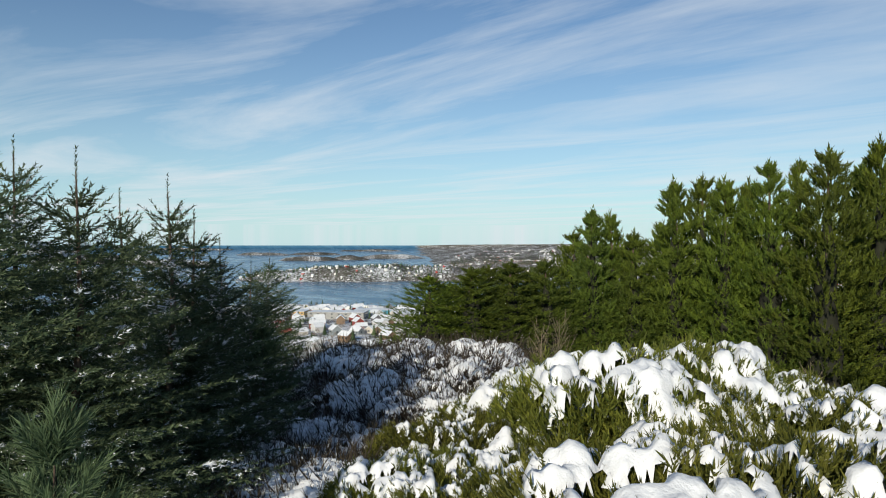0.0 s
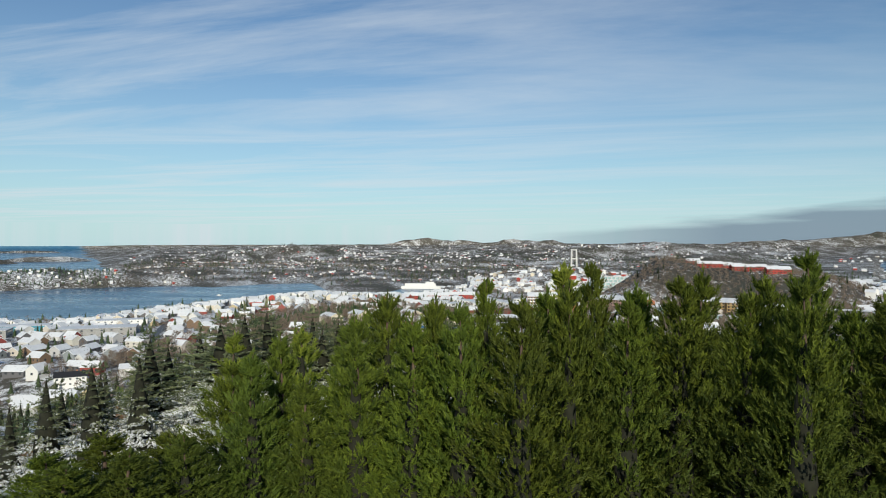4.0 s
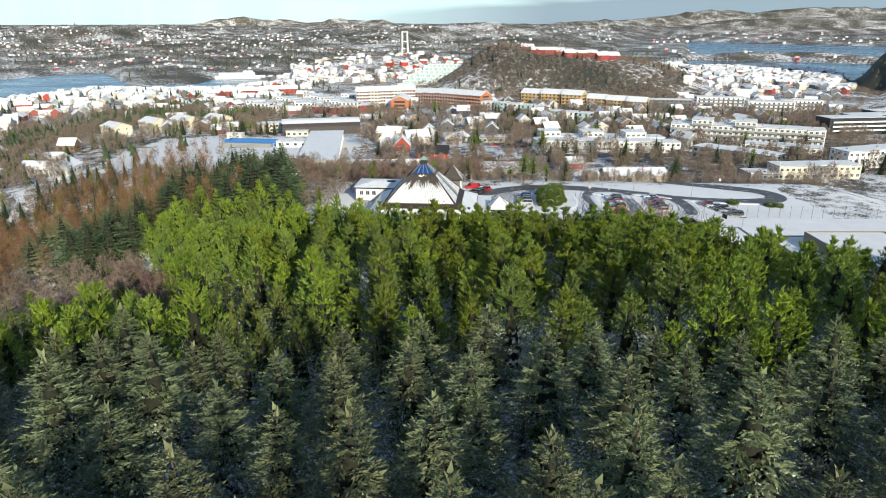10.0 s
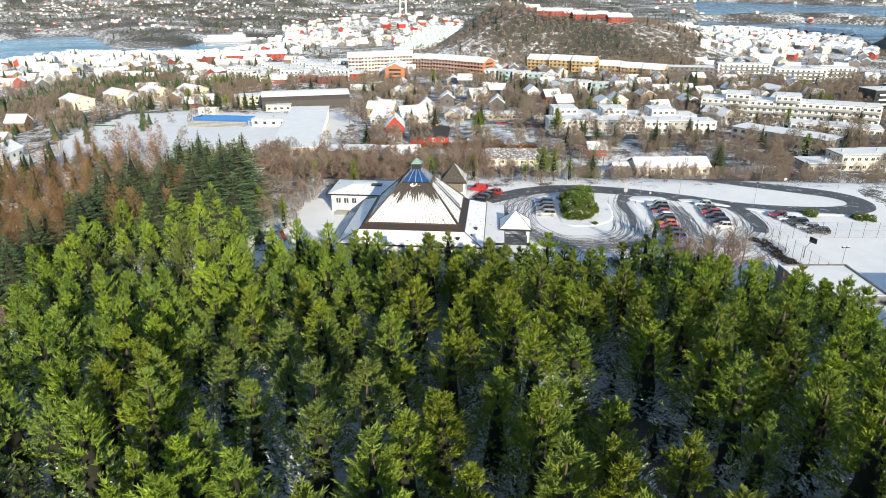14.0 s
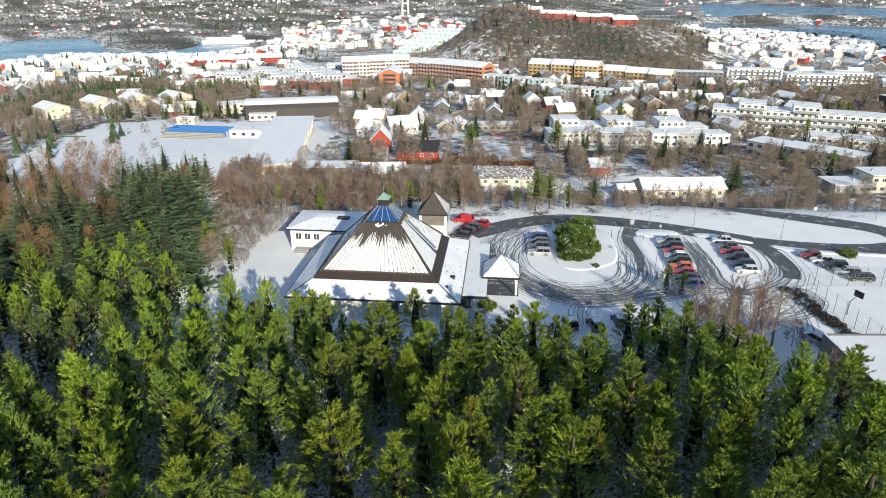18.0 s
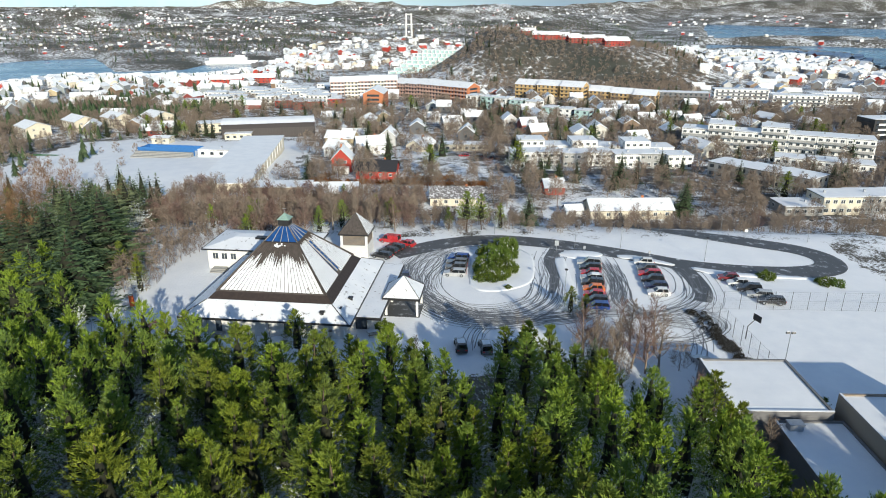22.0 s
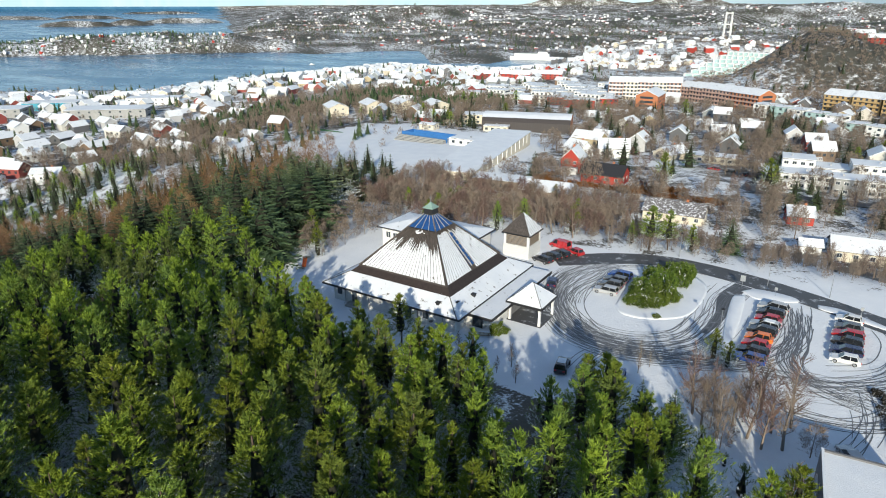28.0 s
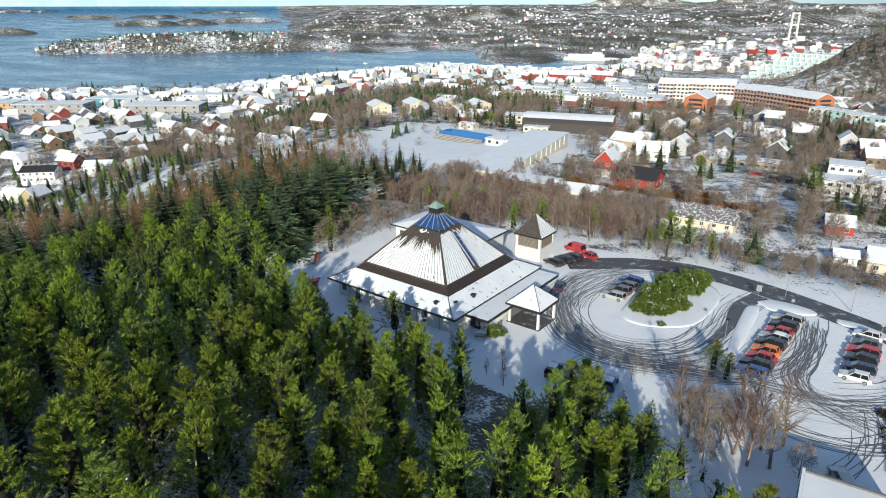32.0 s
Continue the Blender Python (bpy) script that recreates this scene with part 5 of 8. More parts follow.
def bush_meshes(seed, shoots, length, k, width, amount, material, twigs):
    """Foliage and its load of snow. Shoots cluster on the knobs; snow lies in soft ragged pads on top."""
    rng = np.random.default_rng(seed)
    r, a = np.sqrt(rng.uniform(0, 1, shoots)) * 1.02, rng.uniform(0, 6.28, shoots)
    x, y = r * np.cos(a), r * np.sin(a)
    z = lumps(x, y, seed) - np.abs(rng.normal(0, 0.07, shoots))
    P = np.stack([x, y, np.maximum(z, 0.02)], 1)
    D = np.stack([x * 0.7 + rng.normal(0, 0.3, shoots), y * 0.7 + rng.normal(0, 0.3, shoots), 0.55 + rng.uniform(0, 0.5, shoots)], 1)
    V, F, T = brush(P, D, length * rng.uniform(0.6, 1.3, shoots), k, width, rng, 0.5, 0.5)
    # some long shoots and bare twigs stand out above the rest
    if twigs:
        r, a = np.sqrt(rng.uniform(0, 1, twigs)) * 0.95, rng.uniform(0, 6.28, twigs)
        x, y = r * np.cos(a), r * np.sin(a)
        P = np.stack([x, y, lumps(x, y, seed) * 0.7], 1)
        D = np.stack([x * 0.6 + rng.normal(0, 0.3, twigs), y * 0.6 + rng.normal(0, 0.3, twigs), np.full(twigs, 1.0)], 1)
        v, f, t = brush(P, D, rng.uniform(0.25, 0.55, twigs), 5, 0.018, rng, 0.35, 0.6)
        V, F, T = np.concatenate([V, v]), np.concatenate([F, f + len(V)]), np.concatenate([T, t * 0.5])
    foliage = np_mesh("foliage", V, F, material, False, None, None, T)
    g = 120
    gx_, gy_ = np.meshgrid(np.linspace(-1.08, 1.08, g), np.linspace(-1.08, 1.08, g))
    hz = lumps(gx_, gy_, seed, 0.35)
    pad = amount + 0.4 * wob(gx_, gy_, 0.3, seed + 5) + 0.5 * wob(gx_, gy_, 0.11, seed + 6) + 0.4 * wob(gx_, gy_, 0.045, seed + 7) - 1.6 * np.maximum(0, np.hypot(gx_, gy_) - 0.62)
    depth = np.clip(pad, -0.25, 0.9)
    top = hz + 0.03 + 0.08 * np.sign(depth) * np.sqrt(np.abs(depth)) + 0.012 * wob(gx_, gy_, 0.05, seed)
    keep = depth > -0.2
    i, j = np.meshgrid(np.arange(g - 1), np.arange(g - 1), indexing="ij")
    ok = (keep[:-1, :-1] & keep[1:, :-1] & keep[:-1, 1:] & keep[1:, 1:]).ravel()
    q = np.stack([i * g + j, i * g + j + 1, (i + 1) * g + j + 1, (i + 1) * g + j], -1).reshape(-1, 4)[ok]
    used, inv = np.unique(q, return_inverse=True)
    P = np.stack([gx_, gy_, np.maximum(top, 0.0)], -1).reshape(-1, 3)[used]
    snow = np_mesh("snow_load", P, inv.reshape(-1, 4), M_SNOW, True)
    return foliage, snow


JUN = [bush_meshes(200 + i, 9500, 0.075, 7, 0.055, (-0.08, -0.28, 0.02)[i], M_JUNIPER, 0) for i in range(3)]
HEA = [bush_meshes(210 + i, 3000, 0.12, 6, 0.035, (0.3, 0.42, 0.15)[i], M_HEATHER, 300) for i in range(3)]


def juniper(x, y, r, meshes, label, group):
    t = thing("juniper_bush" if meshes is JUN else "heather_bush", pose(x, y, lie(x, y) - 0.1, 0, 0, random.uniform(0, 360)), label, "bush", group)
    t.scale = (r, r, r * random.uniform(0.85, 1.1) * (1.0 if meshes is JUN else 0.85))
    foliage, snow = random.choice(meshes)
    part("foliage", foliage, None, t)
    tagged(part("snow_load", snow, None, t, "soft ragged pads of fresh snow"), kind="stuff")


def from_start(az, d):
    """A place by bearing and distance from the take-off point."""
    return -7.84 + d * math.sin(radians(az)), -6.43 + d * math.cos(radians(az))


for az, d, r in ((-19, 4.2, 1.75), (-32, 4.6, 1.35), (-13, 6.2, 1.9), (-38, 6.4, 1.2), (-4, 4.6, 1.35), (-25, 7.0, 1.9), (-2, 7.2, 1.7), (-44, 5.2, 0.95), (-12, 9.0, 1.6), (4, 5.6, 1.4), (10, 7.8, 1.5), (-33, 8.4, 1.5)):
    juniper(*from_start(az, d), r, JUN, "yellow-green juniper bush weighed down with fresh snow", "junipers at the viewpoint")
for az, d, r in ((-50, 5.0, 0.8), (-55, 6.4, 0.9), (-47, 7.6, 0.9), (-40, 9.2, 0.9), (-61, 5.4, 0.8), (-33, 9.8, 1.0), (-52, 9.0, 0.8), (-25, 10.2, 1.0), (-17, 11.0, 1.0), (-8, 10.6, 1.0), (0, 9.4, 1.0), (14, 9.5, 1.0), (8, 11.5, 1.0), (-44, 12.5, 1.1), (-58, 11.0, 1.0), (-65, 8.0, 0.8), (22, 8, 1.0), (-47, 10.5, 1.2), (-50, 12.5, 1.2), (-45, 14.5, 1.3), (-41, 11, 1.1), (-38, 15, 1.2), (-42, 17, 1.2), (-48, 17, 1.2), (-36, 13, 1.1), (-28, 14.5, 1.1), (-20, 14.8, 1.0)):
    juniper(*from_start(az, d), r, HEA, "brown heather thicket dusted with snow", "heather at the viewpoint")

for x, y in spread(74, 1.1, (-24, 10, -8, 10), lambda x, y: 4.5 < math.hypot(x + 7.8, y + 6.4) < 17 and y > -5, 71):
    juniper(x, y, random.uniform(0.6, 1.0), HEA, "brown heather thicket dusted with snow", "heather at the viewpoint")

NEEDLE = []
for i in range(3):
    V_, F_, T_ = needle_spruce(4.0, 300 + i)
    NEEDLE.append(np_mesh("crown", V_, F_, M_SPRUCE_N, False, None, None, T_))
NTRUNK = trunk_mesh("trunk", 4.0, 0.035, M_BARK)
for az, d, s in ((-78, 5.2, 1.12), (-71, 5.4, 1.05), (-64.5, 6.8, 1.08), (-62.5, 7.4, 1.02), (-68, 8.0, 1.1), (-60.5, 9.5, 1.0), (-75, 8.5, 1.25), (-82, 7, 1.3), (-56.5, 14.0, 0.9), (-58, 10.8, 0.9)):
    x, y = from_start(az, d)
    t = thing("young_spruce", pose(x, y, lie(x, y) - 0.1, 0, 0, random.uniform(0, 360)), "young spruce with sparse leading shoots and snow on its twigs", "tree", "young spruces at the viewpoint")
    s *= 0.76
    t.scale = (s * 1.25, s * 1.25, s)
    part("trunk", NTRUNK, None, t), part("crown", random.choice(NEEDLE), None, t)
# dark spruce needle colour stands in for the shade lying on this pine
kind("youngpine", pine_crown(10, 35, 8, 6, 7, 26, 0.04, 0.27, 0.1, 0.02, 0.6, 0.5, 0.0, 1.0, 0.2), M_SPRUCE_D, 0.09, M_BARK, "young_pine", "young pine with long needles in a shade-dark colour at the viewpoint")
tree("youngpine", *from_start(-72, 3.2), 1.75)
tree("youngpine", *from_start(-57, 9.5), 1.9)
tree("youngpine", -7.0, -2.8, 3.1)
# unseen pines added behind the take-off point to keep the spruces in the shade
for x, y, h in ((-13.2, -16.5, 8.5), (-15.6, -15.2, 8.5), (-18.5, -13.5, 8.0)):
    tree("finepine%d" % random.randrange(3), x, y, h, group="pines at the viewpoint")
# leafless rowan saplings before the pines
for az, d, h in ((-33, 13.5, 1.6), (-31.5, 14, 1.8), (-24, 14.5, 1.4), (-11.5, 16.3, 1.8)):
    x, y = from_start(az, d)
    tree("palebush%d" % random.randrange(2), x, y, h, group="saplings at the viewpoint")

# ---- the chapel ----
CH = pose(-19.2, 226.8, 0, 0, 0, -4.9)
chapel = thing("chapel", CH, "white single-storey chapel with a steep snow-covered pyramid roof", "church")
MW = Build().box(-0.6, 0.6, -0.05, 0.05, -0.65, 0.65, 0).box(-0.5, 0.5, -0.07, -0.05, -0.55, 0.55, 1).box(-0.03, 0.03, -0.085, -0.07, -0.55, 0.55, 0).mesh("window", [M_WALL, M_PANE])
DW = Build().box(-0.6, 0.6, -0.05, 0.05, -0.65, 0.65, 0).box(-0.52, 0.52, -0.07, -0.05, -0.57, 0.57, 1).box(-0.52, 0.52, -0.085, -0.07, -0.02, 0.02, 0).mesh("window", [M_FASCIA, M_PANE])


def window(parent, x, y, z, face, w=1.2, h=1.3, mesh=None, name="window", label=""):
    """A window whose outer side looks to face (degrees, 0 = towards -y)."""
    return part(name, mesh or MW, None, parent, label, at=pose(x, y, z, 0, 0, face) @ Matrix.Diagonal((w / 1.2, 1, h / 1.3, 1)))


H0, H1 = 14.3, 9.3
part("wall", Build().frustum((13.0, 12.7), -0.3, (13.0, 12.7), 3.35), M_BRICKW, chapel, "pale painted brick wall")
low = Build().frustum((H0 + 0.2, H0 - 0.3), 3.42, (10.75, 10.55), 5.2, 0)
part("lower_roof", low, M_SNOW_ROOF, chapel, "shallow lower roof under smooth snow")
fas = Build()
for sx, sy, lx, ly in ((0, -1, H0 + 0.25, 0.09), (0, 1, H0 + 0.25, 0.09), (-1, 0, 0.09, H0 - 0.2), (1, 0, 0.09, H0 - 0.2)):
    cx, cy = sx * (H0 + 0.22), sy * (H0 - 0.28)
    fas.box(cx - lx, cx + lx, cy - ly, cy + ly, 3.12, 3.44)
part("fascia", fas, M_FASCIA, chapel, "black eaves board")
part("clerestory", Build().frustum((10.8, 10.6), 5.12, (9.4, 9.3), 6.3), worn("dark_stained_boards", (0.036, 0.025, 0.021), 0.4, 2.0, 0.7), chapel, "dark boarded band below the pyramid")


def facet(side, u0, u1, t0, t1, lift=0.0):
    """Four points on one face of the pyramid: side 0 front, 1 right, 2 back, 3 left; u across (-1 to 1), t up the slope."""
    def q(u, t):
        hw = 9.35 + (0.75 - 9.35) * t
        z = 6.3 + 9.0 * t
        x, y = u * hw, -hw
        n = Vector((0, -0.72, 0.69)) * lift
        p = Vector((x, y, z)) + n
        a = side * math.pi / 2
        return (p.x * math.cos(a) - p.y * math.sin(a), p.x * math.sin(a) + p.y * math.cos(a), p.z)
    return [q(u0, t0), q(u1, t0), q(u1, t1), q(u0, t1)]


pyr = Build()
pyr.frustum((9.45, 9.45), 6.18, (0.75, 0.75), 15.2)
part("pyramid_roof", pyr, M_DARKROOF, chapel, "dark boarded pyramid roof")
# ridged snow: long strips between the roof ribs, melted from the top on the sunny side
rng = random.Random(5)
for side in range(4):
    n = 24
    for i in range(n):
        b = Build()
        for j in range(3):
            # each strip ends in uneven tongues of melting snow
            u0 = -0.965 + 1.93 * (i + j / 3) / n
            u1 = u0 + 1.93 / n / 3 - (0.006 if j == 2 else 0)
            um = (u0 + u1) / 2
            top = {0: 0.5 + 0.04 * math.sin(i * 0.9) + rng.uniform(-0.09, 0.07) - 0.03 * abs(um), 1: 0.70 - rng.uniform(0, 0.03) - (0.16 * rng.random() if um > 0.2 else 0), 2: 0.71, 3: 0.66 - rng.uniform(0, 0.12)}[side]
            if side == 1 and abs(um) < 0.115:
                continue
            for k in range(3):
                # narrower towards its end
                c0, c1 = (0.012, top * 0.6, top * 0.88)[k], (top * 0.6, top * 0.88, top)[k]
                w0, w1 = (1, 1, 0.8)[k], (1, 0.8, 0.25)[k]
                if side in (1, 2) and rng.random() < 0.85:
                    w0 = w1 = 1
                h = (u1 - u0) / 2
                lo = facet(side, um - h * w0, um + h * w0, c0, c1, 0.05)[:2] + facet(side, um - h * w1, um + h * w1, c0, c1, 0.05)[2:]
                hi = facet(side, um - h * w0, um + h * w0, c0, c1, -0.02)[:2] + facet(side, um - h * w1, um + h * w1, c0, c1, -0.02)[2:]
                b.add(lo + hi, [(0, 1, 2, 3), (4, 5, 1, 0), (5, 6, 2, 1), (6, 7, 3, 2), (7, 4, 0, 3)])
        if b.v:
            part("roof_snow", b, M_SNOW_ROOF, chapel, "strip of melting snow between roof ribs")
    if side == 0:
        b = Build()
        for k in range(7):
            f = facet(0, -0.30 + k * 0.085, -0.30 + (k + 1) * 0.085, 0.675 - 0.018 * math.sin(k), 0.705 + 0.02 * math.sin(k * 2), 0.06)
            b.add(f, [(0, 1, 2, 3)])
        part("roof_snow", b, M_SNOW_ROOF, chapel, "patch of snow left under the skylight")
    # ribs
    for i in range(0, n + 1):
        u = -0.975 + 1.95 * i / n
        b = Build()
        lo, hi = facet(side, u - 0.0035, u + 0.0035, 0.01, 0.735, 0.062), facet(side, u - 0.0035, u + 0.0035, 0.01, 0.735, -0.02)
        b.add(lo + hi, [(0, 1, 2, 3), (4, 5, 1, 0), (5, 6, 2, 1), (6, 7, 3, 2), (7, 4, 0, 3)])
        part("roof_rib", b, M_DARKROOF, chapel)
for k in range(4):
    a = math.radians(45 + 90 * k)
    b = Build()
    b.tube([(9.5 * math.sqrt(2) * math.cos(a), 9.5 * math.sqrt(2) * math.sin(a), 6.3), (0.8 * math.sqrt(2) * math.cos(a), 0.8 * math.sqrt(2) * math.sin(a), 15.25)], [0.17, 0.14], 5)
    part("hip_board", b, M_DARKROOF, chapel)
    c = Build()
    c.tube([(H0 * math.sqrt(2) * math.cos(a), H0 * math.sqrt(2) * math.sin(a), 3.5), (10.7 * math.sqrt(2) * math.cos(a), 10.7 * math.sqrt(2) * math.sin(a), 5.28)], [0.07, 0.07], 5)
    part("hip_flashing", c, M_FASCIA, chapel)
# glazed top of the pyramid
for side in range(4):
    for i in range(4):
        b = Build()
        f = facet(side, -1 + 0.5 * i, -1 + 0.5 * (i + 1), 0.745, 0.985, 0.06)
        g = facet(side, -1 + 0.5 * i, -1 + 0.5 * (i + 1), 0.745, 0.985, 0.0)
        b.add(f + g, [(0, 1, 2, 3), (4, 5, 1, 0), (5, 6, 2, 1), (6, 7, 3, 2), (7, 4, 0, 3)])
        part("skylight_pane", b, M_SKYGLASS, chapel, "blue-reflecting skylight pane")
    for i in range(5):
        lo, hi = facet(side, -1 + 0.5 * i, -1 + 0.5 * i, 0.735, 0.99, 0.1)[0::2]
        part("glazing_bar", Build().tube([lo, hi], [0.07, 0.05], 4), M_CONC, chapel)
    lo, hi = facet(side, -1, 1, 0.74, 0.74, 0.09)[:2]
    part("glazing_bar", Build().tube([lo, hi], [0.08, 0.08], 4), M_FASCIA, chapel)
# the long roof light on the right-hand slope
for i in range(8):
    t0, t1 = 0.07 + 0.072 * i, 0.07 + 0.072 * (i + 1) - 0.008
    b = Build()

    def q(u, t, lift):
        hw = 9.35 - 8.6 * t
        return (hw + 0.72 * lift, u, 6.3 + 9.0 * t + 0.69 * lift)
    b.add([q(-0.4, t0, 0.42), q(0.4, t0, 0.42), q(0.4, t1, 0.42), q(-0.4, t1, 0.42), q(-0.4, t0, 0), q(0.4, t0, 0), q(0.4, t1, 0), q(-0.4, t1, 0)],
          [(0, 1, 2, 3), (4, 5, 1, 0), (5, 6, 2, 1), (6, 7, 3, 2), (7, 4, 0, 3)])
    part("skylight_pane", b, M_SKYGLASS, chapel, "blue-reflecting skylight pane")
for s in (-0.52, 0.52):
    part("glazing_bar", Build().tube([(9.35 - 8.6 * 0.06 + 0.25, s, 6.3 + 9 * 0.06 + 0.25), (9.35 - 8.6 * 0.66 + 0.25, s, 6.3 + 9 * 0.66 + 0.25)], [0.13, 0.13], 4), M_CONC, chapel)
cup = part("cupola", Build().frustum((0.98, 0.98), 14.9, (0.9, 0.9), 16.35), M_FASCIA, chapel, "small dark louvred lantern on the apex")
part("cupola_roof", Build().frustum((1.15, 1.15), 16.35, (0.45, 0.45), 16.95).frustum((0.45, 0.45), 16.95, (0.04, 0.04), 17.4), M_COPPER, cup, "green copper cap")
part("finial", Build().tube([(0, 0, 17.3), (0, 0, 18.6)], [0.05, 0.03], 5).box(-0.3, 0.3, -0.03, 0.03, 18.1, 18.17), M_METAL, cup)
# walls: doors, windows and downpipes of the long front
for x, z, w, h in ((-11.6, 1.9, 1.0, 1.3), (-8.2, 1.45, 1.0, 2.2), (3.6, 1.5, 1.2, 2.1), (7.2, 1.9, 1.0, 1.3)):
    window(chapel, x, -12.76, z, 0, w, h, DW, "window", "dark-framed window")
for x in (-10.2, -4.9, 0.4, 5.6, 10.6):
    part("downpipe", Build().tube([(x, -12.85, 0), (x, -12.85, 3.3)], [0.06, 0.06], 5), M_CONC, chapel)
for x in (-9, -3, 3):
    part("terrace_rail", Build().tube([(x, -14.6, 0.95), (x + 5, -14.6, 0.95)], [0.03, 0.03], 4).tube([(x, -14.6, 0), (x, -14.6, 1)], [0.03, 0.03], 4).tube([(x + 2.5, -14.6, 0), (x + 2.5, -14.6, 1)], [0.03, 0.03], 4), M_METAL, chapel)
part("steps", Build().box(-9.2, -7.2, -13.9, -12.7, 0, 0.5).box(-9.2, -7.2, -14.4, -13.9, 0, 0.3), M_CONC, chapel)
for x, y in ((11.8, -10.4), (12.7, -6.2), (9.4, -12.2)):
    part("roof_vent", Build().box(x - 0.3, x + 0.3, y - 0.3, y + 0.3, 3.7, 4.55).box(x - 0.4, x + 0.4, y - 0.4, y + 0.4, 4.55, 4.68), M_FASCIA, chapel, "black roof vent")
# entrance wing and its lower canopy along the right side
wing = part("entrance_wing", Build().box(12.8, 16.2, -8.6, 13.5, -0.2, 2.85), M_BRICKW, chapel, "white entrance wing")
part("wing_roof", Build().box(13.6, 18.6, -10.6, 13.2, 3.02, 3.24), M_SNOW_ROOF, wing, "flat snow-covered canopy")
part("wing_fascia", Build().box(13.5, 18.75, -10.75, -10.6, 2.75, 3.2).box(18.6, 18.75, -10.75, 13.3, 2.75, 3.2).box(13.5, 18.75, 13.2, 13.35, 2.75, 3.2), M_FASCIA, wing)
part("entrance_door", Build().box(14.0, 15.9, -8.75, -8.6, 0, 2.6, 0).box(14.1, 14.9, -8.79, -8.75, 0.1, 2.5, 1).box(15.0, 15.8, -8.79, -8.75, 0.1, 2.5, 1), [M_FASCIA, M_PANE], wing, "dark glazed door")
for y in (-5, -2.2, 4.4, 8):
    window(wing, 16.24, y, 1.5, 90, 1.6, 2.0, DW)
# porch
porch = part("porch", Build().frustum((3.25, 3.25), 3.55, (0.04, 0.04), 6.5).box(-3.25, 3.25, -3.25, 3.25, 3.42, 3.56), M_SNOW_ROOF, chapel, "small snow-covered pyramid porch", at=pose(20.9, -0.3, 0))
for k in range(4):
    a = math.radians(45 + 90 * k)
    part("hip_board", Build().tube([(3.25 * 1.414 * math.cos(a), 3.25 * 1.414 * math.sin(a), 3.6), (0.1, 0.1, 6.52)], [0.08, 0.06], 4), M_FASCIA, porch)
    part("post", Build().box(-0.19, 0.19, -0.19, 0.19, 0, 3.4), M_WALL, porch, "white porch post", at=pose(2.75 * 1.414 * math.cos(a), 2.75 * 1.414 * math.sin(a), 0))
part("porch_fascia", Build().box(-3.35, 3.35, -3.35, -3.25, 3.15, 3.58).box(-3.35, 3.35, 3.25, 3.35, 3.15, 3.58).box(-3.35, -3.25, -3.25, 3.25, 3.15, 3.58).box(3.25, 3.35, -3.25, 3.25, 3.15, 3.58), M_FASCIA, porch)
part("floor_slab", Build().box(-3.2, 3.2, -3.2, 3.2, 0.0, 0.06), M_ASPHALT, porch, "bare wet paving under the porch")
part("screen", Build().box(-3.0, -2.9, -3, 3, 0.3, 2.9), M_GREYCLAD, porch)
# rear wing
rear = part("rear_wing", Build().box(-22.6, -1.0, 14.6, 25.4, -0.2, 4.5), M_WALL, chapel, "white two-storey rear wing")
part("rear_roof", Build().frustum((11.6, 6.2), 4.62, (6.4, 1.2), 5.7), M_SNOW_ROOF, rear, "low hipped roof under snow", at=pose(-11.8, 20.0, 0))
part("rear_fascia", Build().frustum((11.7, 6.3), 4.4, (11.7, 6.3), 4.64), M_FASCIA, rear, at=pose(-11.8, 20.0, 0))
for i in range(3):
    window(rear, -20.9 + 1.9 * i, 14.56, 2.9, 0, 1.3, 1.5)
for i in range(4):
    window(rear, -22.64, 16.5 + 2.4 * i, 2.9, -90, 1.3, 1.5)
part("roof_vent", Build().box(-13.5, -11.0, 18, 19.4, 5.3, 5.9), M_FASCIA, rear)
for i in range(3):
    part("step", Build().box(-21.5, -18.5, 13.0 - 0.4 * i, 14.6, 0, 0.55 - 0.17 * i), M_CONC, rear)

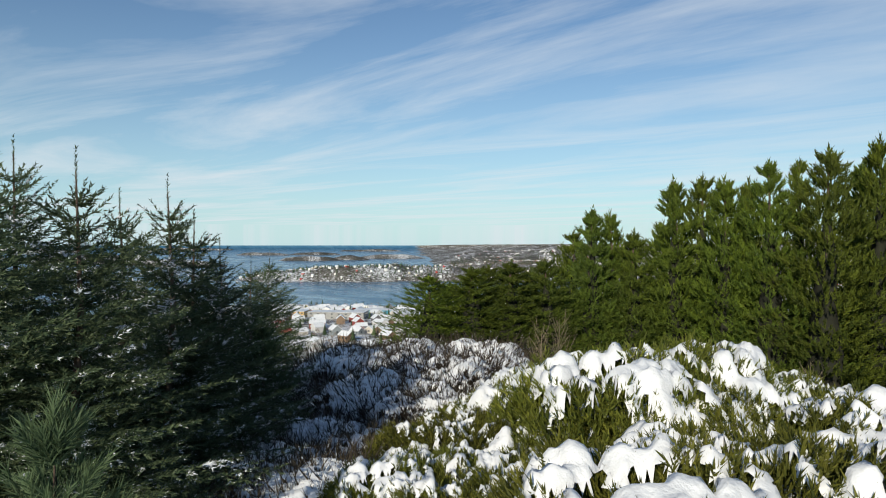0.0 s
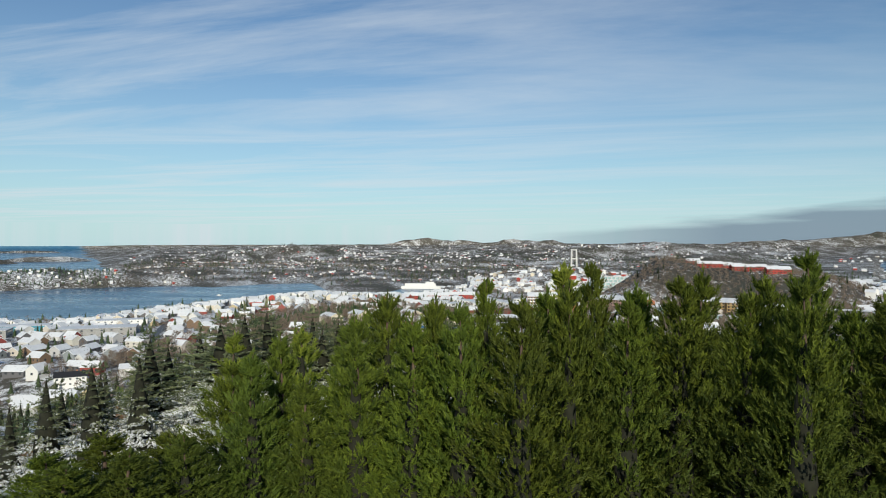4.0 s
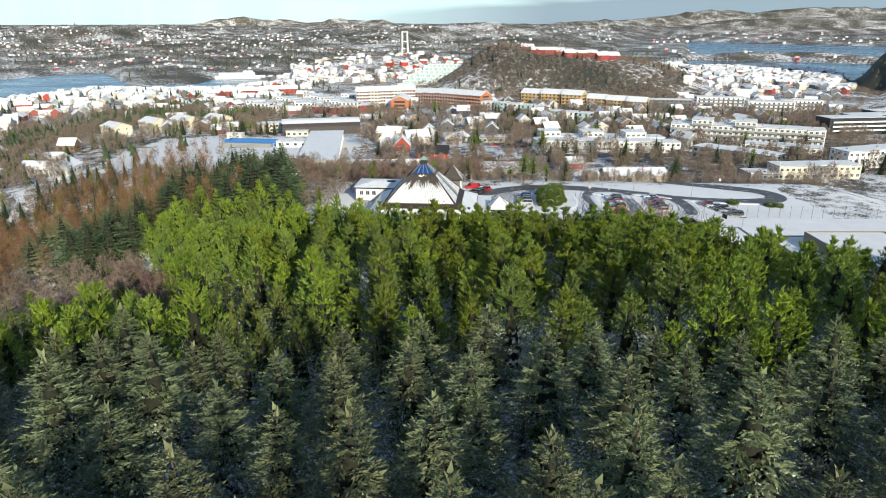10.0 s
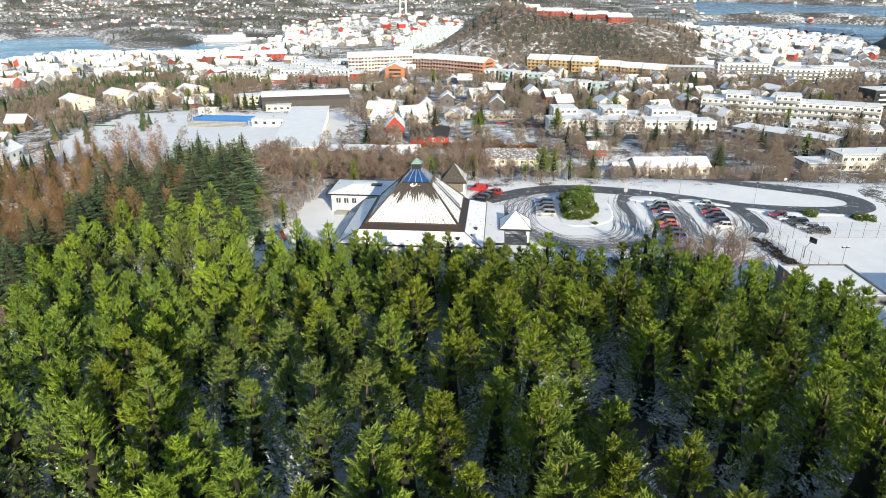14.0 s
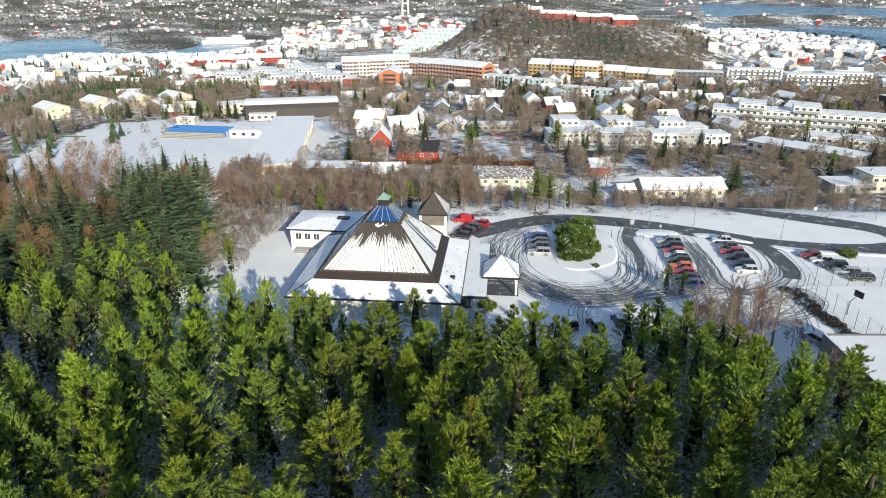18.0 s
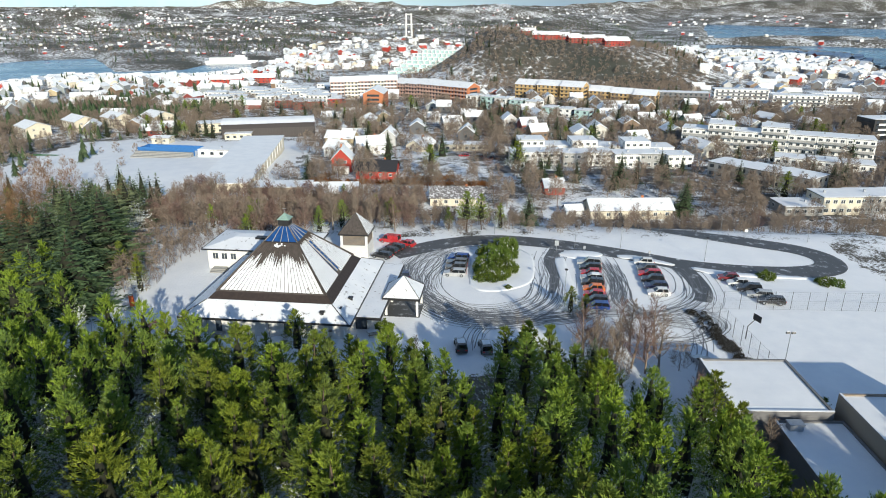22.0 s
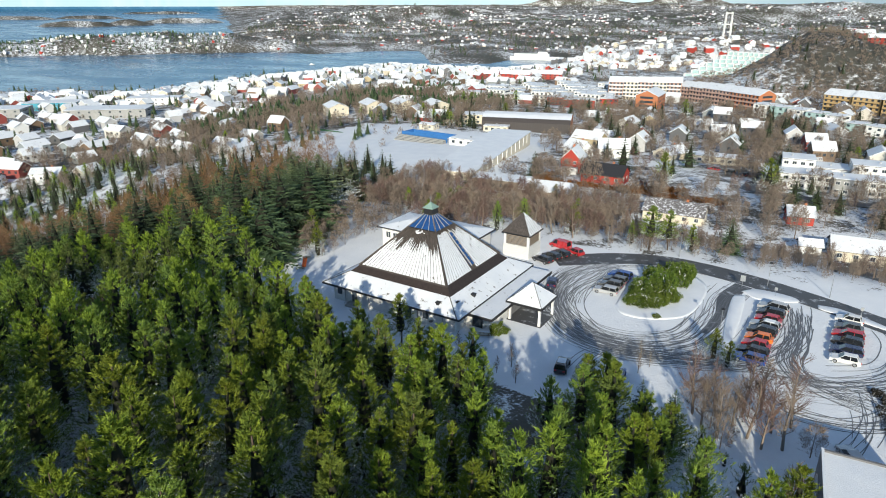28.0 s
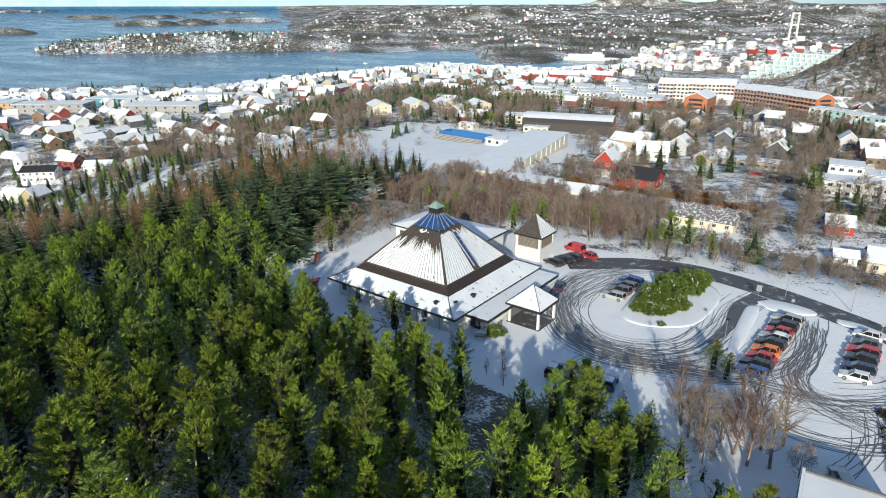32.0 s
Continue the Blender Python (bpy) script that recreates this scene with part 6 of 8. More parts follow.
# bell tower
tower = thing("bell_tower", CH @ pose(6.0, 26.8, 0), "square white bell tower with louvres and a dark pyramid roof", "tower")
part("base", Build().frustum((3.0, 3.0), -0.2, (3.0, 3.0), 2.75), M_BRICKW, tower, "white lower walls")
part("belfry", Build().frustum((2.75, 2.75), 2.75, (2.75, 2.75), 5.3), M_GREYCLAD, tower, "dark louvred belfry")
for k in range(4):
    for i in range(9):
        part("louvre", Build().box(-2.3, 2.3, -2.95, -2.72, 2.95 + 0.26 * i, 3.05 + 0.26 * i), M_WOODGREY, tower, at=pose(0, 0, 0, 0, 0, 90 * k))
    part("corner_post", Build().box(2.45, 2.95, -2.95, -2.45, 2.7, 5.3), M_WALL, tower, "white corner post", at=pose(0, 0, 0, 0, 0, 90 * k))
    part("roof_slope", Build().add([(-3.3, -3.3, 5.3), (3.3, -3.3, 5.3), (0, 0, 9.4), (0, 0, 5.3)], [(0, 1, 2), (1, 0, 3)]), M_SNOW_ROOF if k == 1 else M_DARKROOF, tower, at=pose(0, 0, 0, 0, 0, 90 * k))
    for i in range(8):
        u = -2.9 + 5.8 * i / 7
        part("roof_rib", Build().tube([(u, -3.3, 5.36), (u * 0.08, -3.3 * 0.08, 9.1)] if abs(u) < 0.1 else [(u, -3.3, 5.36), (u, -abs(u) - 0.02, 5.36 + (3.3 - abs(u)) / 3.3 * 4.0)], [0.05, 0.05], 4), M_DARKROOF, tower, at=pose(0, 0, 0, 0, 0, 90 * k))
    part("fascia", Build().box(-3.35, 3.35, -3.38, -3.3, 5.1, 5.38), M_FASCIA, tower, at=pose(0, 0, 0, 0, 0, 90 * k))

# in the yard
bench = thing("picnic_table", pose(-2.8, 214.6, 0, 0, 0, 20), "grey wooden picnic table with snow on its top", "table")
part("tabletop", Build().box(-0.95, 0.95, -0.38, 0.38, 0.7, 0.76), M_WOODGREY, bench)
part("snow_layer", Build().box(-0.93, 0.93, -0.36, 0.36, 0.765, 0.84), M_SNOW, bench, "layer of snow")
for s in (-1, 1):
    part("seat", Build().box(-0.95, 0.95, s * 0.72 - 0.14, s * 0.72 + 0.14, 0.42, 0.47), M_WOODGREY, bench)
    part("leg", Build().tube([(s * 0.7, -0.75, 0), (s * 0.7, -0.2, 0.72)], [0.05, 0.05], 4).tube([(s * 0.7, 0.75, 0), (s * 0.7, 0.2, 0.72)], [0.05, 0.05], 4), M_WOODGREY, bench)
swing = thing("swing_frame", pose(-48.5, 215.5, 0, 0, 0, 10), "metal swing frame in the snowy yard", "swing")
for s in (-1.6, 1.6):
    for d in (-0.8, 0.8):
        part("leg", Build().tube([(s, d, 0), (s, 0, 2.3)], [0.05, 0.05], 5), M_METAL, swing)
part("crossbar", Build().tube([(-1.7, 0, 2.3), (1.7, 0, 2.3)], [0.05, 0.05], 5), M_METAL, swing)
slide = thing("play_slide", pose(-48.4, 225.6, 0, 0, 0, 30), "orange plastic slide half buried in snow", "slide")
part("chute", Build().add([(-0.3, -1.4, 0.15), (0.3, -1.4, 0.15), (0.3, 1.2, 1.2), (-0.3, 1.2, 1.2), (-0.42, -1.4, 0.4), (-0.42, 1.2, 1.5), (0.42, -1.4, 0.4), (0.42, 1.2, 1.5)], [(0, 1, 2, 3), (4, 0, 3, 5), (1, 6, 7, 2)]), M_ORANGE, slide)
part("leg", Build().tube([(-0.3, 1.1, 0), (-0.3, 1.2, 1.3)], [0.05, 0.05], 5).tube([(0.3, 1.1, 0), (0.3, 1.2, 1.3)], [0.05, 0.05], 5), M_METAL, slide)
boat = thing("play_boat", pose(-40.8, 216.2, 0, 0, 0, 70), "small red and yellow play boat standing in snow", "toy")
part("hull", Build().add([(-1.1, -0.5, 0), (0.8, -0.5, 0), (1.3, 0, 0.1), (0.8, 0.5, 0), (-1.1, 0.5, 0), (-1.2, -0.65, 0.7), (0.9, -0.65, 0.7), (1.7, 0, 0.95), (0.9, 0.65, 0.7), (-1.2, 0.65, 0.7)], [(0, 1, 6, 5), (1, 2, 7, 6), (2, 3, 8, 7), (3, 4, 9, 8), (4, 0, 5, 9), (5, 6, 7, 8, 9)]), CAR["red"], boat, "red hull")
part("mast", Build().tube([(0, 0, 0.6), (0, 0, 1.7)], [0.06, 0.04], 5), M_ORANGE, boat)
bush_vf = shrub_vf(230, 2400, 1.0, 0.9, 0.11, 0.036, 4, 0.8)
RHO = np_mesh("foliage", *bush_vf, M_RHODO)


def round_bush(x, y, r, h, label, group=""):
    t = thing("evergreen_bush", pose(x, y, lie(x, y), 0, 0, random.uniform(0, 360)), label, "bush", group)
    t.scale = (r, r, h)
    part("foliage", RHO, None, t)
    tagged(part("snow_flecks", FLECKS[random.randrange(2)], None, t, "thin flecks of snow"), kind="stuff")


FLECKS = [bush_meshes(220 + i, 10, 0.1, 2, 0.05, -0.38, M_RHODO, 0)[1] for i in range(2)]
for x, y, r, h in ((17.5, 243, 3.0, 3.2), (19.2, 247.5, 3.3, 3.5), (21.3, 252.5, 3.2, 3.4), (17.2, 238.8, 2.4, 2.6), (20.8, 242.5, 2.6, 3.0), (18.0, 250.5, 2.6, 3.0), (22.6, 256, 2.2, 2.6), (20, 239.5, 1.6, 1.8)):
    round_bush(x, y, r, h, "big glossy green rhododendron with flecks of snow on the roundabout", "rhododendrons on the roundabout")
round_bush(-1.2, 216.8, 1.5, 1.5, "green rhododendron beside the chapel entrance")
round_bush(73.3, 240.6, 1.7, 1.4, "round green bush in the snow by the road")
for x, y in ((83.4, 238), (85.3, 237.6)):
    round_bush(x, y, 1.7, 1.2, "low spreading green bush in the snow by the road")
round_bush(21.0, 234.5, 0.7, 0.6, "small green bush on the roundabout")

# ---- road, car park, tracks ----
def smooth_line(pts, n=8):
    out = []
    P = [Vector((*p, 0)) for p in pts]
    for i in range(len(P) - 1):
        a, b, c, d = P[max(i - 1, 0)], P[i], P[i + 1], P[min(i + 2, len(P) - 1)]
        for k in range(n):
            t = k / n
            out.append(0.5 * ((2 * b) + (c - a) * t + (2 * a - 5 * b + 4 * c - d) * t * t + (3 * b - a - 3 * c + d) * t ** 3))
    return out + [P[-1]]


def ribbon(line, width, lift, b=None, drape=True, thick=0.0):
    b = b or Build()
    vs, fs = [], []
    n = len(line)
    for i, p in enumerate(line):
        d = (line[min(i + 1, n - 1)] - line[max(i - 1, 0)]).normalized()
        s = Vector((d.y, -d.x, 0))
        w = width(i / (n - 1)) if callable(width) else width
        for k in (-0.5, -0.17, 0.17, 0.5):
            q = p + s * w * k
            vs.append((q.x, q.y, (lie(q.x, q.y) if drape else 0.0) + lift))
    for i in range(n - 1):
        for k in range(3):
            a = i * 4 + k
            fs.append((a, a + 1, a + 5, a + 4))
    return b.add(vs, fs)


ROAD = smooth_line(((-3, 252), (3, 256), (10, 260), (20, 262.3), (34, 259.3), (48, 253.2), (59, 247.2), (70, 244.3), (81, 243.6), (88.5, 246), (90.5, 251.5), (87, 257), (78, 262), (66, 269), (56, 279), (50, 290), (56, 300), (72, 300), (95, 303), (125, 318), (160, 350), (185, 380)), 8)
solid("road", ribbon(ROAD, 6.2, 0.05), M_ASPHALT, "dark wet asphalt road with slush along its edges", "road", kind="structure")
LOOP = smooth_line(((33, 256.5), (30.5, 248), (30.2, 238), (27.5, 228), (20, 222.5), (11, 223.5), (5, 231), (3.2, 240), (5, 250), (10, 257.5)), 10)
solid("car_park_loop", ribbon(LOOP, lambda t: 4.6 - 2.2 * math.sin(t * math.pi), 0.018), M_SLUSH, "slushy driving loop round the bushes", "pavement", kind="structure")
solid("car_park_lane", ribbon(smooth_line(((57, 249), (58.5, 241), (58, 233), (56.5, 229)), 8), lambda t: 4.4 - 1.5 * t, 0.03), M_ASPHALT, "bare wet asphalt between parked cars", "pavement", kind="structure")
solid("loop_asphalt", ribbon(smooth_line(((33.5, 256), (31, 249), (30.8, 240), (29, 232)), 8), lambda t: 3.4 - 2.2 * t, 0.03), M_ASPHALT, "bare wet asphalt on the loop", "pavement", kind="structure")

# tyre tracks pressed into the snow, as fine dark ribbons
tr = random.Random(9)
tracks = Build()


def track(line, n, spreadw, gauge=1.5, lift=0.026):
    for _ in range(n):
        off, sway, ph = tr.gauss(0, spreadw), tr.uniform(0.2, 1.1), tr.uniform(0, 6)
        a = tr.randrange(0, max(1, len(line) // 2))
        e = tr.randrange(a + len(line) // 3, len(line) + 1) if a + len(line) // 3 < len(line) else len(line)
        for g in (-gauge / 2, gauge / 2):
            seg, m = [], len(line)
            for i in range(a, min(e, m)):
                d = (line[min(i + 1, m - 1)] - line[max(i - 1, 0)]).normalized()
                s = Vector((d.y, -d.x, 0))
                seg.append(line[i] + s * (off + g + sway * math.sin(i * 0.18 + ph)))
            if len(seg) > 2:
                ribbon(seg, tr.uniform(0.06, 0.16), lift + tr.uniform(0, 0.012), tracks, False)


track(LOOP, 36, 2.2)
track(smooth_line(((33, 257), (24, 259), (12, 257), (4, 250), (1.5, 243), (3, 233), (9, 226), (16, 222), (25, 222), (38, 224), (52, 224), (60, 226)), 8), 16, 1.0)
track(smooth_line(((-2, 254), (3, 252), (8, 250), (5, 240), (6, 232)), 8), 8, 1.2)
track(smooth_line(((42.5, 251), (42.8, 243), (42.3, 235), (41.5, 228), (45, 222), (52, 219)), 8), 22, 1.0)
track(smooth_line(((44, 248), (43, 236), (36, 225), (26, 221), (16, 219), (8, 222)), 8), 14, 1.2)
track(smooth_line(((57.5, 248), (58.5, 240), (56, 230), (48, 224), (38, 222)), 8), 16, 1.2)
track(smooth_line(((50, 224), (51, 216), (49, 208), (46, 203)), 8), 6, 0.8)
track(smooth_line(((52, 226), (56, 220), (50, 214), (42, 214), (40, 220), (46, 225)), 8), 7, 1.2)
track(smooth_line(((18, 222), (14, 216), (13, 210)), 6), 4, 0.8)
solid("tyre_tracks", tracks, M_TRACK, "criss-crossing dark tyre tracks in the car park snow", "tracks", kind="stuff")


def kerb_bed(pts, label, h=0.16):
    line = smooth_line(pts + (pts[0],), 6)[:-1]
    c = sum(line, Vector()) / len(line)
    n = len(line)
    vs = [(p.x, p.y, -0.1) for p in line] + [(p.x, p.y, h * 0.6) for p in line] + [(c.x + (p.x - c.x) * 0.93, c.y + (p.y - c.y) * 0.93, h) for p in line] + [(c.x, c.y, h + 0.05)]
    fs = []
    for i in range(n):
        j = (i + 1) % n
        fs += [(i, j, n + j, n + i), (n + i, n + j, 2 * n + j, 2 * n + i), (2 * n + i, 2 * n + j, 3 * n)]
    solid("kerb_bed", Build().add(vs, fs), M_SNOW, label, "kerb", "snowy beds in the car park", m=None, smooth=True)


kerb_bed(((13.5, 236), (15.5, 233), (20, 233), (25.5, 237), (27.3, 245), (27, 253), (22, 258.3), (16, 256), (13.6, 246)), "snow-covered roundabout bed with a stone kerb", 0.06)
kerb_bed(((33.3, 253), (36, 255.3), (41.5, 254.6), (43, 252.6), (40, 251), (36, 250.6)), "oval snow bed at the head of a car row")
kerb_bed(((33.0, 251), (34.2, 249), (33.4, 229.5), (32.4, 228.5), (31.8, 238), (32, 249)), "long narrow snow bed beside parked cars")
kerb_bed(((46, 252.7), (50, 252.4), (56.5, 248), (56, 246.8), (50, 249.6), (46.4, 250.8)), "oval snow bed at the head of a car row")
kerb_bed(((60, 246), (66, 243.2), (80, 241.2), (81, 240), (66, 241.4), (60.5, 244)), "long snow bed along the road")

# signs and lamp posts
def lamp_post(x, y, h=5.2):
    z = lie(x, y)
    t = thing("street_lamp", pose(x, y, z), "slim grey street lamp with a small round head", "lamp", "lamps round the car park")
    part("pole", Build().tube([(0, 0, -0.2), (0, 0, h)], [0.07, 0.045], 6), M_METAL, t)
    part("lamp_head", Build().frustum((0.22, 0.22), h, (0.3, 0.3), h + 0.16).frustum((0.3, 0.3), h + 0.16, (0.06, 0.06), h + 0.3), M_FASCIA, t, "dark lamp hood")
    part("collar", Build().tube([(0, 0, 0), (0, 0, 0.5)], [0.1, 0.1], 6), M_METAL, t)


for x, y in ((31.4, 231.2), (37.5, 256.5), (5, 264.5), (48, 257.5), (64, 249.5), (-8, 206), (92, 262), (76, 272), (20, 266.5)):
    lamp_post(x, y)


def sign_post(x, y, w, h, z, m_, label):
    t = thing("sign_post", pose(x, y, lie(x, y), 0, 0, 4), label, "sign", "signs by the road")
    part("post", Build().tube([(0, 0, -0.1), (0, 0, z + h)], [0.035, 0.035], 5), M_METAL, t)
    part("board", Build().box(-w / 2, w / 2, -0.03, 0.03, z, z + h), m_, t)


sign_post(33.2, 257.6 - 2.6, 0.9, 1.2, 1.3, M_METAL, "grey back of an information board on a post")
sign_post(39.0, 253.2, 0.5, 0.6, 1.3, M_METAL, "small grey sign on a post")
sign_post(52.5, 250.6, 0.5, 0.6, 1.3, M_METAL, "small grey sign on a post")
sign_post(78.5, 263.8, 0.7, 0.7, 1.8, M_WALL, "small sign on a post at the bend")

# ---- cars ----
def car_parts(length, w, h, estate=False, van=False):
    """Body, glass and roof of a car with its nose to +x; points by cross-section."""
    L, s = length / 2, w / 2
    zb, zs = 0.24, h * (0.60 if not van else 0.56)
    rear = -0.97 if (estate or van) else -0.80
    body = Build()
    side = [(-L, zb + 0.18), (-L, zs * 0.92), (-L * 0.96, zs), (L * 0.40, zs), (L * 0.86, zs * 0.84), (L, zs * 0.66), (L, zb + 0.12), (L * 0.95, zb), (-L * 0.95, zb)]
    n = len(side)
    vs = [(x, -s * k, z) for k in (1, -1) for x, z in side]
    for i, (x, y, z) in enumerate(vs):
        if z > zs * 0.9:
            vs[i] = (x, y * 0.94, z)
        if abs(x) > L * 0.94:
            vs[i] = (vs[i][0], vs[i][1] * 0.86, vs[i][2])
    body.add(vs, [tuple(range(n)), tuple(range(2 * n - 1, n - 1, -1))] + [(i, n + i, n + (i + 1) % n, (i + 1) % n) for i in range(n)])
    for x in (-L * 0.60, L * 0.62):
        for k in (-1, 1):
            body.tube([(x, k * (s - 0.02), 0.33), (x, k * (s + 0.015), 0.33)], [0.40, 0.38], 10)
    glass = Build()
    f0, f1, r1 = L * (0.44 if not van else 0.62), L * (0.12 if not van else 0.40), rear * L * 0.86
    lo = [(f0, zs - 0.02), (rear * L, zs - 0.02)]
    hi = [(f1, h - 0.05), (r1, h - 0.05)]
    gs = []
    for k in (1, -1):
        gs += [(lo[0][0], -s * 0.92 * k, lo[0][1]), (lo[1][0], -s * 0.92 * k, lo[1][1]), (hi[1][0], -s * 0.76 * k, hi[1][1]), (hi[0][0], -s * 0.76 * k, hi[0][1])]
    glass.add(gs, [(0, 1, 2, 3), (7, 6, 5, 4), (0, 3, 7, 4), (1, 5, 6, 2), (3, 2, 6, 7)])
    roof = Build()
    roof.add([(f1 + 0.05, -s * 0.77, h - 0.06), (r1 - 0.03, -s * 0.77, h - 0.06), (r1 - 0.03, s * 0.77, h - 0.06), (f1 + 0.05, s * 0.77, h - 0.06),
              (f1 - 0.10, -s * 0.62, h), (r1 + 0.12, -s * 0.62, h), (r1 + 0.12, s * 0.62, h), (f1 - 0.10, s * 0.62, h)],
             [(1, 0, 4, 5), (2, 1, 5, 6), (3, 2, 6, 7), (0, 3, 7, 4), (4, 7, 6, 5), (0, 1, 2, 3)])
    pil = Build()
    for k in (1, -1):
        for xa, xb in ((f0, f1), (rear * L, r1), ((f1 + r1) / 2, (f1 + r1) / 2)):
            pil.tube([(xa, -s * 0.925 * k, zs - 0.02), (xb, -s * 0.765 * k, h - 0.05)], [0.045, 0.045], 4)
        if van:
            pil.box(-L * 0.95, L * 0.1, -s * 0.93 if k > 0 else s * 0.80, -s * 0.80 if k > 0 else s * 0.93, zs, h - 0.05)
    return body, glass, roof, pil


WHEEL = Build().tube([(0, -0.1, 0), (0, 0.1, 0)], [0.32, 0.32], 14).mesh("tyre", M_TYRE)
RIMM = Build().tube([(0, -0.115, 0), (0, 0.115, 0)], [0.2, 0.2], 10).mesh("rim", M_RIM)
HEAD = Build().box(-0.06, 0.06, -0.2, 0.2, -0.07, 0.07).mesh("headlight", M_LAMP)
TAILM = Build().box(-0.05, 0.05, -0.16, 0.16, -0.1, 0.1).mesh("tail_light", M_TAIL)
SHAPES = {}


def car(x, y, turn, colour, style="hatch", snow=False, label=""):
    spec = dict(hatch=(4.2, 1.78, 1.48), estate=(4.65, 1.82, 1.5), suv=(4.5, 1.86, 1.66), van=(4.9, 1.95, 1.95), pickup=(5.0, 1.85, 1.8))[style]
    key = (style, colour)
    L, w, h = spec
    if key not in SHAPES:
        b, g, r, p = car_parts(L, w, h, style in ("estate", "suv", "pickup"), style == "van")
        SHAPES[key] = (b.mesh("body", CAR[colour]), g.mesh("glass", M_CARGLASS), r.mesh("roof", CAR[colour]), p.mesh("pillar", CAR[colour]))
    b, g, r, p = SHAPES[key]
    names = dict(hatch="hatchback", estate="estate car", suv="tall family car", van="van", pickup="large estate car")
    t = thing("parked_car", pose(x, y, 0.0, 0, 0, turn), label or "%s %s parked on snow-covered asphalt" % (colour, names[style]), "car", "parked cars")
    part("body", b, None, t), part("window_glass", g, None, t), part("roof", r, None, t), part("window_frame", p, None, t)
    for sx in (-0.60, 0.62):
        for sy in (-1, 1):
            q = part("wheel", WHEEL, None, t, at=pose(sx * L / 2, sy * (w / 2 - 0.08), 0.32))
            part("rim", RIMM, None, q)
    for sy in (-1, 1):
        part("headlight", HEAD, None, t, at=pose(L / 2 - 0.06, sy * w * 0.31, h * 0.43))
        part("tail_light", TAILM, None, t, at=pose(-L / 2 + 0.02, sy * w * 0.33, h * 0.5))
    if snow:
        part("snow_layer", Build().box(-L * 0.30, L * 0.02, -w * 0.33, w * 0.33, h, h + 0.07), M_SNOW, t, "layer of snow on the roof")
    return t


for i, (c, st, sn) in enumerate((("silver", "pickup", False), ("black", "suv", False), ("red", "hatch", False), ("silver", "estate", True), ("black", "suv", False), ("orange", "hatch", False), ("red", "hatch", False), ("black", "estate", False), ("blue", "estate", False))):
    car(38.9 - 0.33 * i, 246.6 - 2.62 * i, 172 + random.uniform(-4, 4), c, st, sn)
for i, (c, st) in enumerate((("white", "hatch"), ("grey", "hatch"), ("red", "estate"), ("black", "suv"), ("navy", "estate"), ("white", "hatch"))):
    car(50.6 - 0.28 * i, 247.6 - 3.05 * i - (0.4 if i else 0), 173 + random.uniform(-4, 4), c, st)
for i, (c, st) in enumerate((("darkred", "hatch"), ("white", "hatch"), ("black", "suv"), ("silver", "estate"), ("black", "estate"))):
    car(65.2 + 0.9 * i, 239.6 - 2.75 * i, 170 + random.uniform(-4, 4), c, st)
for i, (c, st) in enumerate((("blue", "estate"), ("grey", "estate"), ("grey", "suv"), ("silver", "estate"))):
    car(11.4 - 0.25 * i, 249.3 - 2.9 * i, 172 + random.uniform(-3, 3), c, st)
for x, y, c, st in ((-5.2, 250.2, "black", "estate"), (-4.0, 252.8, "black", "suv"), (-2.8, 255.3, "black", "estate"), (-0.4, 257.8, "red", "hatch")):
    car(x, y, 155 + random.uniform(-4, 4), c, st)
car(-4.4, 260.0, 160, "red", "van", label="red delivery van with a snowy roof beside the tower")
car(0.6, 239.6, 100, "navy", "hatch")
car(11.7, 210.6, 96, "black", "suv", True)
car(15.6, 210.2, 98, "grey", "suv", True)
car(19.8, 211.6, 95, "blue", "hatch", True, "snow-covered small blue car under the pines")
car(48.6, 206.0, 112, "silver", "estate")

# ---- low grey school blocks and the sports court ----
def flat_block(name, x0, x1, y0, y1, z0, z1, wall_m, label, par=0.35):
    t = thing(name, pose((x0 + x1) / 2, (y0 + y1) / 2, z0), label, "building", "grey school blocks")
    w, d, h = x1 - x0, y1 - y0, z1 - z0
    part("wall", Build().box(-w / 2, w / 2, -d / 2, d / 2, -0.6, h - par), wall_m, t)
    p = Build()
    for a, b_, c, e in ((-w / 2, w / 2, -d / 2, -d / 2 + 0.3), (-w / 2, w / 2, d / 2 - 0.3, d / 2), (-w / 2, -w / 2 + 0.3, -d / 2 + 0.3, d / 2 - 0.3), (w / 2 - 0.3, w / 2, -d / 2 + 0.3, d / 2 - 0.3)):
        p.box(a, b_, c, e, h - par, h)
    part("parapet", p, wall_m, t)
    part("parapet_snow", Build().box(-w / 2, w / 2, -d / 2, -d / 2 + 0.28, h + 0.004, h + 0.08).box(-w / 2, -w / 2 + 0.28, -d / 2 + 0.28, d / 2, h + 0.004, h + 0.08), M_SNOW, t)
    part("roof_snow", Build().box(-w / 2 + 0.3, w / 2 - 0.3, -d / 2 + 0.3, d / 2 - 0.3, h - par, h - par + 0.14), M_SNOW, t, "smooth untouched snow on the flat roof")
    return t


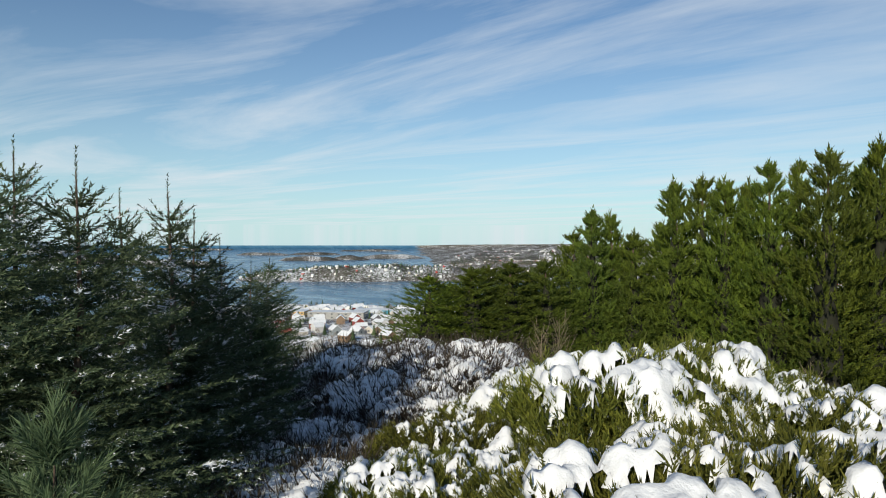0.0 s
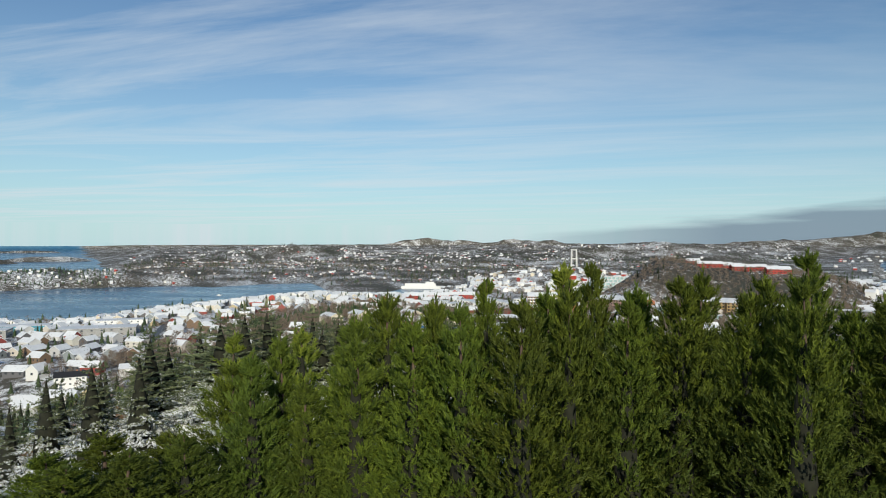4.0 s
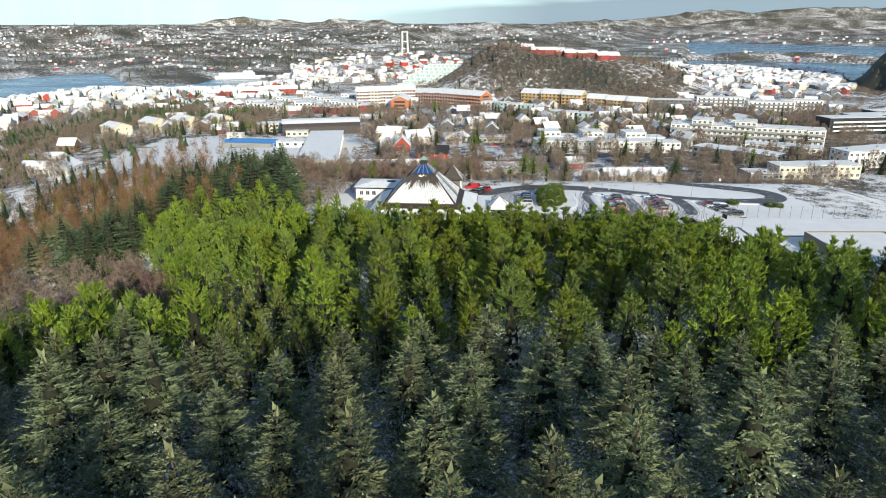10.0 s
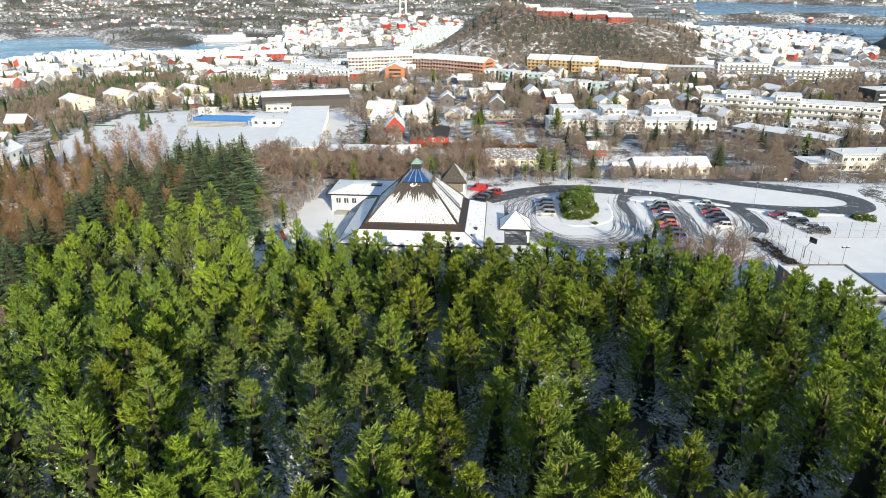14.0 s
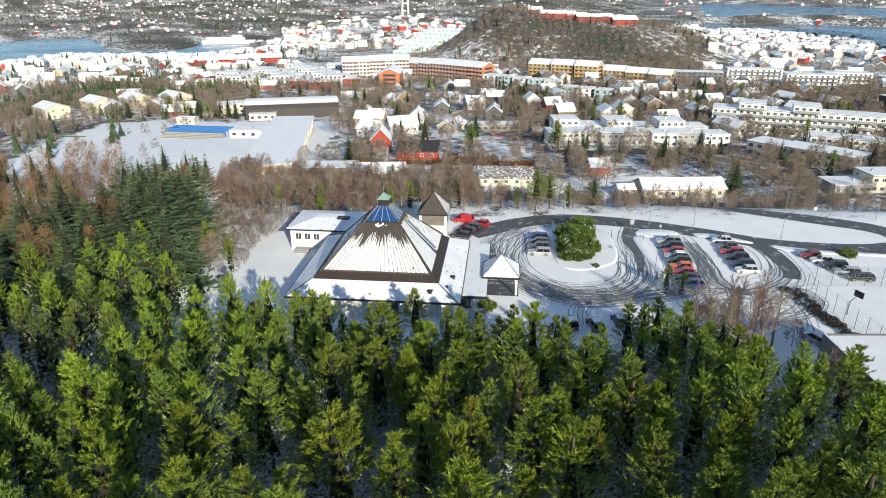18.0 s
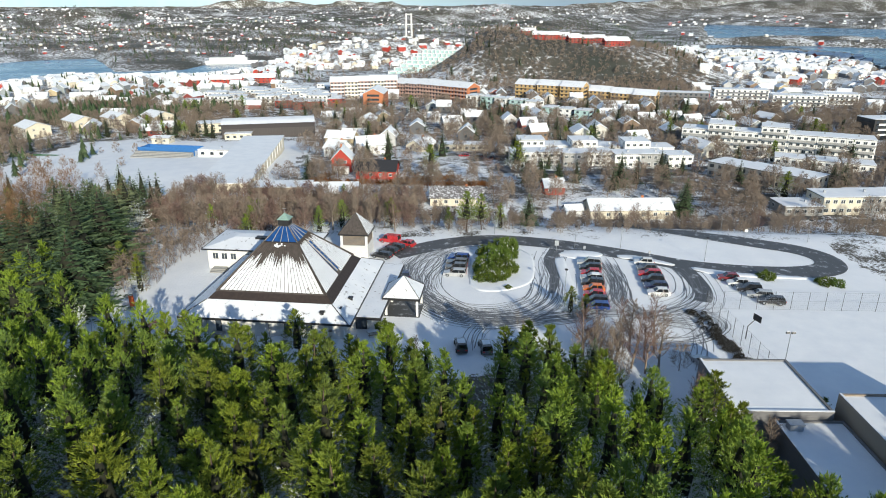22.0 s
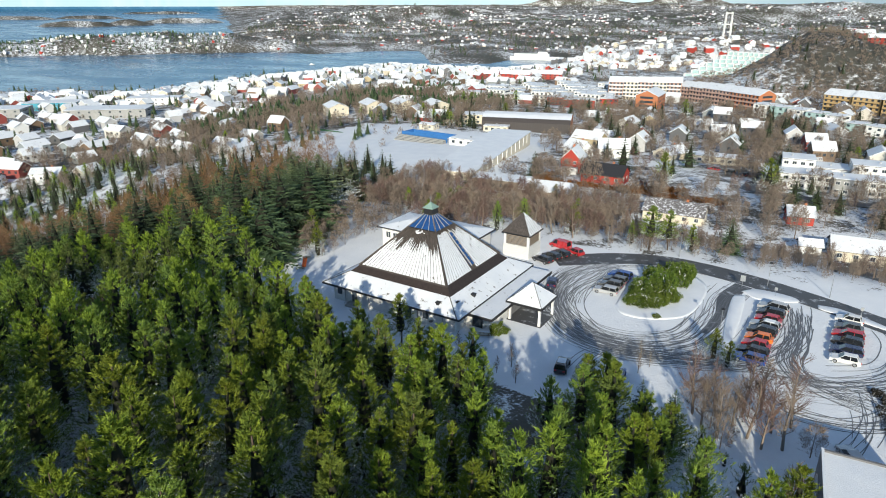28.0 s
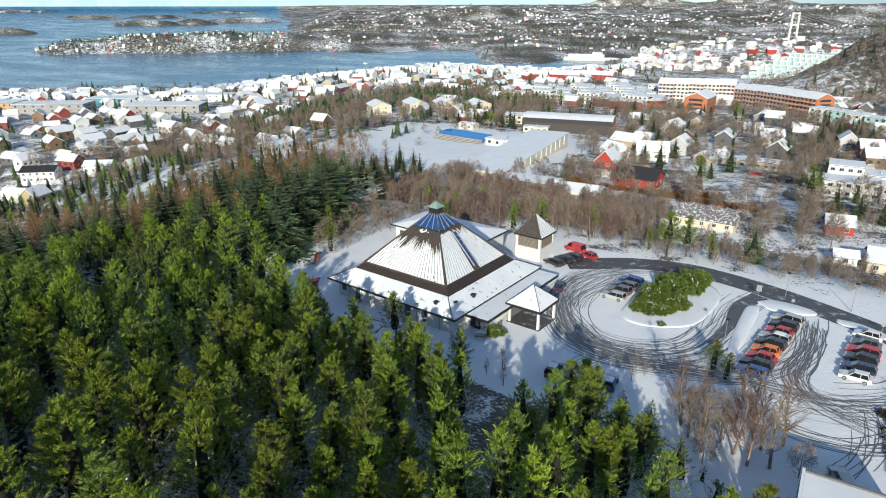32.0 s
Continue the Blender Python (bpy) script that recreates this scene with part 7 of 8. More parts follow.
g1 = flat_block("school_block", 44.3, 56.0, 185.4, 197.8, 0, 6.0, M_GREYCLAD, "low grey school block with a flat snowy roof")
window(g1, -5.9, 3.2, 3.2, -90, 2.6, 1.3, MW)
for y in (0.5, -4.5):
    part("downpipe", Build().tube([(-5.95, y, 0), (-5.95, y, 5.6)], [0.07, 0.07], 5), M_METAL, g1)
g2 = flat_block("school_block", 49.0, 57.2, 150.0, 185.3, 0, 4.9, M_GREYCLAD, "long lower grey school block with a flat snowy roof")
part("roof_fan", Build().box(-0.8, 0.8, -0.5, 0.5, 4.7, 5.5).box(-0.9, 0.9, -0.6, 0.6, 5.5, 5.62), M_METAL, g2, "grey ventilation unit", at=pose(-2.4, 16.2, 0))
flat_block("school_block", 57.4, 72.0, 150.0, 187.6, 0, 7.2, M_WOODGREY, "tall grey-boarded school block with a flat snowy roof")
flat_block("school_block", 63.0, 80.0, 148.0, 183.0, 7.0, 9.6, M_WOODGREY, "upper grey-boarded school storey")
solid("sports_court", Build().box(57.2, 112, 189, 225, -0.05, 0.03), M_SNOW, "sports court under smooth unbroken snow", "court", kind="structure")
fence = thing("court_fence", pose(0, 0, 0), "tall wire-mesh fence with grey posts round the court", "fence")
line = [(55.9, 226.0), (56.4, 220), (56.9, 214), (57.3, 208), (57.4, 199)]
far_ = [(55.9 + 3.0 * i, 226.0 - 0.05 * i) for i in range(1, 19)]
near_ = [(55.9 + 0.16 * i, 226.0 - 2.7 * i) for i in range(0, 11)]
POST = Build().tube([(0, 0, -0.2), (0, 0, 3.6)], [0.04, 0.04], 5).mesh("post", M_FASCIA)
for x, y in near_ + far_:
    part("post", POST, None, fence, at=pose(x, y, lie(x, y)))
for seq in (near_, [near_[0]] + far_):
    for (xa, ya), (xb, yb) in zip(seq[:-1], seq[1:]):
        b = Build()
        for z in (0.1, 1.8, 3.5):
            b.tube([(xa, ya, z), (xb, yb, z)], [0.02, 0.02], 3)
        for k in range(1, 9):
            t_ = k / 9
            b.tube([(xa + (xb - xa) * t_, ya + (yb - ya) * t_, 0.1), (xa + (xb - xa) * t_, ya + (yb - ya) * t_, 3.5)], [0.006, 0.006], 3)
        for k in range(1, 8):
            b.tube([(xa, ya, 0.1 + 0.43 * k), (xb, yb, 0.1 + 0.43 * k)], [0.006, 0.006], 3)
        part("wire_mesh", b, M_METAL, fence)
hoop = thing("basketball_hoop", pose(58.4, 214.6, 0, 0, 0, 200), "basketball hoop on a bent grey mast", "hoop")
part("mast", Build().tube([(0, 0, 0), (0, 0, 2.4), (-1.6, 0, 3.6)], [0.09, 0.08, 0.06], 6), M_FASCIA, hoop)
part("backboard", Build().box(-1.75, -1.68, -0.85, 0.85, 3.0, 4.1), M_FASCIA, hoop)
part("rim", Build().tube([(-2.0 + 0.22 * math.cos(a), 0.22 * math.sin(a), 3.1) for a in [k * 0.628 for k in range(11)]], [0.02] * 11, 4), M_ORANGE, hoop)
mast = thing("floodlight_mast", pose(60.2, 205.2, 0), "slim floodlight mast with two snowy lamps", "lamp")
part("pole", Build().tube([(0, 0, 0), (0, 0, 6)], [0.08, 0.05], 6), M_METAL, mast)
for s in (-0.4, 0.4):
    q = part("floodlight", Build().box(-0.25, 0.25, -0.2, 0.2, 0, 0.25), M_FASCIA, mast, at=pose(s, 0, 6.0, -25, 0, 0))
    part("snow_layer", Build().box(-0.25, 0.25, -0.2, 0.2, 0.255, 0.33), M_SNOW, q)
b = []
for x, y in spread(60, 0.55, (51.5, 56.6, 199, 225), lambda x, y: near_line(x, y, 53.6, 224, 55.4, 200, 1.2), 33):
    b.append((x, y))
V0, F0 = shrub_vf(240, 160, 0.6, 0.45, 0.22, 0.03, 4)
solid("roadside_shrubs", np_mesh("roadside_shrubs", np.concatenate([V0 + np.array([x, y, lie(x, y)]) for x, y in b]), np.concatenate([F0 + i * len(V0) for i in range(len(b))]), M_HEATHER), None, "low shrubs with snow along the court fence", "shrubs", kind="stuff")

# ---- the town ----
def warp_pose(x, y, z, turn=0, sx=1.0, sy=1.0, sz=1.0):
    X, Y, Z, k = (float(q) for q in draw_in(x, y, z))
    return pose(X, Y, Z, 0, 0, turn) @ Matrix.Diagonal((sx * k, sy * k, sz * k, 1))


STUCK = []          # footprints that other houses and trees keep clear of


def free(x, y, gap):
    return all((x - a) ** 2 + (y - b) ** 2 > (gap + c) ** 2 for a, b, c in STUCK)


def gable_house(name, x, y, turn, w, d, he, hr, wall_m, label, windows=2, roof_m=None, roof_label="snow-covered roof", chimney=True, group="houses of the town", z=None, rows=1, category="house"):
    """A pitched house with its ridge along its own x."""
    z = lie(x, y) if z is None else z
    STUCK.append((x, y, max(w, d) * 0.5))
    t = thing(name, pose(x, y, z, 0, 0, turn), label, category, group)
    part("wall", Build().gable_wall(w, d, -1.5, he, hr), wall_m, t)
    part("roof", Build().gable(w, d, he, hr, 0.45, 0.22), roof_m or M_SNOW_ROOF, t, roof_label)
    part("fascia", Build().gable(w + 0.06, d + 0.06, he - 0.06, hr - 0.06, 0.43, 0.1), M_FASCIA, t)
    if chimney:
        part("chimney", Build().box(-0.35, 0.35, -0.3, 0.3, hr - 0.9, hr + 0.8), M_BRICK, t, at=pose(w * 0.18, d * 0.08, 0))
    for r in range(rows):
        zz = he * (0.55 if rows == 1 else (0.28 + 0.5 * r))
        for i in range(windows):
            u = -w / 2 + w * (i + 0.5) / windows
            window(t, u, -d / 2 - 0.04, zz, 0, 1.2, 1.2)
        for s in (-1, 1):
            window(t, s * (w / 2 + 0.04), -d * 0.2, zz, 90 * s, 1.2, 1.2)
            window(t, s * (w / 2 + 0.04), d * 0.2, zz, 90 * s, 1.2, 1.2)
    return t


def window_band(t, w, d, z, cols, h):
    """One storey's row of panes on a far block, with mullions between them."""
    b = Build()
    for i in range(cols):
        u, k = -w / 2 + w * (i + 0.5) / cols, min(1.6, w / cols * 0.6) / 2
        b.box(u - k, u + k, -d / 2 - 0.06, -d / 2 + 0.05, z - h / 2, z + h / 2)
    for s in (-1, 1):
        b.box(s * w / 2 - 0.06, s * w / 2 + 0.06, -d * 0.3, d * 0.3, z - h / 2, z + h / 2)
    tagged(part("glazing", b, M_PANE, t), kind="stuff")


def terrace(x, y, turn, w, d, floors, wall_m, label, cols=5, sides=2, mesh=None, group="white terraces", z=None, fh=2.8, balcony=None, name="apartment_block", roof_m=None, hat=True):
    """A flat-roofed block with rows of windows on its front and ends."""
    z = lie(x, y) if z is None else z
    STUCK.append((x, y, max(w, d) * 0.5))
    t = thing(name, pose(x, y, z, 0, 0, turn), label, "building", group)
    h = floors * fh
    part("wall", Build().box(-w / 2, w / 2, -d / 2, d / 2, -2.5, h), wall_m, t)
    part("roof", Build().box(-w / 2 - 0.2, w / 2 + 0.2, -d / 2 - 0.2, d / 2 + 0.2, h + 0.005, h + 0.14), M_FASCIA, t)
    part("roof_snow", Build().box(-w / 2 - 0.15, w / 2 + 0.15, -d / 2 - 0.15, d / 2 + 0.15, h + 0.145, h + 0.34), roof_m or M_SNOW, t)
    if hat:
        part("roof_vent", Build().box(-0.3, 0.3, -0.3, 0.3, h + 0.3, h + 1.1), M_METAL, t, at=pose(w * random.uniform(-0.3, 0.3), 0, 0))
    far_off = math.hypot(x - CX, y - CY) > 345
    for f in range(floors):
        if far_off:
            window_band(t, w, d, f * fh + fh * 0.55, cols, 1.25)
        for i in range(0 if far_off else cols):
            window(t, -w / 2 + w * (i + 0.5) / cols, -d / 2 - 0.04, f * fh + fh * 0.55, 0, min(1.6, w / cols * 0.6), 1.25, mesh)
        for i in range(0 if far_off else sides):
            for s in (-1, 1):
                window(t, s * (w / 2 + 0.04), -d / 2 + d * (i + 0.5) / sides, f * fh + fh * 0.55, 90 * s, 1.2, 1.2, mesh)
        if balcony and f:
            part("balcony", Build().box(-w * 0.46, w * 0.46, -d / 2 - 1.5, -d / 2 - 0.06, f * fh - 0.12, f * fh).box(-w * 0.46, w * 0.46, -d / 2 - 1.5, -d / 2 - 1.42, f * fh, f * fh + 0.95), balcony, t)
    return t


# just past the road
gable_house("bungalow", 63.5, 312, 3, 25, 9.5, 3.0, 5.2, M_CREAM, "long cream bungalow with a snowy roof and brick chimney", 7)
gable_house("shed", 46.5, 311, 10, 5, 4, 2.2, 3.4, M_WHITEW, "small white garden shed with snow on the roof", 1, chimney=False, category="shed")
gable_house("bungalow", 11, 324.5, -2, 17, 9, 2.8, 5.2, M_CREAM, "pale bungalow with a thinly snowed grey roof", 5, roof_m=snow_mat("patchy_roof_snow", 0.55, (0.13, 0.12, 0.12), 1.6))
gable_house("shed", -9, 326, 5, 6, 5, 2.2, 3.3, M_WHITEW, "small white garage with a snowy roof", 1, chimney=False, category="shed")
terrace(-49, 334, 3, 20, 9, 1, M_WOODGREY, "low brown workshop with a flat snowy roof", 6, 2, DW, "low buildings", fh=3.4)
gable_house("workshop", -31, 331, 3, 17, 11, 2.8, 5.0, M_WOODGREY, "low brown workshop with a shallow snowy roof", 5, chimney=False, category="building")
# red house and barn
rh = gable_house("red_house", -34.3, 371.5, 92, 9.5, 7.6, 5.4, 9.3, M_RED, "tall red wooden house with white trim and a snowy roof", 2, rows=2)
for s in (-1, 1):
    part("barge_board", Build().tube([(-5.25, s * 4.3, 5.0), (-5.25, 0, 9.5)], [0.14, 0.14], 4), M_WHITEW, rh, "white gable board")
part("porch", Build().box(-7.2, -4.8, -3.0, 3.0, 0, 2.6), M_WHITEW, rh)
gable_house("red_barn", -19.2, 360.5, -4, 15, 9.5, 3.4, 6.4, M_RED, "red barn with a black roof carrying patches of snow", 4, roof_m=snow_mat("thin_snow_on_black_roof", 0.95, (0.03, 0.03, 0.033), 0.5), roof_label="black roof with snow patches", category="barn")
gable_house("white_house", -29, 414, 20, 13, 8, 4.5, 8, M_WHITEW, "white wooden house with steep snowy gables", 4)
gable_house("white_house", -42, 404, -30, 10, 8, 4.2, 7.5, M_WHITEW, "white wooden house with steep snowy gables", 3)
terrace(14, 424, 0, 24, 8, 1, M_CREAM, "long low cream building with a snowy flat roof", 8, 2, None, "low buildings", fh=3.2)
gable_house("bungalow", -6, 425, 60, 13, 9, 2.8, 5.5, M_CREAM, "cream bungalow under deep snow", 3)
gable_house("shed", 33, 409, 5, 6, 5, 2.4, 3.6, M_WHITEW, "small white garage with a snowy roof", 1, chimney=False, category="shed")
gable_house("red_cabin", 44, 338, 10, 7, 6, 2.8, 5, M_RED, "small red cabin among trees", 2)

# white stepped terraces on the right
for i in range(7):
    terrace(38 + 10.6 * i, 386 + (i % 2) * 2.4, 1.5, 10.4, 10, 2, M_CONC if i % 3 == 2 else M_WHITEW, "pale two-storey terrace unit with a flat snowy roof", 4, 2)
for i in range(6):
    terrace(43 + 11.4 * i, 404 + (i % 2) * 3, 1.5, 11, 11, 3 if i in (0, 2, 4) else 2, M_WHITEW, "white terrace unit with a flat snowy roof and dark windows", 4, 2)
for i in range(7):
    terrace(124 + 10.2 * i, 430 - 4.6 * i, -24, 11, 12, (4, 5, 4, 5, 4, 4, 4)[i], M_WHITEW, "white stepped apartment block with snowy balconies", 4, 3, None, balcony=M_CONC)
for i in range(3):
    terrace(117 + 8 * i, 366 - 9.5 * i, -52, 14, 12, 2, M_CONC, "grey terrace unit with a flat snowy roof", 4, 3, DW)
for i in range(3):
    terrace(147 + 11 * i, 384 - 5 * i, -24, 11, 10, 2, M_WHITEW, "pale terrace unit with a flat snowy roof", 4, 2)
for i in range(4):
    terrace(118 + 12 * i, 318 + 1.5 * i, 2, 12, 10, 2 - (i == 0), M_CREAM if i % 2 else M_CONC, "pale low terrace unit with a flat snowy roof", 5, 2)
for i in range(3):
    terrace(172 + 14 * i, 346 + 8 * i, 12, 12, 11, 3, M_WHITEW, "white terraced block beside the road bend", 4, 3, None)
solid("terrace_wall", ribbon(smooth_line(((100, 377), (104, 372), (112, 370), (120, 362), (130, 352)), 6), 0.5, 1.2), M_CONC, "curved grey concrete wall below the terraces", "wall", kind="structure")
# dark blocks at the eastern edge
for i in range(3):
    terrace(262 + 34 * i, 494 + 30 * i, 8, 44, 14, 4, M_FASCIA, "long black apartment block with white balcony bands", 11, 3, None, "black apartment blocks", balcony=M_WHITEW)
# sports hall, school and stand by the field
hall = thing("sports_hall", pose(-95.5, 486, lie(-95, 486), 0, 0, 13), "dark sports hall with a snowy vaulted roof and red end wall", "building")
STUCK.append((-95.5, 486, 28))
hb = Build()
arc = [(-11, 0), (-11, 5.6), (-9.5, 7.6), (-5, 9.0), (0, 9.5), (5, 9.0), (9.5, 7.6), (11, 5.6), (11, 0)]
hb.add([(x, y, z if z else -2) for x in (-25, 25) for y, z in arc], [(i, i + 1, i + 10, i + 9) for i in range(8)])
part("wall", hb, M_HALL, hall, "dark ribbed cladding")
for s in (-1, 1):
    part("end_wall", Build().add([(s * 25.03, y, z if z else -2) for y, z in arc], [tuple(range(9)) if s < 0 else tuple(range(8, -1, -1))]), M_BRICK if s > 0 else M_HALL, hall, "red brick end wall" if s > 0 else "")
part("roof_snow", Build().add([(x, y, z + 0.2) for x in (-25.2, 25.2) for y, z in arc[2:7]], [(i, i + 1, i + 6, i + 5) for i in range(4)]), M_SNOW, hall, "smooth snow on the vault")
for i in range(11):
    part("cladding_rib", Build().box(-0.12, 0.12, -11.12, -10.98, -1, 5.6), M_HALL, hall, at=pose(-24 + 4.8 * i, 0, 0))
terrace(-131, 500, 20, 22, 12, 2, M_CREAM, "pale school wing with a snowy roof", 6, 2, DW, "school by the field")
terrace(-108, 470, 10, 14, 8, 1, M_CREAM, "low pale annexe with snow on the roof", 4, 2, DW, "school by the field", fh=3.2)
for i, (x, y) in enumerate(((-232, 486), (-214, 503), (-198, 517), (-178, 528))):
    gable_house("school_pavilion", x, y, -38, 17, 13, 6, 8.6, M_CREAM, "two-storey pale school pavilion with a snowy roof", 5, chimney=False, rows=2, group="school by the field", category="building")
long = thing("changing_rooms", pose(-75, 377, lie(-75, 377), 0, 0, 6.5), "long low white building with a yellowed wall and flat snowy roof", "building")
STUCK.append((-75, 377, 30))
part("wall", Build().box(-9, 9, -42, 46, -2, 4.0), M_CREAM, long)
part("roof_snow", Build().box(-9.3, 9.3, -42.3, 46.3, 4.05, 4.4), M_SNOW, long, "deep smooth snow on the flat roof")
for i in range(12):
    part("pilaster", Build().box(9.0, 9.2, -0.3, 0.3, 0, 3.9), M_WHITEW, long, at=pose(0, -38 + 7 * i, 0))
stand_ = thing("stadium_stand", pose(-122, 409, lie(-122, 409), 0, 0, -8), "small blue stand with stepped grey benches beside the field", "stand")
for i in range(5):
    part("bench_step", Build().box(-14, 14, -6 + 1.1 * i, -4.9 + 1.1 * i, 0, 0.5 + 0.42 * i), M_CONC, stand_)
part("blue_wall", Build().box(-14, 14, 0.4, 0.7, 0, 3.6).box(-14, -13.7, 0.7, 10, 0, 3.2).box(-14, 14, 9.8, 10.1, 0, 3.0), M_BLUE, stand_, "bright blue boarding")
part("snow_floor", Build().box(-13.6, 13.8, 0.8, 9.7, 0.5, 0.7), M_SNOW, stand_)
terrace(-92, 408, -5, 26, 9, 1, M_WHITEW, "low white clubhouse with a snowy flat roof", 6, 2, DW, "low buildings", fh=3.2)
gable_house("kiosk", -142, 452, 0, 9, 7, 3, 3.6, M_CREAM, "small pale kiosk by the snowy field", 2, chimney=False, category="shed")
solid("football_turf_patch", ribbon(smooth_line(((-205, 428), (-190, 421), (-176, 416)), 5), lambda t: 5.0 - 3.6 * t, 0.16), M_TURF, "strip of green artificial turf showing through snow", "turf", kind="structure")

# orange and pink apartment rows, glass terraces, white blocks
def roofed(x, y, turn, w, d, floors, m_, label, group, cols=5, bal=None, rise=3.4):
    z = lie(x, y)
    STUCK.append((x, y, max(w, d) * 0.5))
    t = thing("apartment_house", pose(x, y, z, 0, 0, turn), label, "building", group)
    h = floors * 2.9
    part("wall", Build().gable_wall(w, d, -3, h, h + rise), m_, t)
    part("roof", Build().gable(w, d, h, h + rise, 0.5, 0.35), M_SNOW_ROOF, t, "snow-covered pitched roof")
    for f in range(floors):
        window_band(t, w, d, f * 2.9 + 1.6, cols, 1.5)
        if bal and f:
            part("balcony", Build().box(-w * 0.45, w * 0.45, -d / 2 - 1.6, -d / 2 - 0.06, f * 2.9 - 0.15, f * 2.9 + 0.85), bal, t)
    return t


roofed(-50, 612, 88, 26, 15, 4, M_BRICK, "orange brick apartment house with a snowy gable", "brick apartment houses", 6)
for i in range(6):
    roofed(-34 + 10.5 * i, 700 - 10 * i, -42, 14, 15, 4, M_PINK if i < 4 else M_BRICK, "pinkish brick apartment house with balconies and snow on the roof", "brick apartment houses", 4, M_PINK)
for i in range(5):
    roofed(-92 + 11 * i, 690 + 3 * i, 5, 12, 13, 5, M_CREAM if i % 2 else M_PINK, "pale apartment house with balconies and snow on the roof", "brick apartment houses", 4, M_WHITEW)
for r_ in range(6):
    for i in range(6 - r_ // 2):
        x, y = -190 + 19 * i + 8 * r_, 622 + 24 * r_
        terrace(x, y, random.choice((-8, 5)), 17, 12, 2 + (r_ + i) % 2, M_WHITEW, "white terraced block under deep snow", 5, 2, None, "white terraces by the bay", balcony=M_CONC if i % 2 else None)
gz = thing("glass_terraces", pose(-28, 985, -35, 0, 0, -18), "stepped pale glass terraces climbing the hill foot", "building")
STUCK.append((-28, 985, 70))
for k in range(8):
    q = part("terrace_step", Build().box(-48 + 4 * k, 46 - 2 * k, -38 + 10 * k, -24 + 10 * k, -20, 4 + 3.9 * k), M_GLASSG, gz, "pale green glazed front")
    part("roof_snow", Build().box(-48 + 4 * k, 46 - 2 * k, -36 + 10 * k, -24 + 10 * k, 4.02 + 3.9 * k, 4.6 + 3.9 * k), M_SNOW, q)
    for i in range(9):
        part("dividing_wall", Build().box(-0.5, 0.5, -40 + 10 * k, -24 + 10 * k, 0, 5 + 3.9 * k), M_WALL, q, at=pose(-46 + 4 * k + (90 - 6 * k) * i / 8, 0, 0))
for i in range(3):
    roofed(72 + 17 * i, 688 - 13 * i, -30, 19, 15, 4, M_OCHRE, "ochre apartment house with timber balconies and a snowy roof", "ochre apartment houses", 5, M_OCHRE)
for i in range(3):
    roofed(128 + 15 * i, 660 - 11 * i, -30, 17, 13, 3, M_OCHRE, "ochre apartment house with timber balconies and a snowy roof", "ochre apartment houses", 5, M_OCHRE)
for i in range(8):
    terrace(24 + 10 * i, 604 - 7.5 * i, -30, 9.5, 11, 3 - i // 5, M_GLASSG if i % 2 else M_WHITEW, "white cube terrace with glazed conservatories", 2, 1, None, "glazed cube terraces")
rb = terrace(193, 672, -12, 48, 13, 3, M_GREYCLAD, "long grey apartment block with red ends", 12, 2, None, "long apartment blocks", balcony=M_GREYCLAD)
part("end_wall", Build().box(24.02, 24.3, -6.5, 6.5, 0, 8.3), M_RED, rb, "red end wall")
for x, y, w in ((252, 690, 44), (282, 652, 40), (318, 668, 36)):
    terrace(x, y, -10, w, 13, 3, M_WHITEW, "long pale apartment block with a snowy roof", 10, 2, None, "long apartment blocks", balcony=M_GREYCLAD)
gable_house("green_house", 156, 528, 20, 12, 9, 4.5, 8, M_GREENH, "grey-green wooden house with a snowy roof", 3, rows=1)
gable_house("red_house", 133, 540, -15, 12, 8, 3.2, 6, M_RED, "low red wooden house with a snowy roof", 3)
for x, y, w in ((-98, 600, 22), (-84, 622, 18), (-118, 610, 14)):
    terrace(x, y, 12, w, 10, 2, M_RED, "red low building with a flat snowy roof", 5, 2, None, "red low buildings")
for i in range(17):
    a, r_ = (6.6 + 0.95 * i, 850 + 8 * (i % 2)) if i < 9 else (7.6 + 0.95 * (i - 9), 805 + 9 * (i % 3))
    x, y = CX + r_ * math.sin(radians(a)), CY + r_ * math.cos(radians(a))
    roofed(x, y, random.choice((-25, -8, 5, 14, 30)), random.uniform(12, 18), 10, 2, M_RED, "red hilltop apartment house with a snowy roof", "red houses on the hill", 4, None, 3.0)
for i in range(5):
    roofed(-262 + 16 * i, 815 + 9 * (i % 2) + 7 * i, 12, 20, 10, 2, M_RED, "red row houses with snowy roofs by the bay", "red row houses", 4)
# industrial sheds in the western quarter
for x, y, w, d, m_, lb in ((-560, 500, 46, 22, M_TURQ, "turquoise warehouse with a snowy roof"), (-548, 436, 60, 24, M_CONC, "grey warehouse with a snowy roof"), (-452, 478, 62, 26, M_CONC, "pale warehouse with a long snowy roof"), (-612, 420, 40, 24, M_OCHRE, "ochre warehouse with a snowy roof"), (-498, 560, 48, 18, M_WHITEW, "white warehouse with a snowy roof")):
    terrace(x, y, 35, w, d, 2, m_, lb, 8, 2, DW, "warehouses", fh=3.6)
gable_house("villa", -304, 297, 40, 16, 10, 5.5, 7.5, M_WHITEW, "large white villa with a dark roof and terrace", 5, rows=2, roof_m=M_DARKBARN, roof_label="dark roof")
gable_house("villa", -276, 312, 38, 13, 9, 4.5, 6.5, M_WHITEW, "white villa with a snowy roof at the wood's edge", 4, rows=1)

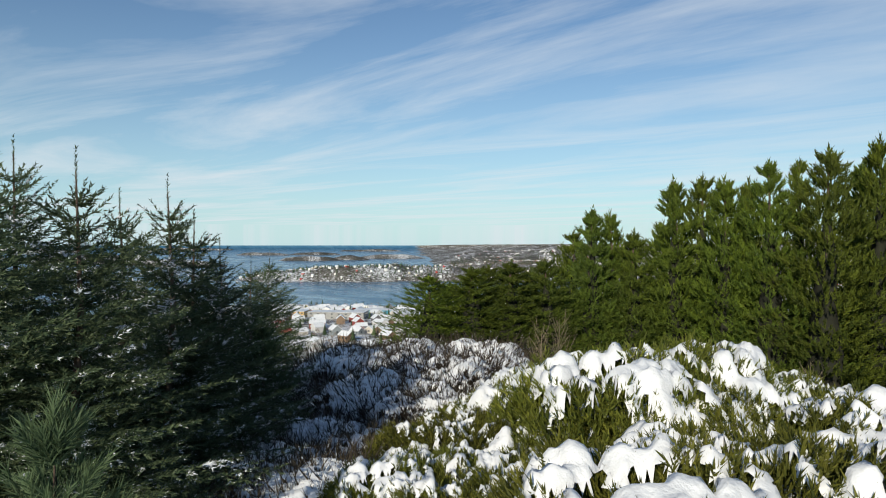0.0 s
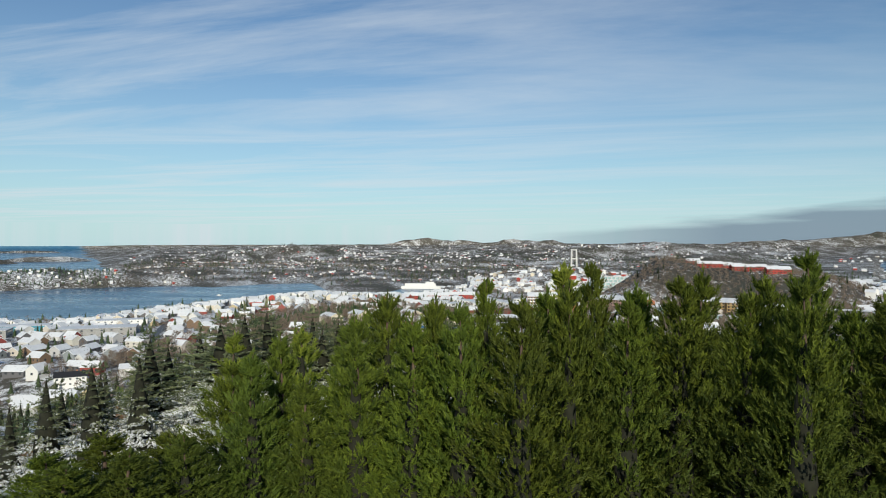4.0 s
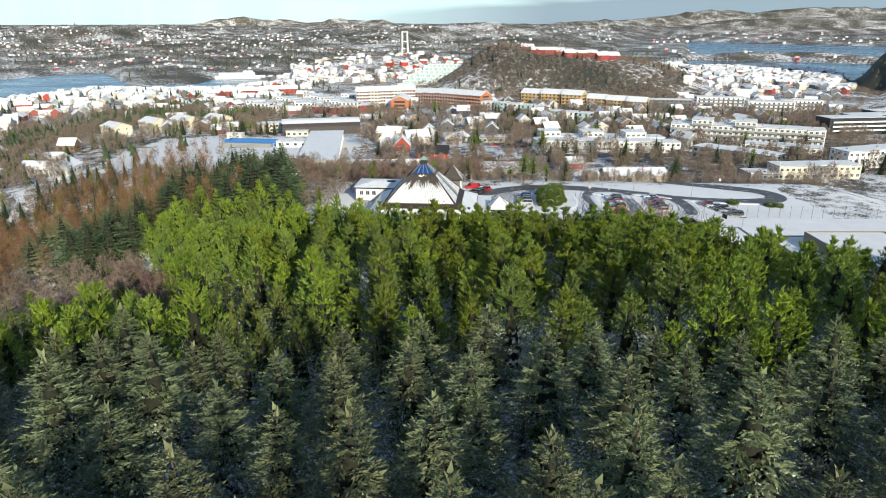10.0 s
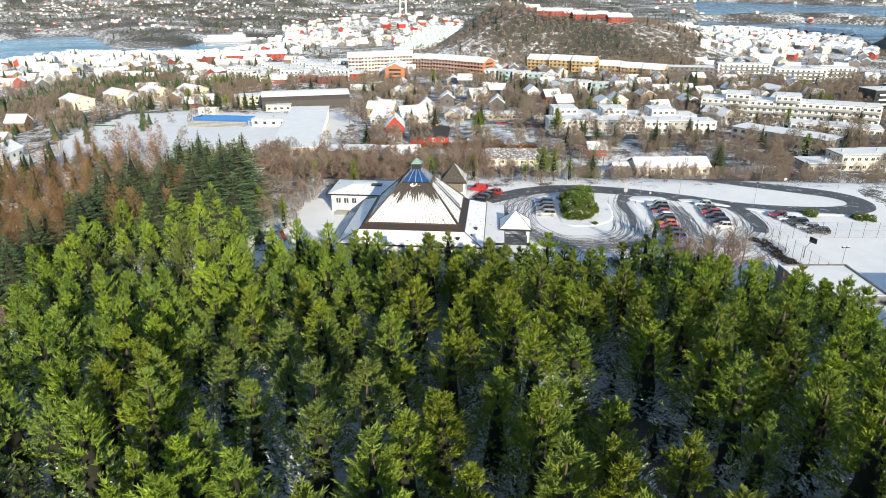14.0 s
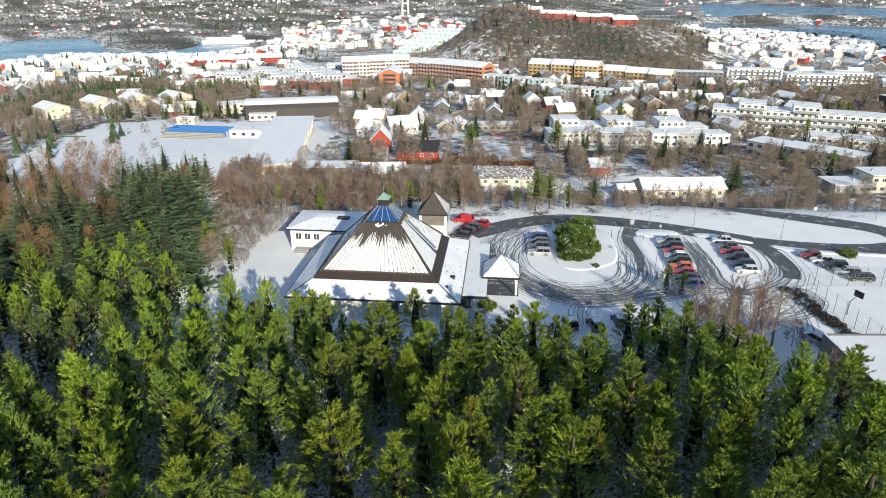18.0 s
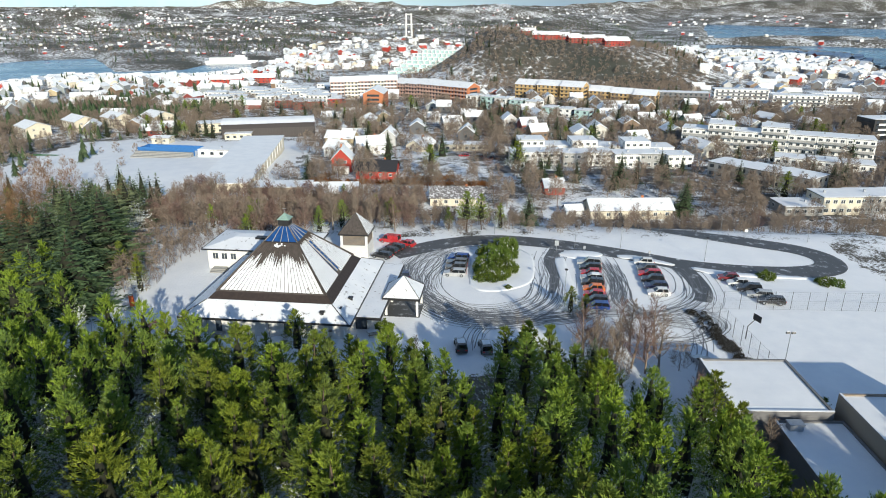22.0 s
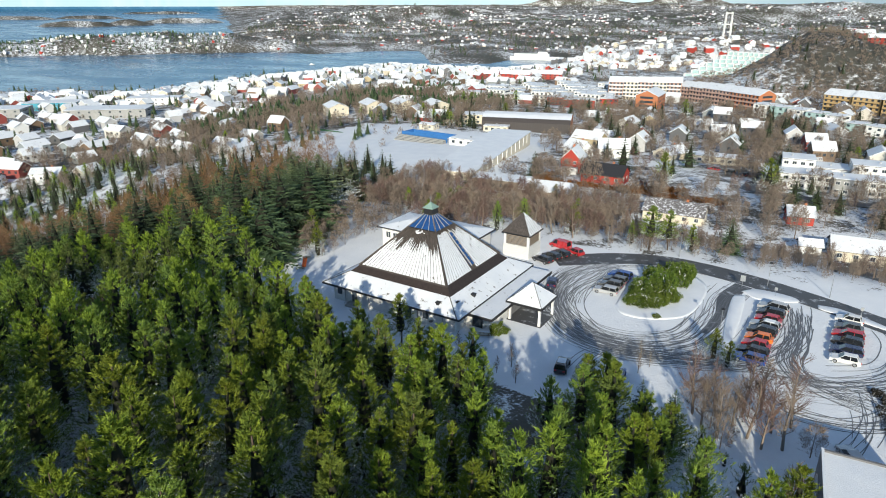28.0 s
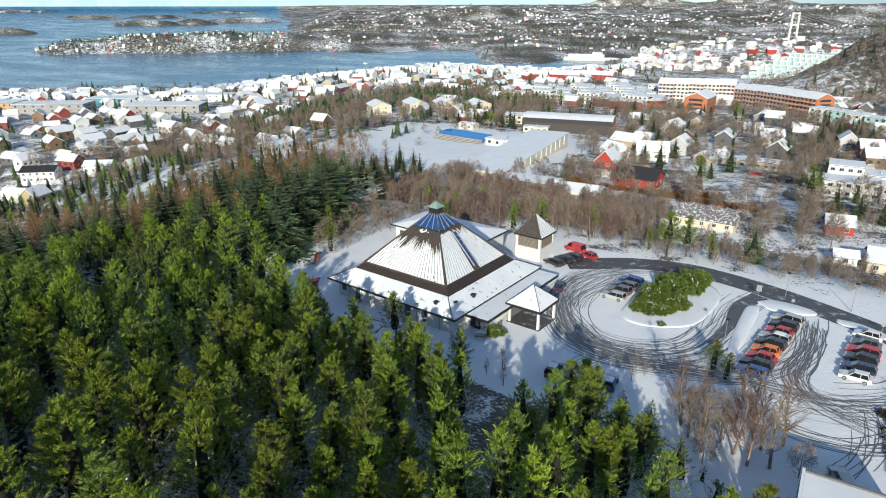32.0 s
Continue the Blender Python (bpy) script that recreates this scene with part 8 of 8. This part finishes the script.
# ordinary wooden houses
def in_town(x, y):
    az, r = polar(x, y)
    if not free(x, y, 8) or lie(x, y) < SEA + 5:
        return False
    if r < 300 and az > -50:
        return False
    if -185 < x < -60 and 318 < y < 470 or (-215 < x < -150 and 380 < y < 470):
        return False
    if x > -330 and x < -70 and 440 < y < 620 and wob(x, y, 40, 2) > -0.3:
        return False
    if near_line(x, y, -264, 333, -355, 424, 9) or near_line(x, y, -355, 424, -420, 520, 9):
        return False
    if -3 < az < 20 and 620 < r < 1000:
        return False
    return x > -1200


TPL = []
for w, d, he, hr in ((11, 8, 4.8, 7.6), (13, 8.5, 3.4, 6.0), (9.5, 8, 5.2, 8.4), (14, 9, 5.0, 7.6), (10, 7.5, 3.2, 5.6)):
    TPL.append((Build().gable_wall(w, d, -2, he, hr).mesh("wall", M_HOUSE), Build().gable(w, d, he, hr, 0.5, 0.35).mesh("roof", M_SNOW_ROOF), w, d, he))


def simple_house(x, y, turn, k, windows, group="houses of the town"):
    wl_, rf, w, d, he = TPL[k]
    t = thing("wooden_house", warp_pose(x, y, lie(x, y), turn), "wooden house with a snow-covered pitched roof in its garden", "house", group)
    part("wall", wl_, None, t), part("roof", rf, None, t)
    if windows:
        for i in range(3):
            window(t, -w / 2 + w * (i + 0.5) / 3, -d / 2 - 0.04, he * 0.6, 0, 1.3, 1.3, DW)
        for s in (-1, 1):
            window(t, s * (w / 2 + 0.04), 0, he * 0.6, 90 * s, 1.4, 1.4, DW)


west = spread(640, 15.5, (-1150, -60, 170, 1420), lambda x, y: in_town(x, y) and -72 < polar(x, y)[0] < -13 and 300 < polar(x, y)[1] < 1330, 41)
east = spread(330, 16, (60, 1000, 330, 1750), lambda x, y: in_town(x, y) and 9 < polar(x, y)[0] < 33 and 400 < polar(x, y)[1] < 1900, 42)
mid = spread(60, 18, (-70, 140, 380, 760), in_town, 43)
allh = sorted(west + east + mid, key=lambda p: polar(*p)[1])
for i, (x, y) in enumerate(allh[:330]):
    simple_house(x, y, random.choice((0, 90)) + 30 * wob(x, y, 150, 3) + random.uniform(-12, 12), random.randrange(5), i < 110)


def far_houses(name, spots, label, big=1.0):
    """Small far houses, walls and snowy roofs, in one body."""
    b = Build()
    for x, y in spots:
        w, d, he = random.uniform(9, 15) * big, random.uniform(8, 10) * big, random.uniform(4, 6.5) * big
        hr, z = he + 2.6 * big, lie(x, y)
        h = Build().gable_wall(w, d, -3, he, hr, random.choice((0, 0, 0, 0, 0, 2, 3, 4, 4))).gable(w, d, he, hr, 0.5, 0.4, 1)
        a = random.uniform(0, 6.28)
        c, s = math.cos(a), math.sin(a)
        V = np.array(h.v)
        X, Y, Z, _ = draw_in(V[:, 0] * c - V[:, 1] * s + x, V[:, 0] * s + V[:, 1] * c + y, V[:, 2] + z)
        k = len(b.v)
        b.v += list(zip(X.tolist(), Y.tolist(), Z.tolist()))
        b.f += [tuple(i + k for i in f) for f in h.f]
        b.m += h.m
    solid(name, b, [M_WHITEW, M_SNOW_ROOF, M_RED, M_CREAM, M_GREYCLAD], label, "houses", kind="stuff")


far_houses("shore_houses", allh[330:], "many wooden houses with snowy roofs down to the shore")
far_houses("sound_houses", spread(200, 15, (-380, 60, 1020, 1640), lambda x, y: lie(x, y) > SEA + 4 and -14.5 < polar(x, y)[0] < 1 and 940 < polar(x, y)[1] < 1500, 44), "houses with snowy roofs where the town meets the sound", 0.95)
# rows of steep white gables near the eastern fjord
far_houses("fjord_row_houses", [p for p in spread(240, 15, (380, 900, 1000, 1850), lambda x, y: 17 < polar(x, y)[0] < 31.5 and 1050 < polar(x, y)[1] < 1750 and lie(x, y) > SEA + 3, 45)], "rows of pale steep-gabled houses above the fjord", 1.15)


def settled(x, y):
    az, r = polar(x, y)
    return lie(x, y) > SEA + 4 and wob(x, y, 140, 11) + 0.5 * wob(x, y, 60, 12) > 0.0


far_houses("far_shore_houses", spread(900, 17, (-2300, 300, 1400, 3600), lambda x, y: settled(x, y) and polar(x, y)[1] > 1560 and polar(x, y)[0] > -43, 46), "small white houses scattered over the far shore", 0.55)
far_houses("distant_houses", spread(520, 36, (-3500, 1900, 2600, 6500), lambda x, y: settled(x, y) and 2700 < polar(x, y)[1] < 6500 and -42 < polar(x, y)[0] < 14, 47), "distant white houses on the hills", 0.85)
far_houses("isle_houses", spread(150, 20, (-1950, -1050, 950, 1750), lambda x, y: lie(x, y) > SEA + 5 and polar(x, y)[0] < -44 and polar(x, y)[1] > 1500, 48), "white houses on the island slopes", 0.62)
far_houses("fjord_isle_houses", spread(130, 26, (700, 2600, 1700, 5200), lambda x, y: lie(x, y) > SEA + 4 and polar(x, y)[0] > 17 and polar(x, y)[1] > 2050 and lie(x, y) < 0, 49), "white houses on islands and slopes across the fjord", 1.1)

# ---- trees of the town and the far woods ----
def wild(x, y):
    return free(x, y, 3) and lie(x, y) > SEA + 3


hill = lambda x, y: wild(x, y) and -4 < polar(x, y)[0] < 21 and 560 < polar(x, y)[1] < 1000 and wob(x, y, 45, 5) > -0.75
forest("hill_bare_wood", ["bareT0", "bareT1"], spread(1500, 4.6, (-60, 340, 640, 1080), hill, 51), "leafless brown wood on the rocky hill", (6, 11))
forest("hill_dark_firs", ["darkL0", "pineL1"], spread(90, 9, (-60, 340, 640, 1080), lambda x, y: hill(x, y) and wob(x, y, 60, 8) > 0.2, 52), "dark firs on the hill", (6, 11))
tw = lambda x, y: wild(x, y) and polar(x, y)[1] > 196 and not (-185 < x < -60 and 318 < y < 470)
forest("town_bare_trees", ["bareL0", "bareL1"], spread(2300, 3.7, (-330, 330, 296, 640), lambda x, y: tw(x, y) and wob(x, y, 26, 5) > -0.25, 53), "leafless trees in gardens and verges", (5, 11))
forest("town_red_shrubs", ["bareR0"], spread(240, 4, (-120, 200, 300, 520), lambda x, y: tw(x, y) and wob(x, y, 20, 7) > 0.35, 54), "reddish leafless shrubs along gardens", (2, 5))
for x, y in spread(200, 6, (-180, 260, 298, 600), lambda x, y: tw(x, y) and wob(x, y, 30, 9) > -0.3, 55):
    tree(random.choice(("pineL0", "darkL0", "darkL2", "darkL1", "darkspruce1")), x, y, random.uniform(7, 13), group="evergreens in the town", wide=1.15)
forest("school_pines", ["darkT0", "pineT0", "pineT1"], spread(520, 4.4, (-330, -120, 410, 690), lambda x, y: wild(x, y) and (near_line(x, y, -292, 440, -262, 560, 26) or near_line(x, y, -262, 560, -250, 660, 24) or near_line(x, y, -262, 520, -165, 600, 12)), 56), "low green pines behind the school", (6, 10))
forest("western_garden_trees", ["darkT0", "darkT1"], spread(700, 8, (-900, -150, 220, 1000), lambda x, y: wild(x, y) and polar(x, y)[1] > 290, 57), "dark evergreens between the western houses", (5, 12))
forest("western_bare_trees", ["bareT0", "bareT1"], spread(1500, 6, (-900, -120, 220, 1000), lambda x, y: wild(x, y) and polar(x, y)[1] > 280, 58), "bare brown trees between the western houses", (4, 8))
forest("east_bare_trees", ["bareT0", "bareT1"], spread(2200, 5.5, (100, 800, 330, 1500), lambda x, y: wild(x, y) and polar(x, y)[0] > 14, 59), "bare brown trees between the eastern houses", (5, 10))
far_w = lambda x, y: lie(x, y) > SEA + 8 and not settled(x, y)
forest("far_shore_wood", ["darkT0"], spread(1800, 15, (-2300, 700, 1400, 3400), lambda x, y: far_w(x, y) and polar(x, y)[1] > 1380, 60), "dark conifers on the far shore hills", (8, 14))
forest("far_shore_bare_wood", ["bareT0", "bareT1"], spread(3000, 11, (-2200, 500, 1350, 2800), lambda x, y: lie(x, y) > SEA + 5 and polar(x, y)[1] > 1340, 61), "bare brown woods on the far shore", (7, 11))
forest("sound_bare_wood", ["bareT0", "bareT1"], spread(700, 9, (-400, 80, 1000, 1650), lambda x, y: lie(x, y) > SEA + 4 and -15 < polar(x, y)[0] < 2 and 900 < polar(x, y)[1] < 1520, 66), "bare brown trees between the houses by the sound", (6, 11))
forest("isle_wood", ["darkT1"], spread(500, 11, (-1950, -1050, 950, 1750), lambda x, y: lie(x, y) > SEA + 5 and polar(x, y)[0] < -44 and polar(x, y)[1] > 1450, 62), "dark trees on the island", (7, 12))
forest("east_hill_wood", ["darkT0", "darkT2"], spread(900, 9, (780, 1200, 900, 1500), lambda x, y: polar(x, y)[0] > 32.3 and lie(x, y) > SEA + 8, 63), "dark wooded hillside in the east", (10, 16))
near_home = lambda x, y: any((x - p) ** 2 + (y - q) ** 2 < 70 for p, q in allh[:260])
edge_wood = lambda x, y: wild(x, y) and not near_home(x, y) and not (-215 < x < -58 and 316 < y < 470) and x > -300 + 0.35 * (y - 200) and wob(x, y, 28, 4) > -0.45 and not near_line(x, y, -264, 330, -355, 424, 10)
ew = spread(300, 5.5, (-300, -95, 235, 480), lambda x, y: edge_wood(x, y) and x < -120, 65)
forest("western_edge_spruces", ["darkL0", "darkL1", "darkL2"], ew[:150], "dark spruces between the wood and the western houses", (7, 12))
forest("western_edge_pines", ["pineL0", "pineL1"], ew[150:230], "green pines between the wood and the western houses", (6, 10))
forest("western_edge_scrub", ["bareL0", "bareL1"], ew[230:], "bare brown trees between the wood and the western houses", (5, 9))
# red-brown beech hedges by the barn
V0, F0 = shrub_vf(250, 220, 0.9, 1.3, 0.35, 0.05, 4)
hs = [(x, y) for x, y in spread(150, 1.0, (-45, 30, 336, 362), lambda x, y: near_line(x, y, -40, 350, 22, 347, 1.8) or near_line(x, y, -10, 352, 8, 357, 2.0) or near_line(x, y, -38, 362, -42, 350, 1.5), 64)]
solid("beech_hedge", np_mesh("beech_hedge", np.concatenate([V0 + np.array([x, y, lie(x, y)]) for x, y in hs]), np.concatenate([F0 + i * len(V0) for i in range(len(hs))]), M_HEDGE), None, "rust-red beech hedges round the barn", "hedge", kind="stuff")

# suspension bridge far behind the town
bridge = thing("suspension_bridge", warp_pose(-131, 2094, -60, 4), "pale twin-towered suspension bridge far behind the town", "bridge")
for s in (-9, 9):
    part("tower_leg", Build().tube([(s, 0, 0), (s * 0.8, 0, 92)], [3.2, 2.4], 4), M_WALL, bridge)
part("crossbeam", Build().box(-9, 9, -1.5, 1.5, 60, 63).box(-8, 8, -1.5, 1.5, 88, 91), M_WALL, bridge)
for s in (-8, 8):
    part("cable", Build().tube([(s - 150, 40, 20), (s, 0, 91), (s + 180, -30, 30)], [0.5, 0.5, 0.5], 4), M_METAL, bridge)
part("deck", Build().box(-170, 190, -5, 5, 18, 20), M_CONC, bridge)
# cars and roads in the town
for pts, w in ((((-264, 330), (-300, 362), (-355, 424), (-420, 520), (-480, 620)), 6.5), (((-36, 470), (-30, 520), (-24, 590), (-10, 640), (10, 700)), 7), (((20, 398), (36, 402), (30, 372), (60, 368), (104, 374)), 6), (((185, 380), (215, 430), (205, 555), (260, 585), (338, 629), (420, 700)), 7)):
    solid("town_road", ribbon(smooth_line(pts, 14), w, 0.35), M_ASPHALT, "partly cleared town road between snowy verges", "road", kind="structure")
for x, y, c in ((14, 404, "red"), (20, 401, "black"), (26, 398, "black"), (30, 404, "silver"), (38, 398, "white"), (-28, 350, "black"), (-4, 365, "white"), (-6, 362, "grey"), (92, 376, "white"), (-40, 386, "silver"), (130, 346, "black")):
    q = car(x, y, random.uniform(0, 180), c, "estate")
    q.matrix_basis = pose(x, y, lie(x, y), 0, 0, random.uniform(0, 180))
ferry = thing("harbour_ferry", warp_pose(-455, 1492, -60, 10), "long white moored ferry in the bay", "ship")
part("hull", Build().add([(-48, -8, 0.2), (42, -8, 0.2), (52, 0, 0.2), (42, 8, 0.2), (-48, 8, 0.2), (-49, -8.5, 7), (44, -8.5, 7), (56, 0, 7.5), (44, 8.5, 7), (-49, 8.5, 7)], [(0, 1, 6, 5), (1, 2, 7, 6), (2, 3, 8, 7), (3, 4, 9, 8), (4, 0, 5, 9), (5, 6, 7, 8, 9)]), M_WHITEW, ferry)
part("superstructure", Build().box(-40, 34, -7, 7, 7, 13).box(10, 30, -6, 6, 13, 17), M_WHITEW, ferry)
boat2 = thing("motor_boat", warp_pose(-800, 1180, -60, 60), "small white motor boat trailing a wake", "boat")
part("hull", Build().add([(-4, -1.6, 0), (3, -1.6, 0), (6, 0, 0.3), (3, 1.6, 0), (-4, 1.6, 0), (-4, -1.9, 1.6), (3.4, -1.9, 1.6), (7, 0, 2), (3.4, 1.9, 1.6), (-4, 1.9, 1.6)], [(0, 1, 6, 5), (1, 2, 7, 6), (2, 3, 8, 7), (3, 4, 9, 8), (4, 0, 5, 9), (5, 6, 7, 8, 9)]), M_WHITEW, boat2)
part("cabin", Build().box(-2, 1.5, -1.2, 1.2, 1.6, 3.2), M_WHITEW, boat2)
rig = thing("harbour_cranes", warp_pose(-2650, 4750, -58, 0), "red and white shipyard cranes far off", "crane", )
for i in range(7):
    part("crane", Build().box(-6, 6, -6, 6, 0, random.uniform(50, 95)), CAR["red"] if i % 2 else M_WHITEW, rig, at=pose(-120 + 38 * i, 0, 0))
part("platform", Build().box(-150, 150, -20, 20, 0, 28), M_WHITEW, rig)
